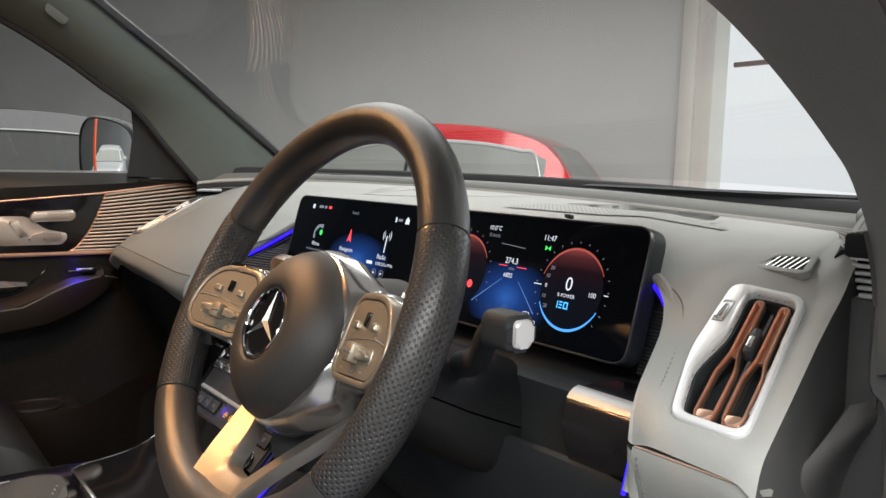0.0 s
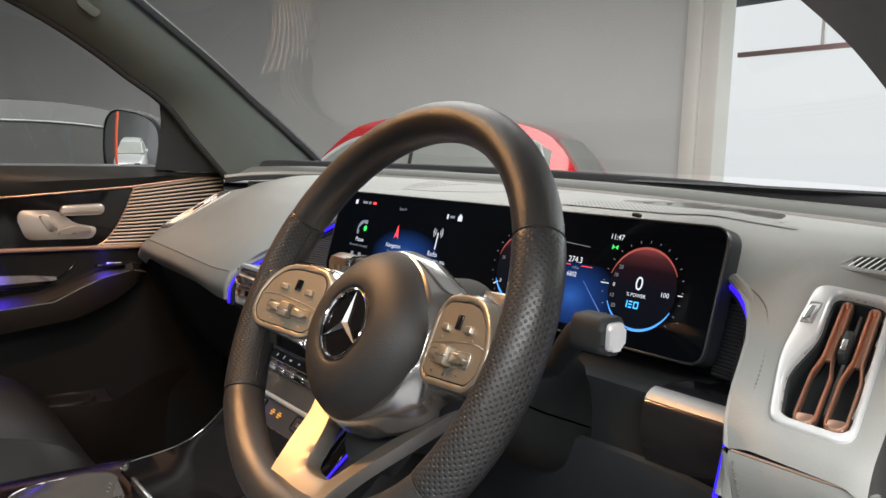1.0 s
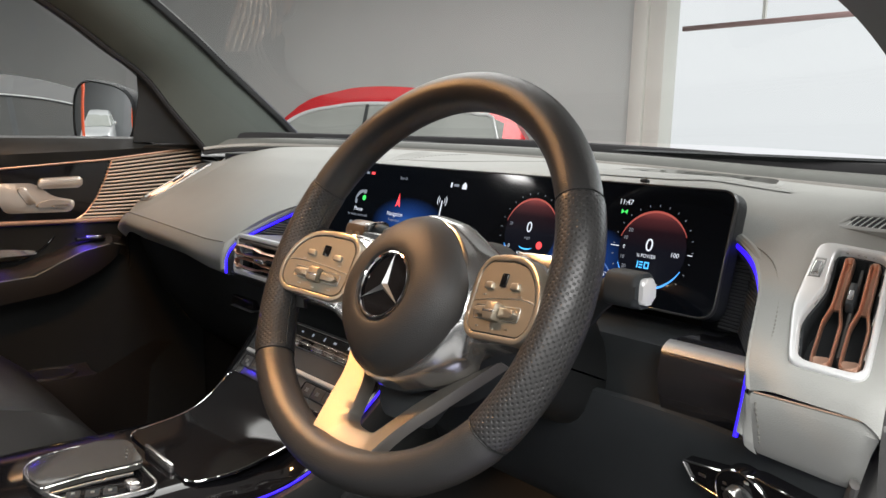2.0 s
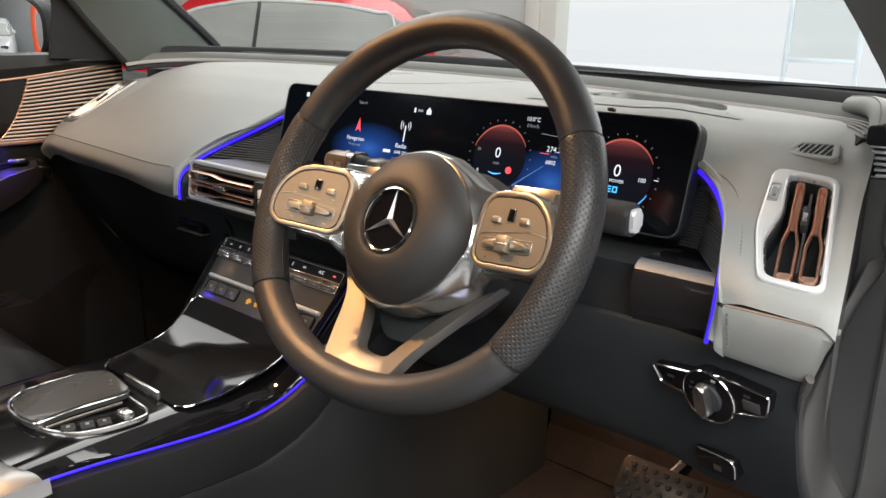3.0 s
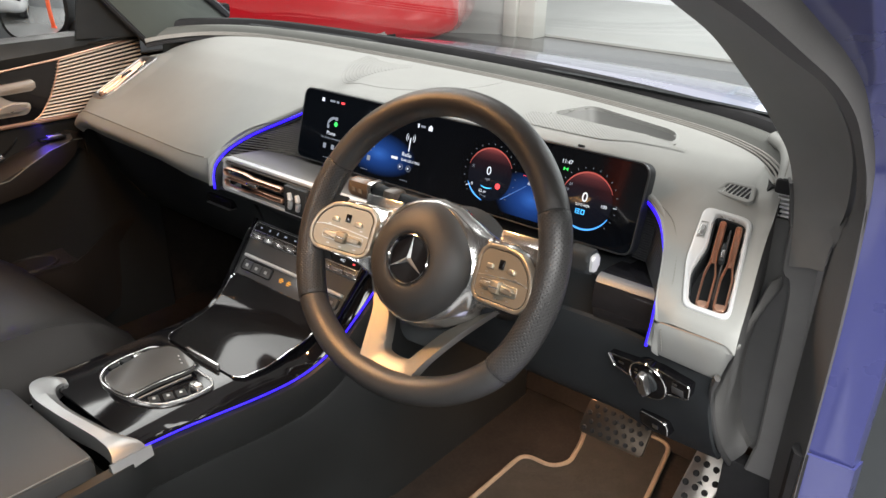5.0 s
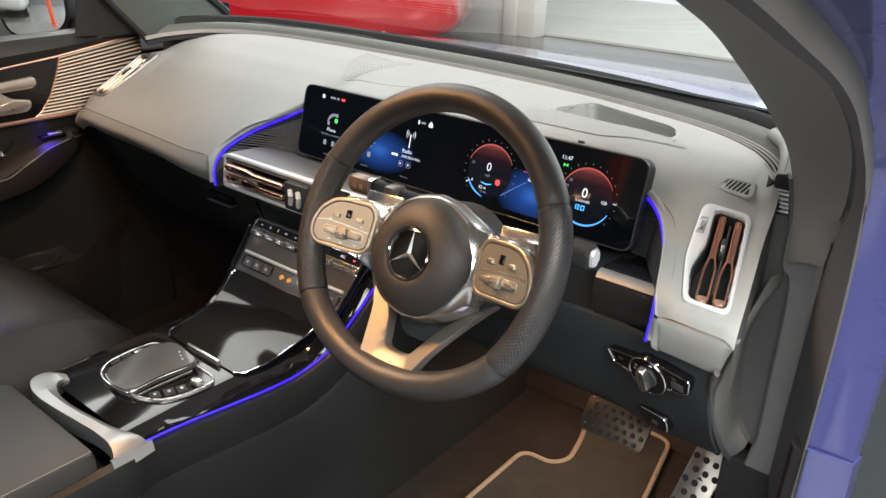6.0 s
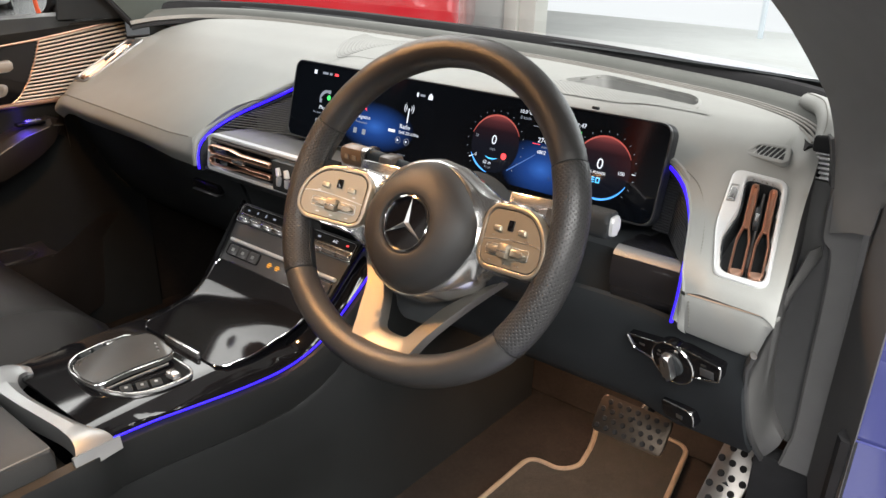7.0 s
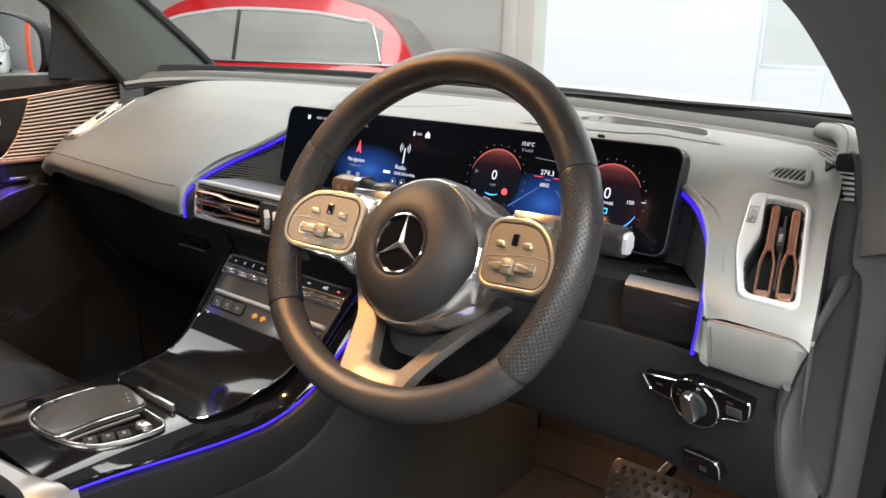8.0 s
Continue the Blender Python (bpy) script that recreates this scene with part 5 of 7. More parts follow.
for s in (-1, 1):
    turn = Matrix.Translation((s * POD_X, -0.0005, POD_Z)) @ Matrix.Rotation(radians(-s * POD_TILT), 4, "Y")

    def on_pod(name, bm, mat, parent, label=""):
        bmesh.ops.transform(bm, matrix=turn, verts=bm.verts)
        return part(name, bm, mat, parent, label)

    def side(pts):
        q = [(s * x, y) for x, y in pts]
        return q if sum(q[i - 1][0] * q[i][1] - q[i][0] * q[i - 1][1] for i in range(len(q))) > 0 else q[::-1]

    po = rounded(side(POD), 0.009, 5)
    pod = on_pod("switch_pod", slab(inset(po, 0.0016), -0.010, 0.0, 0.0016, None, 3), PODMETAL, wheel, "silver switch pod with warm lamp light in its colour")
    on_pod("pod_rim", frame_slab(inset(po, -0.0042), inset(po, 0.0006), -0.010, 0.0008), PODRIM, pod, "bright silver frame")
    on_pod("pod_gap", frame_slab(inset(po, 0.0004), inset(po, 0.0016), -0.010, -0.0010), PLASTIC, pod)
    # fine step across the pod, over the roller
    step = smooth_path([(s * x, y, 0.0001) for x, y in ((-0.0325, 0.0065), (-0.015, 0.0082), (0.010, 0.0098), (0.030, 0.0098), (0.0435, 0.0075))], 5)
    on_pod("step_line", tube(step, 0.0006, 0.0004, 6), SILVER_MATT, pod)
    on_pod("touch_pad", slab(rounded(rect(-0.0036, 0.0180, 0.0036, 0.0285), 0.0012, 3), -0.001, 0.0016, 0.0006), PIANO, pod, "small black touch pad")
    for k in (-1, 1):
        on_pod("button", slab(rounded(side([(k * 0.0165 - 0.0052, 0.0160), (k * 0.0165 + 0.0052, 0.0160), (k * 0.0165 + 0.0045, 0.0215), (k * 0.0165 - 0.0045, 0.0215)]), 0.0015, 3), -0.001, 0.0026, 0.0010, None, 3), PODRIM, pod)
    x0 = 0.002 * s
    slot = rounded(rect(x0 - 0.0285, -0.0072, x0 + 0.0285, 0.0040), 0.0025, 3)
    on_pod("rocker_slot", frame_slab(slot, inset(slot, 0.0007), -0.001, 0.0005), SILVER_MATT, pod)
    for k in (-1, 1):
        on_pod("rocker", slab(rounded([(x0 + k * 0.0075, -0.0058), (x0 + k * 0.0235, -0.0046), (x0 + k * 0.0270, -0.0016), (x0 + k * 0.0235, 0.0012), (x0 + k * 0.0075, 0.0026)][::k], 0.0012, 3), -0.001, 0.0042, 0.0014, None, 3), PODRIM, pod)
    on_pod("roller", box(x0 - 0.0066, -0.0086, -0.002, x0 + 0.0066, 0.0054, 0.0078, 0.0022), PODMETAL, pod, "square roller block")
    on_pod("roller_band", box(x0 - 0.0068, -0.0030, 0.0060, x0 + 0.0068, -0.0012, 0.0081, 0.0004), SILVER, pod)
    for k, (mx, my) in enumerate(((-0.018, -0.0125), (0.002, -0.0135), (0.020, -0.0125), (-0.021, 0.0118), (0.024, 0.0118))):
        on_pod("mark", box(s * mx - 0.0018, my - 0.0006, 0.0, s * mx + 0.0018, my + 0.0006, 0.0003), SILVER_MATT, pod)
    # leather arm that reaches under the rim
    part("arm", sheet([[(s * x, y, w) for x, y, w in r] for r in (((0.140, 0.046, -0.016), (0.148, 0.030, -0.006), (0.150, -0.008, -0.006), (0.142, -0.032, -0.016)), ((0.154, 0.046, -0.010), (0.162, 0.030, 0.002), (0.163, -0.008, 0.002), (0.156, -0.034, -0.010)))], thick=0.006), BLACK_DOT, wheel)
FORK = material("brushed_fork_silver", (0.25, 0.236, 0.212), 0.5, 0.9, vary=0.04, scale=70, rough_vary=0.03)
# the lower spoke, a silver fork that rises towards the rim
inner = [(0.079, -0.040, -0.043), (0.044, -0.071, -0.033), (0.0255, -0.101, -0.018), (0.0215, -0.109, -0.0135), (0.0155, -0.1150, -0.0110), (0, -0.1168, -0.0100)]
outer = [(0.096, -0.032, -0.041), (0.068, -0.068, -0.029), (0.0490, -0.105, -0.007), (0.0390, -0.131, 0.0050), (0.0275, -0.1435, 0.0078), (0, -0.1465, 0.0082)]
I = smooth_path(inner + [(-x, y, w) for x, y, w in inner[-2::-1]], 6)
O = smooth_path(outer + [(-x, y, w) for x, y, w in outer[-2::-1]], 6)
M0 = [a.lerp(b, 0.04) + Vector((0, 0, 0.0022)) for a, b in zip(I, O)]
M1 = [a.lerp(b, 0.30) + Vector((0, 0, 0.0030)) for a, b in zip(I, O)]
M2 = [a.lerp(b, 0.86) + Vector((0, 0, 0.0030)) for a, b in zip(I, O)]
M3 = [a.lerp(b, 0.95) + Vector((0, 0, 0.0034)) for a, b in zip(I, O)]
part("lower_spoke", sheet([[p + Vector((0, 0, -0.012)) for p in I], I, M0, M1, M2, M3, O, [p + Vector((0, -0.001, -0.010)) for p in O]], thick=0.002), FORK, wheel, "satin silver forked lower spoke")
part("spoke_insert", slab(rounded([(-0.026, -0.100), (0.026, -0.100), (0.050, -0.050), (-0.050, -0.050)], 0.01), -0.062, -0.046, 0.003), PLASTIC, wheel)
part("back_shell", disc(0.078, 0.060, -0.085, -0.036, 40), PLASTIC, wheel)
for s in (-1, 1):
    part("shift_paddle", box(s * 0.105 - 0.030, 0.040, -0.046, s * 0.105 + 0.030, 0.060, -0.041, 0.002), SILVER, wheel, "silver shift paddle")

# column shroud and stalks
col = thing("column_shroud", pose(0.382, 0.16, 0.90), "black steering column shroud behind the wheel", "column shroud")
rows = []
for y, w, z0, z1 in ((-0.080, 0.048, 0.030, 0.090), (-0.05, 0.060, 0.005, 0.090), (0.0, 0.064, -0.03, 0.078), (0.06, 0.068, -0.06, 0.060), (0.12, 0.07, -0.08, 0.04)):
    rows.append([(w * math.cos(a) * (abs(math.cos(a)) ** -0.35 if abs(math.cos(a)) > 0.05 else 1), y, (z0 + z1) / 2 + (z1 - z0) / 2 * math.sin(a)) for a in [math.tau * k / 28 for k in range(28)]])
part("upper_shell", sheet([r[:15] for r in rows], thick=0.003), BLACK, col)
part("lower_shell", sheet([[(x, y, z - 0.002) for x, y, z in r[14:] + r[:1]] for r in rows], thick=0.003), BLACK, col)
st = thing("drive_selector_stalk", pose(0.460, 0.115, 1.001), "black gear selector stalk with silver button beside the wheel", "stalk", "column stalks")
part("lever", tube(smooth_path([(-0.02, 0.035, -0.036), (0.018, 0.022, -0.022), (0.046, 0.005, 0.000), (0.062, -0.003, 0.011), (0.078, -0.006, 0.0165)], 5), 0.009, 0.0115, 12), PLASTIC, st)
hd = part("head", merge(slab(rounded(rect(-0.0135, -0.0135, 0.0135, 0.0135), 0.009, 5), -0.003, 0.025, 0.005, basis((0.072, -0.006, 0.0165), Vector((0, 1, 0)), Vector((0, 0, 1)), Vector((1, 0, 0))), 4)), PLASTIC, st)
part("park_button", slab(rounded(rect(-0.0085, -0.0100, 0.0085, 0.0100), 0.005, 5), 0.022, 0.0285, 0.003, basis((0.072, -0.006, 0.0165), Vector((0, 1, 0)), Vector((0, 0, 1)), Vector((1, 0, 0))), 3), SILVER_PAINT, hd, "silver parking button")
sl = thing("wiper_stalk", pose(0.30, 0.105, 1.012), "black indicator and wiper stalk beside the wheel", "stalk", "column stalks")
part("lever", tube([(0.03, 0.02, -0.004), (-0.02, 0.0, 0.006), (-0.065, -0.004, 0.012)], 0.0105, 0.012, 12), PLASTIC, sl)
# stalk plastic with the lamp's warm light put into its taupe colour
LAMPLIT = material("lamplit_stalk_plastic", (0.11, 0.088, 0.07), 0.35, 0.2, vary=0.08, scale=40)
cap = part("cap", box(-0.112, -0.016, -0.003, -0.068, 0.010, 0.024, 0.010), LAMPLIT, sl, "stalk end coloured as if warm lamplight fell on it")
part("ring", box(-0.0685, -0.0165, -0.0035, -0.066, 0.0105, 0.0245, 0.005), SILVER, sl)
part("knurl", box(-0.046, -0.015, -0.004, -0.022, 0.010, 0.022, 0.006), LAMPLIT, sl)
for k in range(2):
    part("mark", box(-0.098 + 0.012 * k, -0.0168, 0.008, -0.092 + 0.012 * k, -0.0158, 0.014), THREAD, cap)

# ---- centre of the dashboard ----
cv = thing("centre_vents", pose(0.03, 0.135, 0.90), "long silver framed centre air vents with copper louvres", "air vent", "dashboard air vents")
SHELF = material("grey_satin_shelf", (0.13, 0.125, 0.118), 0.45, 0.5, vary=0.04, scale=60)
part("shelf", sheet([[(x, 0.008, 0.0700), (x, 0.014, 0.0735), (x, 0.04, 0.0735), (x, 0.09, 0.070), (x, 0.14, 0.060)] for x in (-0.198, -0.15, 0, 0.15, 0.198)], thick=0.004), SHELF, cv, "satin silver shelf under the display")
o = rounded(rect(-0.192, 0.020, 0.192, 0.0775), 0.011, 5)
yz = Matrix.Rotation(radians(82), 4, "X")
part("surround", frame_slab(o, inset(o, 0.0058), -0.004, 0.008, Matrix.Translation((0, 0.006, 0.001)) @ yz), SILVER_PAINT, cv, "silver surround")
part("throat_back", box(-0.188, 0.040, 0.022, 0.188, 0.044, 0.072), PLASTIC, cv)
part("throat_floor", box(-0.188, 0.002, 0.0235, 0.188, 0.040, 0.0255), PLASTIC, cv)
for x0, x1 in ((-0.182, -0.030), (0.030, 0.182)):
    for k, z in enumerate((0.058, 0.040)):
        bm = vent_blade(x1 - x0 - 0.006, 0.0125, Matrix.Translation(((x0 + x1) / 2, 0.002, z)) @ Matrix.Rotation(radians(90), 4, "X") @ Matrix.Rotation(radians(180), 4, "Z"), 0.0012)
        part("louvre", bm, COPPER, cv, "copper louvre")
    part("vane", box(x0, 0.004, 0.0485, x1, 0.03, 0.0505), PLASTIC, cv)
    part("slider", box((x0 + x1) / 2 - 0.014, -0.004, 0.046, (x0 + x1) / 2 + 0.012, 0.006, 0.0525, 0.002), SILVER, cv, "silver slider knob")
    for k in range(5):
        part("inner_slat", box(x0 + 0.02 + 0.027 * k, 0.018, 0.026, x0 + 0.0215 + 0.027 * k, 0.038, 0.070), PLASTIC, cv)
part("divider", box(-0.026, -0.003, 0.0255, 0.026, 0.01, 0.070, 0.002), PLASTIC, cv)
for k in (-1, 1):
    part("thumbwheel", tube(smooth_path([(k * 0.009 - 0.002, -0.003, 0.060), (k * 0.009 + 0.003 , -0.0065, 0.048), (k * 0.009 - 0.002, -0.003, 0.036)], 5), 0.0042, 0.0042, 8), SILVER_PAINT, cv, "silver thumbwheel")
part("under_panel", sheet([[(x, 0.008, 0.022), (x, 0.02, 0.010), (x, 0.06, 0.0), (x, 0.085, -0.03), (x, 0.10, -0.07), (x, 0.105, -0.13)] for x in (-0.205, 0, 0.2)], thick=0.004), PLASTIC, cv)

# sloping control stack: local x right, y up the slope, z out
su = Vector((0, 0.073, 0.090)).normalized()
SM = basis((0.014, 0.118, 0.800), Vector((1, 0, 0)), su, Vector((1, 0, 0)).cross(su))
GRAPHITE = material("graphite_keys", (0.30, 0.302, 0.305), 0.26, 0.85, vary=0.08, scale=30)
stack = thing("control_stack", SM, "sloping climate control stack in gloss black and silver", "control panel")
part("panel", slab(rounded([(-0.121, -0.030), (0.121, -0.030), (0.134, 0.086), (-0.134, 0.086)], 0.008), -0.03, 0.0, 0.003), material("graphite_gloss", (0.13, 0.132, 0.135), 0.16, 0.5, vary=0.08, scale=20), stack)
for s in (-1, 1):
    part("side_edge", tube([(s * 0.123, -0.030, 0.001), (s * 0.136, 0.088, 0.001)], 0.003, 0.004, 8), PIANO, stack)
o = rounded(rect(-0.1285, 0.0525, 0.1285, 0.0830), 0.006, 4)
part("climate_frame", frame_slab(o, inset(o, 0.0018), 0, 0.0040), CHROME, stack, "chrome frame of the climate keys")
part("climate_glass", slab(rect(-0.1265, 0.0695, 0.1265, 0.0812), 0, 0.0018), PIANO, stack)
part("climate_ledge", box(-0.1265, 0.0665, 0.0, 0.1265, 0.0692, 0.0046, 0.0012), SILVER, stack, "bright ledge under the symbols")
for k in range(9):
    x = -0.1260 + 0.0280 * k
    b = part("toggle", box(x, 0.0545, 0.0005, x + 0.0272, 0.0663, 0.0040, 0.0012), GRAPHITE if k != 4 else PIANO, stack, "graphite toggle key")
    part("toggle_edge", box(x + 0.0006, 0.0585, 0.0038, x + 0.0266, 0.0625, 0.0064, 0.0012), SILVER, b)
SIGNS = (((-0.0022, 0.0022), (-0.0012, 0.0010)), ((-0.0016, 0.0016), (-0.0020, 0.0020)), ((-0.0012, 0.0012), (-0.0026, 0.0026)), ((-0.0030, 0.0030), (-0.0014, 0.0014)))
for k, x in enumerate((-0.112, -0.090, -0.070, -0.050, -0.026, 0.000, 0.028, 0.052)):
    (a0, a1), (b0, b1) = SIGNS[k % 4]
    part("mark", box(x + a0, 0.0755 + b0, 0.0016, x + a1, 0.0755 + b1, 0.0021), DIM, stack)
part("writing", writing("A/C", 0.0062, Matrix.Translation((0.086, 0.0755, 0.0024))), TXT, stack)
part("warm_mark", box(0.1085, 0.0745, 0.0016, 0.1130, 0.0765, 0.0022), REDG, stack, "small red mark")
part("hazard_bar", slab(rounded(rect(-0.1185, 0.0205, 0.1185, 0.0262), 0.0026, 3), 0, 0.006, 0.0026, None, 3), SILVER_PAINT, stack, "bright silver strip")
KEYFACE = material("dark_key_face", (0.07, 0.071, 0.073), 0.3, 0.3, vary=0.08, scale=30)
for s in (-1, 1):
    o = rounded(rect(s * 0.0785 - 0.0385, -0.0015, s * 0.0785 + 0.0385, 0.0180), 0.006, 4)
    part("key_frame", frame_slab(o, inset(o, 0.0012), 0, 0.0022), PIANO, stack)
    for k in range(3):
        x = s * 0.0785 + 0.0240 * (k - 1)
        key = part("key", box(x - 0.0112, 0.0005, 0.0, x + 0.0112, 0.0160, 0.0028, 0.0012), KEYFACE, stack)
        part("mark", box(x - 0.0030, 0.0056, 0.0026, x + 0.0030, 0.0106, 0.0032), SILVER_MATT, key)
amber = glow("amber_sign", (1.0, 0.42, 0.03), 0.9)
for k in range(2):
    part("amber_sign", merge(box(-0.021 + 0.018 * k, 0.0060, 0.0002, -0.011 + 0.018 * k, 0.0082, 0.0008), box(-0.019 + 0.018 * k, 0.0090, 0.0002, -0.013 + 0.018 * k, 0.0106, 0.0008), box(-0.020 + 0.018 * k, 0.0032, 0.0002, -0.014 + 0.018 * k, 0.0050, 0.0008)), amber, stack)

# ---- centre console ----
con = thing("centre_console", pose(0, -0.1, 0.42), "gloss black centre console with blue light strip", "console")


def on_con(name, bm, mat, parent=None, label=""):
    bmesh.ops.translate(bm, vec=(0, 0.1, -0.42), verts=bm.verts)
    return part(name, bm, mat, parent or con, label)


def con_top(y):
    return lerp([(-0.7, 0.738), (-0.2, 0.740), (0.02, 0.738), (0.06, 0.742), (0.085, 0.755), (0.11, 0.785), (0.17, 0.852)], y)


LEDC = [(-0.225, 0.124, 0.735), (-0.16, 0.121, 0.7285), (-0.11, 0.1195, 0.7215), (-0.06, 0.121, 0.7165), (-0.02, 0.124, 0.7145), (0.03, 0.130, 0.717), (0.07, 0.138, 0.730), (0.10, 0.147, 0.752), (0.121, 0.156, 0.780), (0.155, 0.164, 0.816), (0.20, 0.170, 0.862)]
ledx, ledz = [(a, b) for a, b, _ in LEDC], [(a, c) for a, _, c in LEDC]
rows = []
for i in range(43):
    y = -0.225 + 0.4 * i / 42
    zt, lx, lz = con_top(y), lerp(ledx, y), lerp(ledz, y)
    wl = lerp([(-0.23, -0.118), (0.0, -0.122), (0.06, -0.13), (0.2, -0.15)], y)
    hr = lx - 0.012
    rows.append([(wl - 0.004, y, zt - 0.06), (wl - 0.002, y, zt - 0.012), (wl + 0.006, y, zt - 0.001), (wl + 0.02, y, zt), (0, y, zt), (hr - 0.03, y, zt), (hr - 0.012, y, zt - 0.002), (hr, y, zt - 0.008 - 0.25 * max(zt - lz - 0.02, 0)), (lx - 0.004, y, lz + 0.004), (lx - 0.002, y, lz + 0.001)])
on_con("console_top", sheet(rows, thick=0.004), PIANO, None, "mirror-like gloss black top")
led = smooth_path([(b, a, c) for a, b, c in LEDC], 5)
on_con("light_strip", tube(led, 0.0014, seg=8), LED, None, "glowing blue light strip")
rows = []
for i in range(40):
    y = -0.75 + 0.95 * i / 39
    lx, lz = (lerp(ledx, y), lerp(ledz, y) - 0.003) if y > -0.225 else (0.136, 0.735)
    rows.append([(lx - 0.004, y, lz), (lx + 0.006, y, lz - 0.004), (lx + 0.012, y, lz - 0.02), (lx + 0.010, y, lz - 0.058), (lx + 0.006, y, lz - 0.062), (lx + 0.010, y, lz - 0.07), (lx + 0.012, y, 0.56), (lx + 0.012, y, 0.42)])
for y in (0.24, 0.32, 0.45, 0.61):
    rows.append([(0.166, y, 0.86), (0.176, y, 0.856), (0.182, y, 0.84), (0.180, y, 0.80), (0.178, y, 0.79), (0.182, y, 0.78), (0.182, y, 0.56), (0.182, y, 0.42)])
on_con("right_flank", sheet(rows, thick=0.004), BLACK, None, "black leather flank")
on_con("left_flank", sheet([[(-0.126, y, 0.70), (-0.13, y, 0.6), (-0.13, y, 0.42)] for y in (-0.75, -0.2, 0.05, 0.3)], thick=0.004), BLACK)
LIDGLOSS = material("lid_gloss_black", (0.008, 0.008, 0.009), 0.06, vary=0.2, scale=20, rough_vary=0.02)
LIDGLOSS.node_tree.nodes["Principled BSDF"].inputs["Specular IOR Level"].default_value = 0.28
# one gloss roll-top lid from the stack down to the touch pad, with a fine bright edge
lidz = smooth_path([(-0.046, 0, 0.7415), (-0.02, 0, 0.7435), (0.012, 0, 0.7465), (0.036, 0, 0.7508), (0.060, 0, 0.7590), (0.080, 0, 0.7700), (0.095, 0, 0.7810), (0.109, 0, 0.7925)], 4)
rows = []
for k, p in enumerate(lidz):
    y, z = p.x, p.z
    c = 0.012 * max(0.0, 1 - (y + 0.046) / 0.012) ** 2 + 0.010 * max(0.0, 1 - (0.109 - y) / 0.010) ** 2
    x0 = lerp([(-0.046, -0.088), (0.05, -0.096), (0.11, -0.112)], y) + c
    x1 = lerp([(-0.046, 0.098), (0.0, 0.107), (0.04, 0.106), (0.11, 0.124)], y) - c
    rows.append([(x0 + (x1 - x0) * i / 12, y, z) for i in range(13)])
on_con("cup_holder_lid", sheet(rows, thick=0.003), LIDGLOSS, None, "mirror-like gloss black sliding lid")
rim = [r[0] for r in rows] + rows[-1][1:-1] + [r[-1] for r in rows[::-1]]
on_con("lid_edge", tube([Vector(p) for p in rim], 0.0009, seg=6), CHROME, None, "fine chrome edge")
on_con("lid_handle", box(-0.024, -0.0495, 0.7385, 0.054, -0.0445, 0.7485, 0.0012), SILVER, None, "thin silver lid handle")

# touch pad module
tp = thing("touch_pad", pose(0.006, -0.118, 0.7415), "silver framed touch pad with short cut keys on the console", "touch pad")
o = rounded([(-0.040, -0.063), (-0.062, -0.055), (-0.076, -0.038), (-0.082, -0.003), (-0.079, 0.038), (-0.066, 0.049), (0.068, 0.047), (0.082, 0.038), (0.0835, 0.026), (0.081, -0.006), (0.068, -0.038), (0.042, -0.053), (0.006, -0.062)], 0.012, 4)
o = o[::-1] if sum(o[i][0] * o[(i + 1) % len(o)][1] - o[(i + 1) % len(o)][0] * o[i][1] for i in range(len(o))) < 0 else o
part("frame", frame_slab(o, inset(o, 0.0035), -0.002, 0.0032), SILVER, tp, "satin silver frame")
part("base", slab(inset(o, 0.003), -0.002, 0.0008), PIANO, tp)
po = rounded([(-0.043, -0.057), (-0.005, -0.064), (0.026, -0.059), (0.0275, -0.015), (0.0365, 0.030), (0.034, 0.044), (-0.026, 0.051), (-0.048, 0.040), (-0.051, 0.012)], 0.009, 4)
bm = slab(po, 0.003, 0.0125, 0.0022, None, 3)
for v in bm.verts:
    v.co.z += 0.0035 * smooth((v.co.y + 0.05) / 0.09) - 0.004 * max(0.0, (-0.035 - v.co.y) / 0.03) ** 2
pd = part("pad", bm, material("grey_touch_surface", (0.060, 0.060, 0.058), 0.24, 0.2, vary=0.05, scale=40), tp, "grey satin rounded touch surface")
part("pad_edge", tube([Vector((x, y, 0.0090 + 0.0035 * smooth((y + 0.05) / 0.09) - 0.004 * max(0.0, (-0.035 - y) / 0.03) ** 2)) for x, y in po], 0.0011, seg=6, closed=True), SILVER, pd)
for k in range(3):
    part("mark", box(-0.004 + 0.010 * k, 0.038 - 0.004 * k, 0.0158, -0.001 + 0.010 * k, 0.0395 - 0.004 * k, 0.0166), SILVER_MATT, pd)
part("divider", tube(smooth_path([(0.034, -0.052, 0.003), (0.0355, -0.015, 0.004), (0.040, 0.030, 0.005)], 6), 0.0014, 0.0020, 8), SILVER, tp, "thin silver divider")
for k, (kx, ky) in enumerate(((0.050, -0.036), (0.058, -0.019), (0.064, -0.003))):
    key = part("key", box(-0.0085, -0.0070, 0.0, 0.0085, 0.0070, 0.0034, 0.0014, Matrix.Translation((kx, ky, 0.0006)) @ Matrix.Rotation(radians(-20), 4, "Z")), PLASTIC, tp)
    part("mark", box(-0.002, -0.0018, 0.0034, 0.002, 0.0018, 0.0042, 0, Matrix.Translation((kx, ky, 0.0006)) @ Matrix.Rotation(radians(-20), 4, "Z")), SILVER_MATT, key)
part("volume_roller", box(0.059, 0.012, 0.001, 0.079, 0.025, 0.0105, 0.0035), SILVER, tp, "silver volume roller")
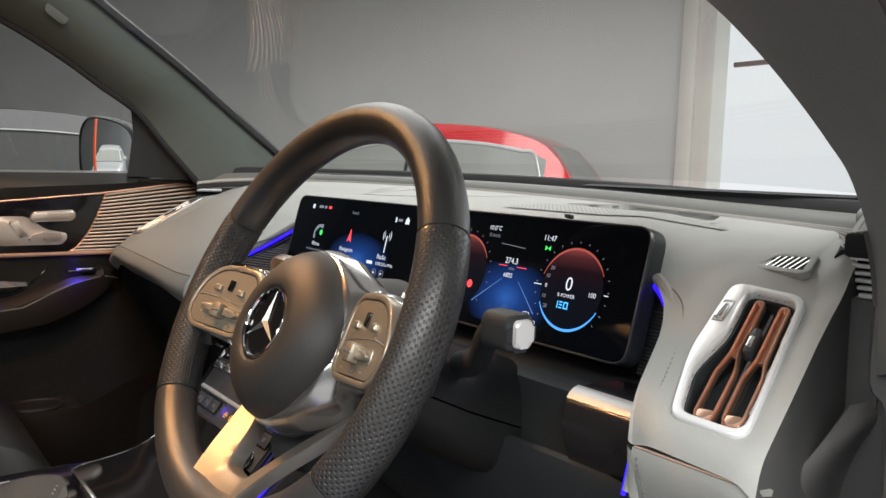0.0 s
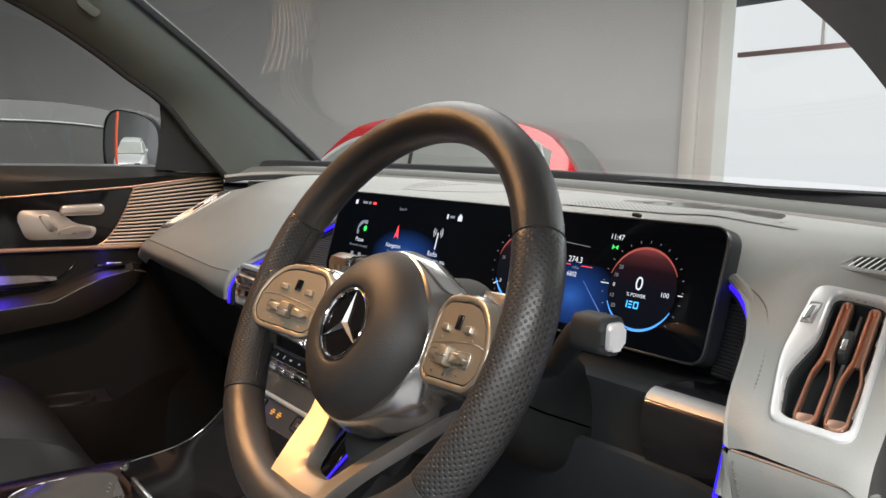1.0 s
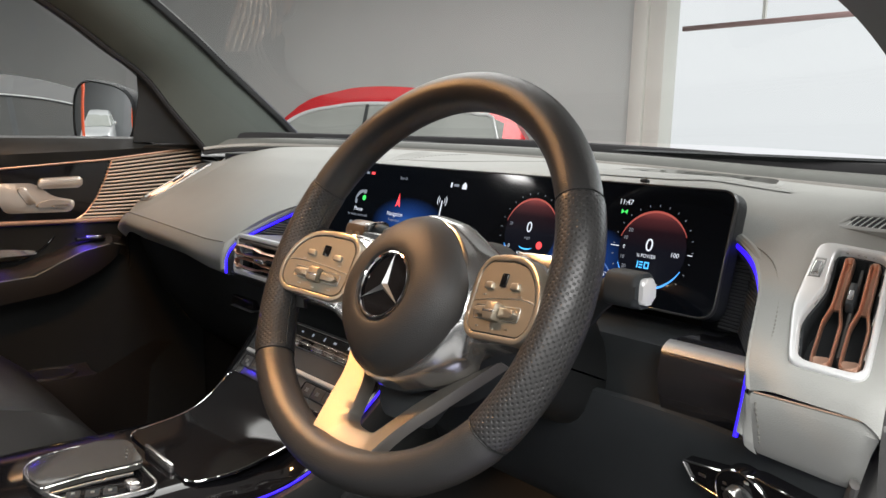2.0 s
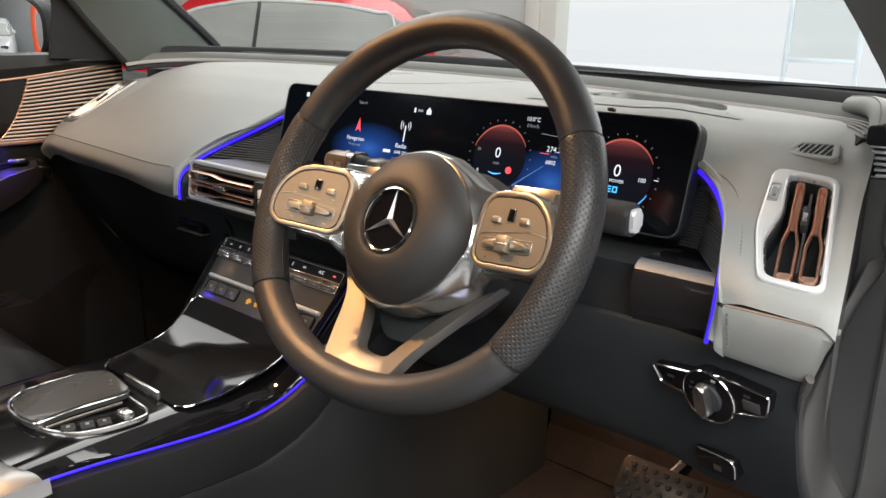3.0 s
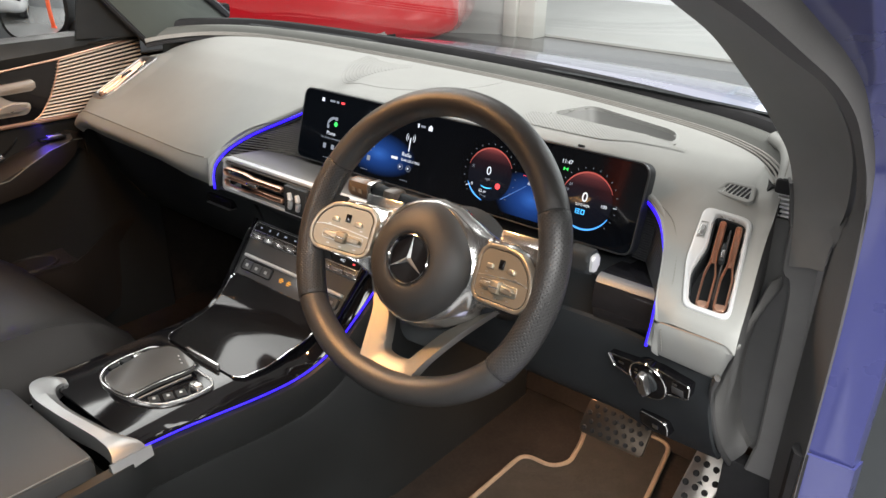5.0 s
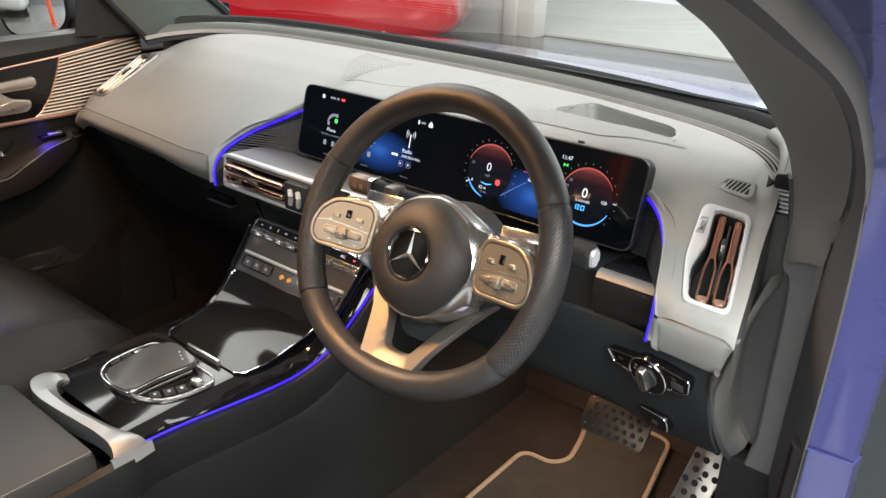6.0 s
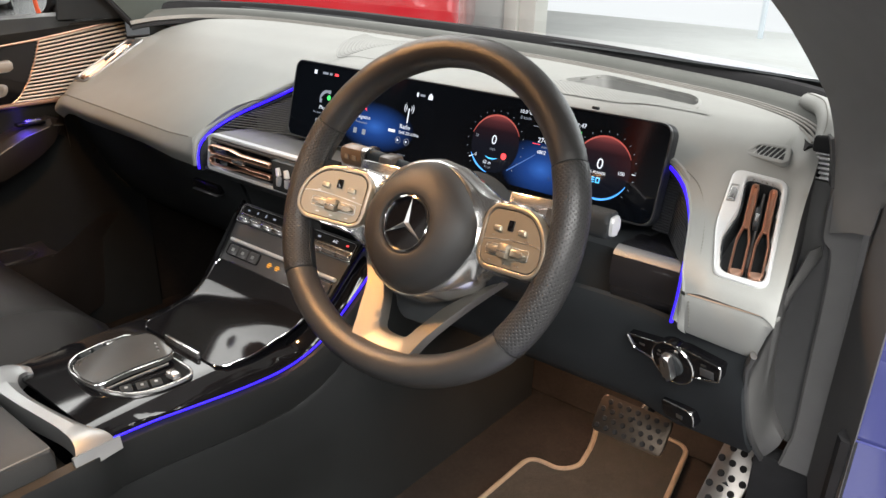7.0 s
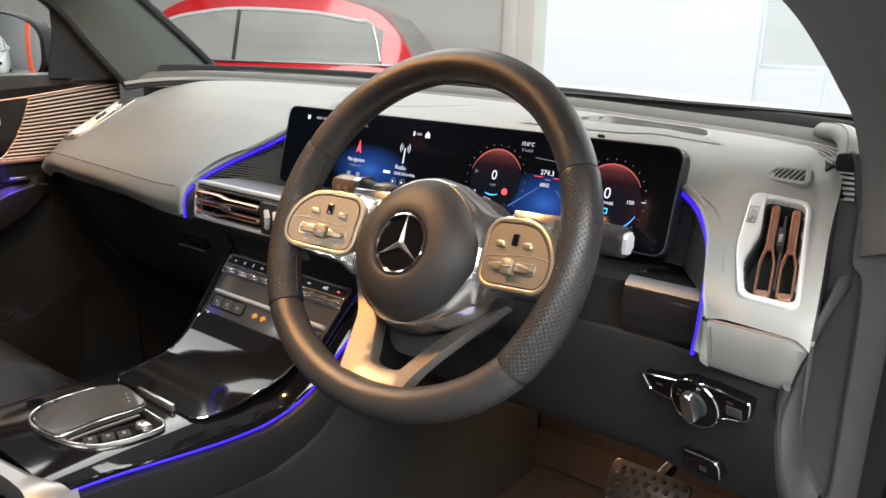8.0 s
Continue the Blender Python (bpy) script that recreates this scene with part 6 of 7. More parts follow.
for k, (kx, ky) in enumerate(((-0.067, -0.028), (-0.069, -0.008), (-0.067, 0.012), (-0.060, 0.030))):
    part("key", box(-0.0055, -0.0075, 0, 0.0055, 0.0075, 0.0045, 0.0012, Matrix.Translation((kx, ky, 0.0006)) @ Matrix.Rotation(radians(-8 * k + 8), 4, "Z")), SILVER if k == 2 else PLASTIC, tp)

# armrest and its silver hoop
ar = thing("armrest", pose(0.0, -0.4, 0.70), "dark leather centre armrest with grey stitching", "armrest")
ARMREST = material("charcoal_armrest_leather", (0.030, 0.030, 0.029), 0.5, vary=0.12, scale=24, bump=0.3, fine=900)
cush = box(-0.112, -0.34, -0.01, 0.132, 0.128, 0.062, 0.02)
part("cushion", cush, ARMREST, ar)
part("lower_box", box(-0.118, -0.35, -0.28, 0.128, 0.15, 0.0, 0.004), BLACK, ar)
part("stitching", tube([(0.124, -0.33 + 0.03 * k, 0.059) for k in range(16)], 0.0009, seg=5), THREAD, ar)
hoop = thing("console_hoop", pose(0, -0.24, 0.735), "satin silver hoop between the armrest and the console", "trim")
inn = [(-0.070, 0.030), (-0.073, 0.022), (-0.064, 0.010), (-0.040, 0.000), (-0.005, -0.002), (0.035, 0.004), (0.080, 0.014), (0.118, 0.028), (0.136, 0.030)]
oth = [(-0.084, 0.030), (-0.100, 0.012), (-0.092, -0.012), (-0.055, -0.024), (-0.005, -0.022), (0.038, -0.016), (0.082, -0.010), (0.116, -0.012), (0.136, -0.022)]
inn, oth = smooth_path([(x, y, 0) for x, y in inn], 5), smooth_path([(x, y, 0) for x, y in oth], 5)
zz = [0.012 + 0.008 * math.sin(math.pi * min(1, k / (len(inn) * 0.75))) - 0.016 * smooth((k / len(inn) - 0.8) / 0.2) for k in range(len(inn))]
part("band", sheet([[p + Vector((0, 0, -0.01)) for p in inn], [p + Vector((0, 0, z - 0.006)) for p, z in zip(inn, zz)], [a.lerp(b, 0.4) + Vector((0, 0, z)) for a, b, z in zip(inn, oth, zz)], [p + Vector((0, 0, z * 0.9)) for p, z in zip(oth, zz)], [p + Vector((0, 0, -0.012)) for p in oth]], thick=0.003), SATIN, hoop)
part("end_plate", sheet([[(0.1365, 0.031, 0.007), (0.1425, 0.030, -0.006)], [(0.1365, -0.024, 0.007), (0.1440, -0.024, -0.011)]], thick=0.004), SATIN, hoop)

# ---- light switch and small buttons on the knee panel ----
lx = Vector((0.106, -0.024, 0.004)).normalized()
lu = Vector((0, -0.28, 0.96))
lu = (lu - lx * lu.dot(lx)).normalized()
ls = thing("light_switch", basis((0.613, 0.1835, 0.856), lx, lu, lx.cross(lu)), "black light switch panel with chrome rim and silver rotary knob", "switch")
o = rounded([(-0.0660, 0.0075), (-0.0575, -0.0098), (-0.030, -0.0135), (0.022, -0.0135), (0.0535, -0.0048), (0.0572, 0.0165), (0.012, 0.0208), (-0.022, 0.0132)], 0.0035, 4)
part("panel", slab(o, -0.02, 0.001, 0.0006), PIANO, ls)
part("chrome_rim", tube([Vector((x, y, 0.001)) for x, y in o], 0.0011, seg=6, closed=True), CHROME, ls)
at = Matrix.Translation((-0.004, -0.006, 0))
kb = part("dial_plate", disc(0.0268, 0.0262, -0.02, 0.0030, 44, at, 0.0012), PIANO, ls, "round gloss black plate")
part("dial_ring", tube([at @ Vector((0.0266 * math.cos(a), 0.0266 * math.sin(a), 0.0022)) for a in [math.tau * k / 44 for k in range(44)]], 0.0011, seg=6, closed=True), CHROME, kb)
part("knob", disc(0.0150, 0.0142, 0.003, 0.0060, 36, at, 0.0015), PLASTIC, kb)
grip = slab(rounded([(-0.0052, -0.0160), (0.0052, -0.0160), (0.0062, 0.0), (0.0052, 0.0160), (-0.0052, 0.0160), (-0.0062, 0.0)], 0.004, 4), 0.0055, 0.0150, 0.0035, at @ Matrix.Rotation(radians(6), 4, "Z"), 3)
part("knob_grip", grip, SILVER_MATT, kb, "silver grip of the knob")
part("grip_line", box(-0.0005, 0.003, 0.0146, 0.0005, 0.012, 0.0154, 0, at @ Matrix.Rotation(radians(6), 4, "Z")), PIANO, kb)
for x, y, w in ((-0.045, 0.001, 0.0035), (0.036, 0.010, 0.003), (-0.019, 0.005, 0.0018), (-0.021, -0.001, 0.0018), (0.004, 0.0145, 0.0022)):
    part("mark", box(x - w, y - 0.0012, 0.0008, x + w, y + 0.0012, 0.0035 if abs(x) < 0.03 else 0.0016), SILVER_MATT, ls)
part("key_face", box(0.0315, -0.0045, 0.0008, 0.0480, 0.0060, 0.0022, 0.0006), KEYFACE, ls)
pb = thing("brake_switch", basis((0.611, 0.2285, 0.766), lx, lu, lx.cross(lu)), "small black parking brake switch with chrome edge", "switch")
part("body", slab(rounded(rect(-0.022, -0.014, 0.022, 0.012), 0.005, 4), -0.012, 0.004, 0.002), PIANO, pb)
part("edge", tube(smooth_path([(-0.018, 0.011, 0.0045), (0.012, 0.011, 0.0045), (0.0210, 0.006, 0.0045), (0.0210, -0.009, 0.0045)], 5), 0.0009, seg=6), SILVER, pb)
part("mark", box(-0.002, -0.008, 0.0036, 0.006, -0.002, 0.0046), SILVER_MATT, pb)

# ---- footwell ----
fm = thing("floor_mat", pose(0.42, 0.35, 0.42), "charcoal velour floor mat with tan piping", "floor mat")
mo = rounded([(-0.12, -0.45), (0.212, -0.45), (0.11, 0.12), (0.080, 0.285), (-0.098, 0.285), (-0.056, 0.183), (-0.041, 0.108), (-0.062, 0.077), (-0.12, 0.075)], 0.028, 6)
part("velour", slab(mo, 0.004, 0.014, 0.003), MAT, fm)
part("piping", tube([Vector((x, y, 0.013)) for x, y in mo], 0.005, seg=8, closed=True), PIPING, fm, "tan piping")
tagged(link_bm("footwell_carpet", sheet([[(0.15, 0.63, 0.422), (0.15, 0.675, 0.47), (0.15, 0.695, 0.72)], [(0.72, 0.63, 0.422), (0.72, 0.675, 0.47), (0.72, 0.695, 0.72)]], thick=0.004), CARPET), "brown carpeted slope of the driver's footwell", "carpet", kind="structure")


# pedal metal whose base colour carries the footwell's shade and warm lamp tint
SHADED_STEEL = material("shaded_warm_steel", (0.060, 0.047, 0.036), 0.45, 0.8, vary=0.15, scale=80)


def pedal(name, m, w, h, label, nx, ny, mat, sr=0.0052):
    t = thing(name, m, label, "pedal", "pedals")
    o = rounded(rect(-w / 2, -h / 2, w / 2, h / 2), 0.01, 4)
    part("plate", slab(o, -0.006, 0.0, 0.002), mat, t, "brushed metal plate")
    for i in range(nx):
        for j in range(ny):
            x, y = (i + 0.5 + (0.25 if j % 2 else -0.25)) / nx * w - w / 2, (j + 0.5) / ny * h - h / 2
            part("stud", disc(sr, sr * 0.8, 0.0, 0.0028, 12, Matrix.Translation((x * 0.92, y * 0.92, 0))), RUBBER, t)
    part("arm", tube([(0, 0.0, -0.006), (0, 0.05, -0.07), (0, 0.12, -0.10)], 0.008, 0.014, 8), PLASTIC, t)
    return t


def facing(p, n, upv):
    n = Vector(n).normalized()
    u = (Vector(upv) - n * Vector(upv).dot(n)).normalized()
    return basis(p, u.cross(n), u, n)


pedal("brake_pedal", facing((0.487, 0.392, 0.604), (0, -0.80, 0.60), (0, 0.2, 1)), 0.114, 0.058, "metal brake pedal toned like shaded, warm lit steel, with black rubber studs", 7, 4, SHADED_STEEL, 0.0042)
pedal("accelerator_pedal", facing((0.638, 0.375, 0.575), (-0.05, -0.82, 0.57), (0.10, 0.3, 1)), 0.052, 0.190, "tall steel accelerator pedal with black rubber studs", 3, 9, ALU)

# ---- seats ----


def cushion(x0, x1, y0, y1, z0, z1, crown, n=16):
    rows = []
    for i in range(n + 1):
        u = i / n
        x = x0 + (x1 - x0) * u
        r = []
        for j in range(n + 1):
            v = j / n
            y = y0 + (y1 - y0) * v
            e = (1 - (2 * u - 1) ** 6) * (1 - abs(2 * v - 1) ** 4)
            bol = 0.5 * (1 + math.cos(math.pi * min(1, abs(u - 0.09) / 0.14))) + 0.5 * (1 + math.cos(math.pi * min(1, abs(u - 0.91) / 0.14)))
            r.append((x, y, z0 + (z1 - z0) * e ** 0.5 + crown * bol * e))
        rows.append(r)
    return rows


def seat(m, label):
    t = thing("car_seat", m, label, "seat", "front seats")
    rows = cushion(-0.25, 0.25, -0.56, 0.0, 0.0, 0.14, 0.035)
    part("cushion", sheet(rows, thick=0.03), SEAT, t)
    part("base", box(-0.23, -0.52, -0.16, 0.23, -0.06, 0.02, 0.02), PLASTIC, t)
    back = [[Vector((x, -(z) - 0.0, y)) for x, y, z in r] for r in cushion(-0.25, 0.25, 0.0, 0.68, 0.0, 0.13, 0.05)]
    bm = sheet(back, thick=0.03)
    bmesh.ops.transform(bm, matrix=Matrix.Translation((0, -0.42, 0.10)) @ Matrix.Rotation(radians(14), 4, "X"), verts=bm.verts)
    part("backrest", bm, SEAT, t)
    part("headrest", box(-0.13, -0.70, 0.80, 0.13, -0.60, 1.0, 0.04), SEAT, t)
    part("seam", tube([(0.0 + 0.17 * s, -0.48 + 0.36 * k / 10, 0.1395) for s in (1,) for k in range(11)], 0.0012, seg=5), BLACK, t)
    part("seam", tube([(-0.17, -0.48 + 0.36 * k / 10, 0.1395) for k in range(11)], 0.0012, seg=5), BLACK, t)
    return t


seat(pose(-0.40, -0.03, 0.585), "dark brown leather passenger seat")
seat(pose(0.38, -0.34, 0.585), "dark brown leather driver's seat")

# ---- windscreen, pillars and roof ----


def screen_at(p, k):
    return Vector((p.x * (1 - 0.22 * k), p.y - 0.64 * k - 0.04 * math.sin(math.pi * k), p.z + 0.41 * k + 0.015 * math.sin(math.pi * k)))


rows = [[screen_at(Vector((-0.78, 0.46, 1.10)).lerp(Vector((0.78, 0.46, 1.10)), u) + Vector((0, 0.125 * (1 - (2 * u - 1) ** 4), 0.028 * (1 - (2 * u - 1) ** 4))), k / 10) for u in [i / 30 for i in range(31)]] for k in range(11)]
ws = tagged(link_bm("window_1", sheet(rows), WINDOW), "clear curved windscreen glass", "windscreen", kind="structure")
ws.visible_shadow = False

PL = thing("passenger_pillar", pose(-0.70, 0.3, 1.09), "grey green trimmed windscreen pillar on the passenger side", "pillar")


def shift(bm, o, m=None):
    bmesh.ops.translate(bm, vec=[-c for c in o], verts=bm.verts)
    return bm


O1 = (-0.70, 0.3, 1.09)
scr = smooth_path([(-0.752, 0.60, 1.105), (-0.72, 0.514, 1.162), (-0.68, 0.393, 1.238), (-0.64, 0.285, 1.306), (-0.60, 0.150, 1.385), (-0.56, 0.02, 1.46), (-0.53, -0.08, 1.51)], 6)
sid = smooth_path([(-0.690, 0.345, 1.085), (-0.686, 0.270, 1.165), (-0.680, 0.212, 1.230), (-0.668, 0.140, 1.275), (-0.655, 0.075, 1.316), (-0.635, -0.02, 1.365), (-0.60, -0.16, 1.42)], 6)
c1 = [a.lerp(b, 0.35) + Vector((0.022, -0.012, 0.0)) for a, b in zip(scr, sid)]
c2 = [a.lerp(b, 0.75) + Vector((0.020, -0.008, 0.0)) for a, b in zip(scr, sid)]
c3 = [b + Vector((0.006, 0, 0)) for b in sid]
rows = [[p + Vector((-0.03, 0.01, 0.012)) for p in scr], scr, c1, c2, c3, sid, [p + Vector((-0.05, 0.0, 0.0)) for p in sid]]
part("trim", shift(sheet(rows, thick=0.004), O1), PILLAR, PL, "grained grey green trim")
part("screen_seal", shift(tube([p + Vector((0.004, 0.002, 0.006)) for p in scr], 0.0055, 0.008, 8), O1), RUBBER, PL, "black windscreen seal")
part("seal_edge", shift(tube([p + Vector((0.0, 0.010, 0.012)) for p in scr], 0.0016, seg=6), O1), SILVER_MATT, PL)
part("window_seal", shift(tube([p + Vector((0.002, -0.004, -0.004)) for p in sid], 0.006, seg=8), O1), RUBBER, PL)
bm = slab(rounded([(-0.022, -0.009), (0.022, -0.012), (0.022, 0.010), (-0.020, 0.012)], 0.009), 0, 0.002, 0.0008)
u = (c1[29] - c1[25]).normalized()
n = Vector((1, -0.35, 0.12)).normalized()
n = (n - u * n.dot(u)).normalized()
bmesh.ops.transform(bm, matrix=basis(c1[27].lerp(c2[27], 0.35) + n * 0.001, u, n.cross(u), n), verts=bm.verts)
part("airbag_plug", shift(bm, O1), PILLAR, PL, "small oval cover")

# roof lining, sun visor end and the rear of the cabin
tagged(link_bm("roof_lining", sheet([[(-0.62, -0.06 - 0.1 * k, 1.50 + 0.02 * math.sin(0.31 * k)) for k in range(11)], [(-0.3, -0.09 - 0.1 * k, 1.56 + 0.02 * math.sin(0.31 * k)) for k in range(11)], [(0.3, -0.09 - 0.1 * k, 1.56 + 0.02 * math.sin(0.31 * k)) for k in range(11)], [(0.60, -0.06 - 0.1 * k, 1.50 + 0.02 * math.sin(0.31 * k)) for k in range(11)]], thick=0.01), HEAD), "grey cloth roof lining", "ceiling", kind="structure")
tagged(link_bm("cabin_rear", box(-0.74, -1.36, 0.40, 0.70, -1.30, 1.02), BLACK), "dark rear of the cabin", "wall", kind="structure")
rp = thing("roof_panel", pose(0, -0.6, 1.52), "dark blue painted roof of the car", "car roof")
part("skin", shift(sheet([[(x, -0.10 - 0.1 * k, z + 0.02 * math.sin(0.31 * k)) for k in range(11)] for x, z in ((-0.64, 1.52), (-0.5, 1.565), (-0.3, 1.595), (0.0, 1.603), (0.3, 1.595), (0.5, 1.565), (0.62, 1.52))], thick=0.006), (0, -0.6, 1.52)), BLUE, rp)
rm = thing("rear_view_mirror", pose(0.0, 0.06, 1.44), "black rear-view mirror on the windscreen", "mirror")
part("housing", box(-0.12, -0.02, -0.035, 0.12, 0.02, 0.035, 0.015), PLASTIC, rm)
part("glass", box(-0.112, -0.0225, -0.028, 0.112, -0.0205, 0.028), MIRROR, rm)
part("foot", tube([(0, 0.02, 0.0), (0, 0.05, 0.02), (0, 0.075, 0.028)], 0.012, seg=8), PLASTIC, rm)

# ---- passenger door ----
OD = (-0.74, 0.0, 0.45)
door = thing("passenger_door", pose(*OD), "closed passenger door with ribbed metal trim and black leather", "car door")


def on_door(name, bm, mat, parent=None, label=""):
    return part(name, shift(bm, OD) if parent is None or parent in door_parts else bm, mat, parent or door, label)


door_parts = []
YD = [-0.9 + 0.05 * i for i in range(26)]
top_z = lambda y: 1.104 + 0.012 * smooth((y + 0.6) / 0.9) - 0.008
lip = lambda y: lerp([(-0.9, 1.012), (-0.08, 1.040), (0.156, 1.063), (0.36, 1.092)], y)
rows = [[(-0.80, y, top_z(y) - 0.004), (-0.755, y, top_z(y)), (-0.735, y, top_z(y) - 0.004), (-0.722, y, top_z(y) - 0.018), (-0.716, y, (top_z(y) + lip(y)) / 2 - 0.004), (-0.722, y, lip(y) + 0.003), (-0.732, y, lip(y) - 0.002)] for y in YD]
on_door("upper_rail", sheet(rows, thick=0.004), BLACK, None, "black leather upper rail")
rows = [[(-0.735, y, lip(y)), (-0.738, y, 0.99), (-0.735, y, 0.94)] for y in YD]
on_door("backing", sheet(rows, thick=0.004), PLASTIC)
# horizontal metal ribs in front, and the dark inlay behind
edge = lambda z: lerp([(0.935, 0.070), (0.955, 0.105), (0.985, 0.128), (1.02, 0.145), (1.06, 0.160)], z)
for k in range(17):
    f = (k + 0.5) / 17
    pts = []
    for j in range(9):
        s = j / 8
        y0 = edge(0.945 + f * 0.113)
        y = y0 + (0.345 - y0) * s
        zb, zt = 0.945, lip(y) - 0.001
        pts.append((-0.7285, y, zb + (zt - zb) * f))
    on_door("rib", tube(pts, 0.0040, 0.0022, 8), CHAMPAGNE, None, "thin metal rib")
rows = []
for k in range(9):
    z = 0.946 + (lip(0.1) - 0.95) * k / 8
    rows.append([(-0.7300, -0.9 + (edge(z) - 0.002 + 0.9) * j / 12, z + (lip(-0.9 + (edge(z) + 0.9) * j / 12) - lip(0.1)) * k / 8) for j in range(13)])
on_door("inlay", sheet(rows, thick=0.004), PIANO, None, "dark gloss inlay")
zl = [0.944 + (lip(edge(1.05)) - 0.946) * k / 12 for k in range(13)]
on_door("inlay_edge", tube([(-0.7255, edge(z), z) for z in zl], 0.0012, seg=6), COPPER)
on_door("lip_strip", tube([(-0.7250, y, lip(y)) for y in YD], 0.0018, 0.0024, 6), COPPER, None, "copper lip strip")
on_door("lower_strip", tube([(-0.7235, y, 0.9425) for y in YD[:23]], 0.0026, 0.0045, 8), COPPER, None, "copper lower strip")
on_door("light_strip", tube([(-0.7298, y, 0.9398) for y in YD[:22]], 0.0010, seg=6), LED, None, "hidden blue light strip")
DOORMETAL = material("pale_champagne_switch_metal", (0.56, 0.51, 0.46), 0.30, 0.8, vary=0.03, scale=60)
# seat adjusting switch
sw = on_door("seat_switch", slab(rounded([(0.0, 0.0), (0.118, 0.0), (0.126, 0.022), (0.085, 0.030), (0.052, 0.056), (-0.010, 0.056), (-0.016, 0.04)], 0.012, 4), 0, 0.004, 0.0012, basis((-0.7285, -0.036, 0.961), Vector((0, 1, 0)), Vector((0, 0, 1)), Vector((1, 0, 0)))), DOORMETAL, None, "silver seat switch plate")
sx = shift(slab(rounded([(0.02, 0.046), (0.036, 0.050), (0.056, 0.018), (0.040, 0.014)], 0.006, 4), 0.004, 0.011, 0.003, basis((-0.7285, -0.036, 0.961), Vector((0, 1, 0)), Vector((0, 0, 1)), Vector((1, 0, 0)))), OD)
part("backrest_key", sx, DOORMETAL, sw)
sx = shift(slab(rounded([(0.052, 0.010), (0.110, 0.010), (0.116, 0.022), (0.085, 0.026), (0.060, 0.020)], 0.005, 4), 0.004, 0.011, 0.003, basis((-0.7285, -0.036, 0.961), Vector((0, 1, 0)), Vector((0, 0, 1)), Vector((1, 0, 0)))), OD)
part("cushion_key", sx, DOORMETAL, sw)
on_door("headrest_key", slab(rounded([(0.0, 0.002), (0.078, 0.004), (0.084, 0.016), (0.078, 0.026), (0.004, 0.022)], 0.008, 4), 0, 0.009, 0.003, basis((-0.7285, 0.020, 1.004), Vector((0, 1, 0)), Vector((0, 0, 1)), Vector((1, 0, 0)))), DOORMETAL, None, "silver key")
# middle panel, armrest with pull, pocket
rows = [[(-0.732, y, 0.938), (-0.742, y, 0.90), (-0.745, y, 0.80), (-0.742, y, 0.70), (-0.730, y, 0.60), (-0.725, y, 0.42)] for y in YD]
on_door("lower_panel", sheet(rows, thick=0.004), BLACK, None, "black lower door panel")
rows = []
for y in [-0.9, -0.5, -0.2, -0.08, -0.02, 0.04, 0.08, 0.12, 0.15, 0.175, 0.19]:
    zt = lerp([(-0.9, 0.835), (-0.08, 0.858), (0.0, 0.864), (0.05, 0.888), (0.09, 0.903), (0.15, 0.914), (0.19, 0.900)], y)
    zb = lerp([(-0.9, 0.76), (-0.08, 0.790), (0.05, 0.806), (0.12, 0.836), (0.17, 0.868), (0.19, 0.892)], y)
    w = lerp([(-0.9, 0.075), (-0.1, 0.070), (0.06, 0.060), (0.15, 0.040), (0.19, 0.006)], y)
    rows.append([(-0.742, y, zt - 0.004), (-0.742 + w * 0.3, y, zt), (-0.742 + w * 0.8, y, zt - 0.003), (-0.742 + w, y, zt - 0.014), (-0.742 + w, y, (zt + zb) / 2), (-0.742 + w * 0.85, y, zb + 0.006), (-0.742 + w * 0.4, y, zb), (-0.742, y, zb + 0.004)])
on_door("armrest", sheet(rows, thick=0.004), SEAT, None, "black stitched leather armrest")
on_door("armrest_piping", tube([(-0.742 + lerp([(-0.9, 0.075), (-0.1, 0.070), (0.06, 0.060), (0.15, 0.040), (0.185, 0.010)], y) * 1.0, y, lerp([(-0.9, 0.835), (-0.08, 0.858), (0.0, 0.864), (0.05, 0.888), (0.09, 0.903), (0.15, 0.914), (0.185, 0.903)], y) - 0.016) for y in [-0.9 + 0.0155 * i for i in range(71)]], 0.0012, seg=5), THREAD)
o = rounded([(-0.30, 0.930), (0.030, 0.926), (0.058, 0.918), (0.030, 0.888), (-0.005, 0.870), (-0.10, 0.864), (-0.30, 0.855)], 0.02, 4)
o = o[::-1] if sum(o[i][0] * o[(i + 1) % len(o)][1] - o[(i + 1) % len(o)][0] * o[i][1] for i in range(len(o))) < 0 else o
on_door("handle_recess", frame_slab(o, inset(o, 0.003), -0.002, 0.006, basis((-0.7395, 0, 0), Vector((0, 1, 0)), Vector((0, 0, 1)), Vector((1, 0, 0)))), PIANO, None, "dark rim of the pull recess")
on_door("door_pull", sheet([[(-0.722, -0.30, 0.872), (-0.722, -0.12, 0.880), (-0.724, -0.03, 0.884), (-0.730, 0.012, 0.8825)], [(-0.708, -0.30, 0.876), (-0.706, -0.12, 0.884), (-0.712, -0.03, 0.886), (-0.728, 0.012, 0.8845)], [(-0.716, -0.30, 0.892), (-0.716, -0.12, 0.897), (-0.720, -0.03, 0.892), (-0.731, 0.012, 0.886)]], thick=0.004), SILVER, None, "satin silver door pull")
lk = on_door("lock_switch", box(-0.712, 0.080, 0.9055, -0.694, 0.134, 0.9125, 0.002), PIANO, None, "lock switch")
lk2 = shift(box(-0.710, 0.098, 0.911, -0.697, 0.128, 0.9155, 0.0015), OD)
part("key", lk2, SILVER, lk)
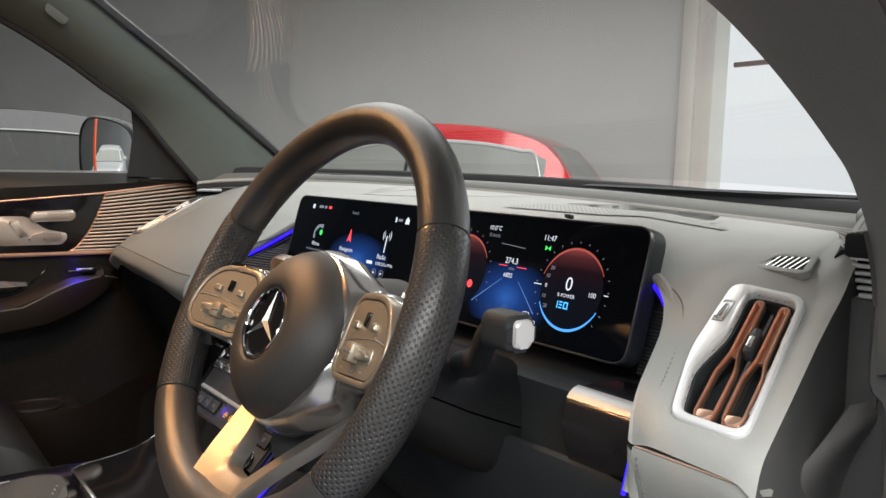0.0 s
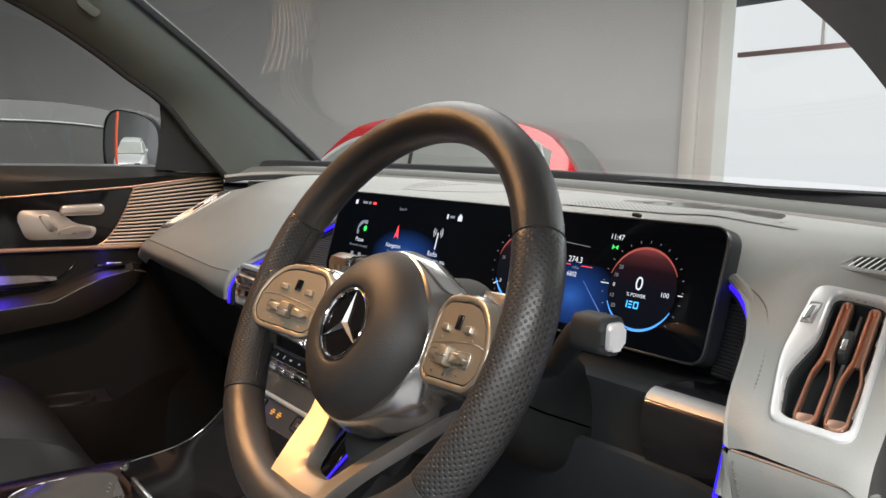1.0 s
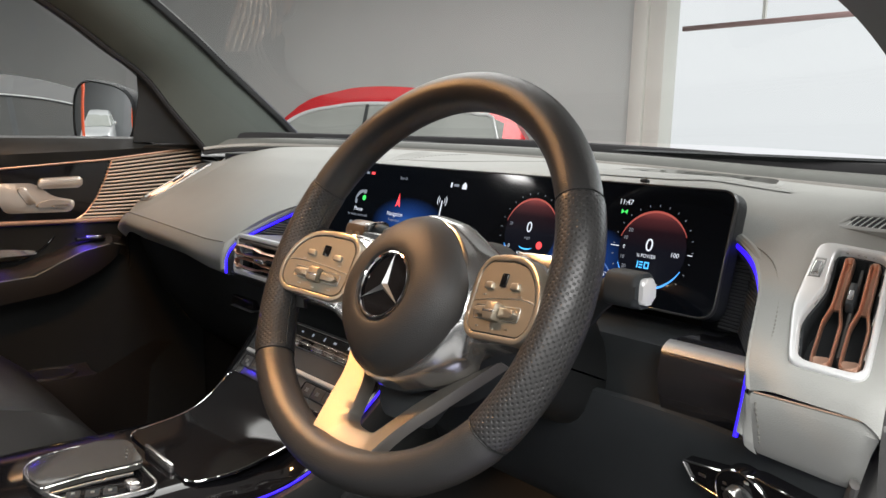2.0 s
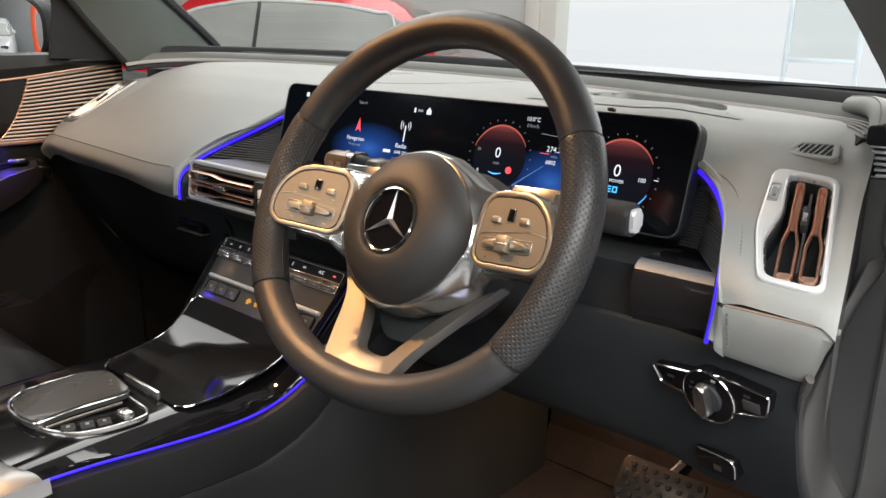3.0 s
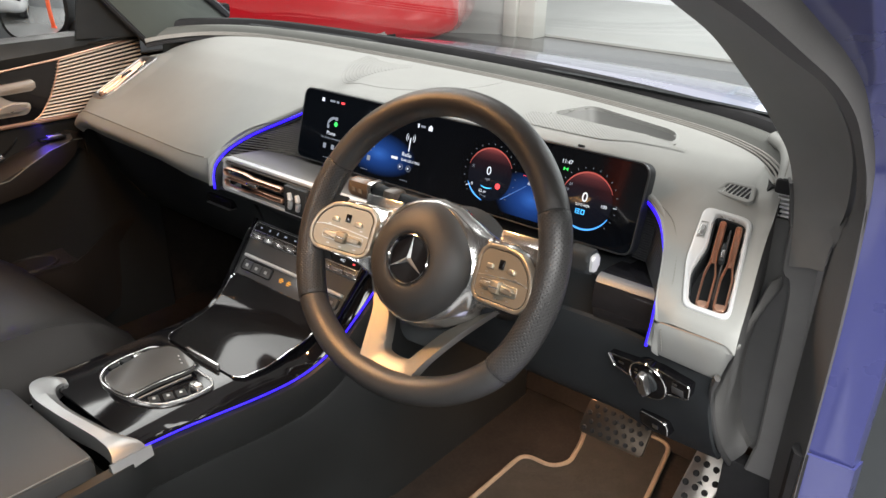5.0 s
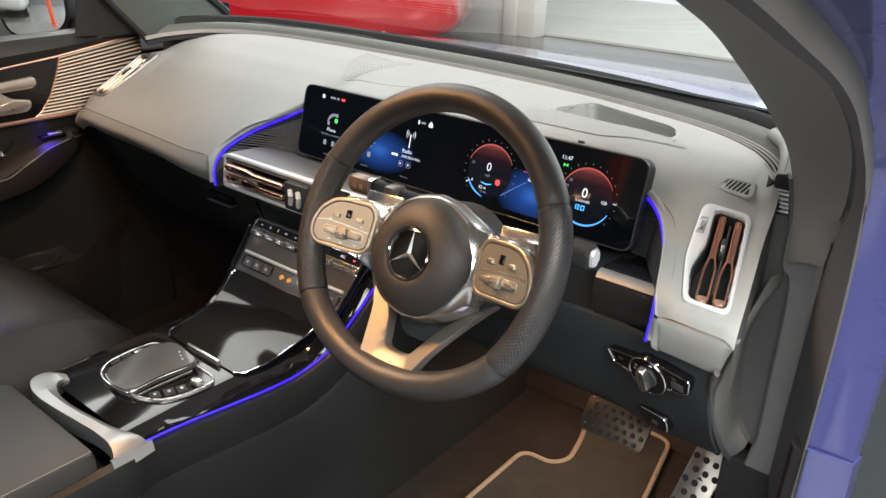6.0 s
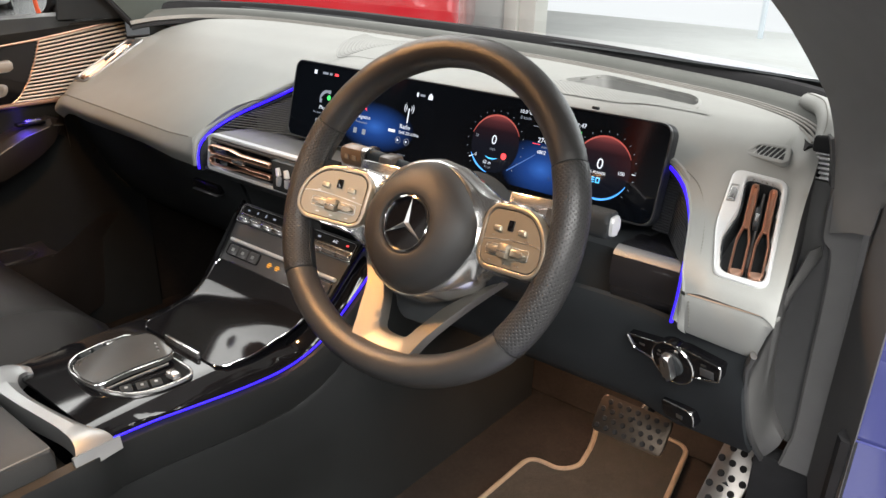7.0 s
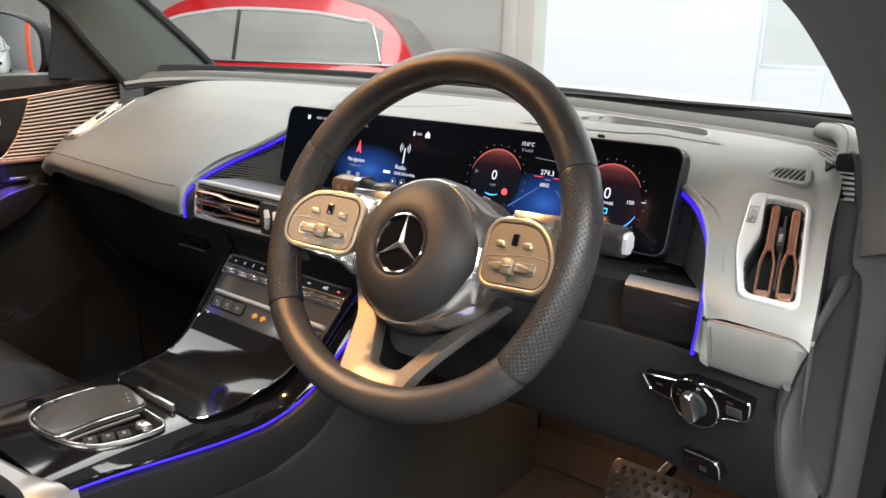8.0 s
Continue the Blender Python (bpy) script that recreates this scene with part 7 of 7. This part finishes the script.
# bin at the foot of the door
rows = []
for y in [-0.6 + 0.04 * i for i in range(23)]:
    k = smooth((y - 0.05) / 0.22)
    zt = 0.665 - 0.02 * smooth((y + 0.3) / 0.4) + 0.03 * k
    w = 0.10 * (1 - k) + 0.004
    rows.append([(-0.742, y, zt - 0.05), (-0.742 + w * 0.85, y, zt - 0.04), (-0.742 + w * 0.92, y, zt), (-0.742 + w, y, zt + 0.004), (-0.742 + w * 1.02, y, zt - 0.01), (-0.742 + w, y, 0.56), (-0.742 + w * 0.8, y, 0.47)])
on_door("bin", sheet(rows, thick=0.004), SEAT, None, "dark brown door bin")
on_door("bin_tray", sheet([[(-0.742, y, 0.652 + 0.006 * smooth((y + 0.2) / 0.4)), (-0.70, y, 0.646), (-0.655, y, 0.650)] for y in (-0.35, -0.2, -0.1, 0.0, 0.1)], thick=0.004), SEAT)
for y in (-0.10, 0.02):
    on_door("bottle_ring", tube([(-0.697 + 0.036 * math.cos(a), y + 0.050 * math.sin(a), 0.651) for a in [math.tau * k / 28 for k in range(28)]], 0.004, 0.005, 6, closed=True), SEAT)
    on_door("bottle_hole", disc(0.034, 0.034, 0.6505, 0.6525, 28, Matrix.Translation((-0.697, y, 0)) @ Matrix.Diagonal((1, 1.4, 1, 1))), RUBBER)
# window, quarter panel and the outside mirror
glass = on_door("window_pane", sheet([[(-0.775, -0.9, 1.10), (-0.70, -0.9, 1.44)], [(-0.775, -0.3, 1.105), (-0.70, -0.3, 1.42)], [(-0.775, 0.0, 1.106), (-0.72, 0.0, 1.36)], [(-0.775, 0.20, 1.11), (-0.745, 0.20, 1.24)]]), WINDOW)
glass.visible_shadow = False
on_door("quarter_panel", sheet([[(-0.735, 0.205, 1.10), (-0.718, 0.212, 1.19), (-0.706, 0.205, 1.238)], [(-0.728, 0.27, 1.10), (-0.712, 0.26, 1.16), (-0.702, 0.235, 1.215)], [(-0.712, 0.345, 1.098), (-0.706, 0.32, 1.12), (-0.702, 0.30, 1.145)]], thick=0.012), PLASTIC, None, "black triangular panel")
on_door("outer_skin", sheet([[(-0.80, y, 1.095), (-0.86, y, 1.07), (-0.92, y, 0.95), (-0.93, y, 0.7), (-0.90, y, 0.42)] for y in (-0.9, -0.3, 0.0, 0.38)], thick=0.006), BLUE, None, "dark blue outer skin")
rows = []
for k, (s, y) in enumerate(((0.02, 0.10), (0.6, 0.085), (0.9, 0.05), (1.0, 0.015), (1.0, 0.0), (0.95, -0.006))):
    ring = []
    for j in range(36):
        a = math.tau * j / 36
        cx, cz = math.copysign(abs(math.cos(a)) ** 0.65, math.cos(a)), math.copysign(abs(math.sin(a)) ** 0.65, math.sin(a))
        ring.append((-0.945 + 0.095 * s * cx, 0.255 + y, 1.148 + 0.078 * s * cz * (1 - 0.18 * cx)))
    rows.append(ring)
TURNED = Matrix.Translation((-0.85, 0.262, 0)) @ Matrix.Rotation(radians(24), 4, "Z") @ Matrix.Translation((0.85, -0.262, 0))
rows = [[TURNED @ Vector(p) for p in r] for r in rows]
mh = on_door("mirror_housing", sheet(rows, closed_v=True), PLASTIC, None, "black outside mirror housing")
MIRROR_R = 0.9
rows = []
for q in range(9):
    ring = []
    for k in range(36):
        a = math.tau * k / 36
        cx, cz = math.copysign(abs(math.cos(a)) ** 0.65, math.cos(a)), math.copysign(abs(math.sin(a)) ** 0.65, math.sin(a))
        dx, dz2 = 0.088 * cx * max(q, 0.01) / 8, 0.071 * cz * (1 - 0.18 * cx) * max(q, 0.01) / 8
        ring.append((-0.945 + dx, 0.2470 + (dx * dx + dz2 * dz2) / (2 * MIRROR_R), 1.148 + dz2))
    rows.append(ring)
bm = sheet(rows, closed_v=True)
bmesh.ops.transform(bm, matrix=TURNED, verts=bm.verts)
part("mirror_glass", shift(bm, OD), MIRROR, mh, "mirror glass")
on_door("mirror_arm", box(-0.90, 0.262, 1.085, -0.77, 0.32, 1.115, 0.01), PLASTIC)

# ---- driver side: pillar, door opening, body ----
OP = (0.75, 0.2, 0.9)
DP = thing("driver_pillar", pose(*OP), "charcoal windscreen pillar and hinge post of the open driver's door", "pillar")
e1 = smooth_path([(0.716, 0.285, 0.90), (0.714, 0.29, 1.0), (0.703, 0.300, 1.072), (0.691, 0.284, 1.128), (0.677, 0.272, 1.157), (0.660, 0.250, 1.190), (0.640, 0.228, 1.222), (0.602, 0.228, 1.257), (0.574, 0.172, 1.294), (0.53, 0.07, 1.36), (0.49, -0.08, 1.44), (0.47, -0.2, 1.50)], 5)
e3 = smooth_path([(0.744, 0.288, 0.700), (0.750, 0.280, 1.010), (0.768, 0.235, 1.090), (0.775, 0.192, 1.140), (0.777, 0.150, 1.181), (0.777, 0.080, 1.226), (0.774, -0.006, 1.268), (0.765, -0.100, 1.302), (0.752, -0.188, 1.335), (0.73, -0.30, 1.37), (0.70, -0.45, 1.41), (0.67, -0.60, 1.45)], 5)
e4 = smooth_path([(0.794, 0.198, 0.700), (0.800, 0.172, 0.98), (0.800, 0.146, 1.124), (0.800, 0.110, 1.178), (0.800, 0.052, 1.220), (0.800, 0.001, 1.253), (0.798, -0.056, 1.280), (0.794, -0.112, 1.303), (0.786, -0.226, 1.345), (0.765, -0.34, 1.385), (0.735, -0.48, 1.425), (0.70, -0.63, 1.465)], 5)
m1 = [a.lerp(b, 0.4) + Vector((0.010, -0.008, 0.006)) for a, b in zip(e1, e3)]
m2 = [a.lerp(b, 0.8) + Vector((0.012, -0.010, 0.004)) for a, b in zip(e1, e3)]
back = [p + Vector((0.02, 0.045, 0.03)) for p in e1]
part("inner_return", shift(sheet([e1[8:13], [p + Vector((-0.022, 0.05, 0.0)) for p in e1[8:13]]], thick=0.003), OP), CHARCOAL, DP)
part("trim", shift(sheet([q[5:] for q in (back, e1, m1, m2, e3, [p + Vector((0.006, 0.014, 0.007)) for p in e3])], thick=0.004), OP), POSTTRIM, DP, "charcoal grained trim")
gap = [p + Vector((0.004, 0.006, 0.004)) for p in e3]
part("seal", shift(sheet([gap, [a.lerp(b, 0.3) + Vector((0.004, -0.012, -0.004)) for a, b in zip(e3, e4)], [a.lerp(b, 0.75) + Vector((0.006, -0.012, -0.004)) for a, b in zip(e3, e4)], e4, [p + Vector((0.0, 0.02, 0.012)) for p in e4]], thick=0.003), OP), SEAL, DP, "grey black rubber door seal")
# painted flange outside the seal
b1 = [p + Vector((-0.004, 0.015, 0.008)) for p in e4]
b2 = [p + Vector((0.045, 0.016, 0.020)) for p in e4]
b3 = [p + Vector((0.049, 0.030, 0.024)) for p in e4]
b4 = [p + Vector((0.050, 0.090, 0.060)) for p in e4]
b5 = [p + Vector((0.045, 0.200, 0.080)) for p in e4]
part("flange", shift(sheet([b1, b2, b3, b4, b5], thick=0.003), OP), BLUE, DP, "dark blue painted door flange")
low = [Vector((0.846, 0.262, 0.40)), Vector((0.846, 0.250, 0.60))]
cav = low + [p + Vector((0.047, 0.036, 0.022)) for p in e4[:22]]
part("hinge_cavity", shift(sheet([cav, [p + Vector((0.05, 0.03, 0.01)) for p in cav], [p + Vector((0.09, 0.10, 0.02)) for p in cav]], thick=0.003), OP), PLASTIC, DP, "black gap behind the door hinges")
# lower hinge post, painted, and the sill
part("hinge_post", shift(sheet([[(0.796, 0.196, 0.83), (0.790, 0.235, 0.60), (0.785, 0.25, 0.40)], [(0.845, 0.200, 0.83), (0.845, 0.238, 0.60), (0.845, 0.25, 0.40)], [(0.849, 0.230, 0.83), (0.849, 0.262, 0.60), (0.849, 0.275, 0.40)], [(0.849, 0.40, 0.83), (0.849, 0.40, 0.60), (0.849, 0.4, 0.40)]], thick=0.003), OP), BLUE, DP, "dark blue hinge post")
part("lower_seal", shift(tube(smooth_path([(0.790, 0.20, 0.83), (0.786, 0.215, 0.70), (0.783, 0.225, 0.56), (0.780, 0.20, 0.46), (0.78, 0.05, 0.445), (0.78, -0.4, 0.445)], 5), 0.010, 0.012, 8), OP), RUBBER, DP)
rows = [[(0.70, y, 0.42), (0.72, y, 0.45), (0.775, y, 0.455), (0.83, y, 0.44), (0.88, y, 0.41), (0.90, y, 0.30)] for y in (-1.2, -0.5, 0.1, 0.3)]
tagged(link_bm("door_sill", sheet(rows, thick=0.004), BLUE), "dark blue painted door sill", "sill", kind="structure")
# curved end of the dash beside the pillar
de = thing("dash_end_cover", pose(0.73, 0.2, 0.9), "charcoal curved cover at the dashboard's end", "trim")
OE = (0.73, 0.2, 0.9)
lip = smooth_path([(0.697, 0.160, 0.903), (0.695, 0.163, 0.896), (0.691, 0.170, 0.881), (0.687, 0.200, 0.832), (0.685, 0.235, 0.783), (0.687, 0.275, 0.731), (0.694, 0.310, 0.691)], 5)
part("lip", shift(tube(lip, 0.0035, 0.005, 8), OE), CHARCOAL, de)
# rounded band from the lip back to the edge of the hollow
arch = smooth_path([(0.704, 0.300, 0.977), (0.7075, 0.299, 0.964), (0.699, 0.299, 0.945), (0.690, 0.300, 0.920), (0.683, 0.300, 0.886), (0.682, 0.300, 0.844), (0.686, 0.300, 0.803), (0.694, 0.300, 0.763), (0.712, 0.300, 0.734)], 5)
front = smooth_path([(0.700, 0.288, 0.976), (0.6985, 0.255, 0.955), (0.6980, 0.205, 0.930), (0.6965, 0.165, 0.900), (0.694, 0.172, 0.881), (0.690, 0.202, 0.832), (0.688, 0.237, 0.783), (0.690, 0.277, 0.731), (0.696, 0.304, 0.700)], 5)
bands = [front]
for f, dx in ((0.25, 0.0012), (0.5, 0.0022), (0.75, 0.0022), (0.92, 0.0010)):
    bands.append([p.lerp(q, f) + Vector((dx, -0.4 * dx, 0)) * smooth(k / 6) for k, (p, q) in enumerate(zip(front, arch))])
part("arch", shift(sheet(bands + [arch, [p + Vector((0.001, 0.012, 0)) for p in arch]], thick=0.002), OE), TRIM, de, "raised charcoal arch")
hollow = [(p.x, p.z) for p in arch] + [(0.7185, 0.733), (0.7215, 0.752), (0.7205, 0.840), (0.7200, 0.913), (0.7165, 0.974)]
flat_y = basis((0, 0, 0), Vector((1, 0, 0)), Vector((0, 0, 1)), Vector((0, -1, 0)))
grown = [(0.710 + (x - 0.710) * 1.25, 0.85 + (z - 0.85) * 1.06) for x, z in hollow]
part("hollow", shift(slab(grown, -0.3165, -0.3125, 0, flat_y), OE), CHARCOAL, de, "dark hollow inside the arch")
# flat upright strip between the hollow and the door seal
strip_l = smooth_path([(0.7045, 0.3, 1.045), (0.7050, 0.3, 0.992), (0.7165, 0.3, 0.974), (0.7200, 0.3, 0.913), (0.7205, 0.3, 0.840), (0.7215, 0.3, 0.752), (0.7185, 0.3, 0.733), (0.7130, 0.3, 0.702)], 4)
strip_r = smooth_path([(0.744, 0.3, 1.045), (0.745, 0.3, 0.985), (0.746, 0.3, 0.960), (0.748, 0.3, 0.905), (0.752, 0.3, 0.840), (0.754, 0.3, 0.770), (0.752, 0.3, 0.735), (0.748, 0.3, 0.702)], 4)
part("strip", shift(sheet([[p + Vector((0.0005, 0.014, 0)) for p in strip_l], strip_l, [p + Vector((0.003, -0.003, 0)) for p in strip_l], [p + Vector((0, -0.003, 0)) for p in strip_r], [p + Vector((0.004, 0.01, 0)) for p in strip_r]], thick=0.002), OE), TRIM, de, "flat charcoal strip")
# dark side of the dashboard above the arch
part("upper_side", shift(slab([(0.676, 0.90), (0.7075, 0.962), (0.7080, 1.047), (0.676, 1.047)], -0.318, -0.310, 0.001, flat_y), OE), CHARCOAL, de)
part("foot", shift(box(0.684, 0.302, 0.60, 0.760, 0.33, 0.703, 0.003), OE), RUBBER, de)
rc = thing("ridge_end", pose(0.70, 0.32, 1.07), "pale grey stitched leather end of the windscreen ridge", "trim")
blk = smooth_path([(0.627, 0.462, 1.100), (0.655, 0.418, 1.103), (0.673, 0.372, 1.101), (0.683, 0.338, 1.094), (0.687, 0.318, 1.0855)], 5)
part("cover", shift(tube(blk, 0.013, 0.011, 16), (0.70, 0.32, 1.07)), GREY, rc)
part("nose", shift(box(0.6752, 0.3095, 1.0758, 0.6972, 0.3185, 1.0940, 0.004), (0.70, 0.32, 1.07)), RUBBER, rc, "black rubber nose")
part("stitching", shift(tube([p + Vector((-0.004, -0.002, 0.0106)) for p in blk], 0.0006, seg=5), (0.70, 0.32, 1.07)), THREAD, rc)
# bonnet in front of the windscreen, and the scuttle
rows = []
for i in range(17):
    u = -1 + 2 * i / 16
    rows.append([(u * (0.80 - 0.05 * k / 10), 0.63 + 0.13 * k + 0.06 * (1 - u * u) * 0 - 0.10 * u * u, 1.099 - 0.006 * k - 0.0026 * k * k - 0.05 * u ** 4) for k in range(11)])
bn = thing("bonnet", pose(0, 0.7, 0.95), "dark blue bonnet of the car beyond the windscreen", "bonnet")
part("panel", shift(sheet(rows, thick=0.006), (0, 0.7, 0.95)), BLUE, bn)
part("scuttle", shift(sheet([[(x, 0.585 - 0.10 * (x / 0.8) ** 2, 1.118), (x, 0.64 - 0.10 * (x / 0.8) ** 2, 1.06)] for x in [-0.78 + 0.13 * i for i in range(13)]], thick=0.004), (0, 0.7, 0.95)), PLASTIC, bn, "black scuttle panel")
part("wiper", shift(tube(smooth_path([(-0.45, 0.63, 1.098), (0.0, 0.64, 1.105), (0.5, 0.60, 1.095)], 6), 0.006, 0.009, 6), (0, 0.7, 0.95)), RUBBER, bn)
part("nose", shift(box(-0.82, 0.75, 0.35, 0.82, 1.95, 0.70, 0.08), (0, 0.7, 0.95)), BLUE, bn)
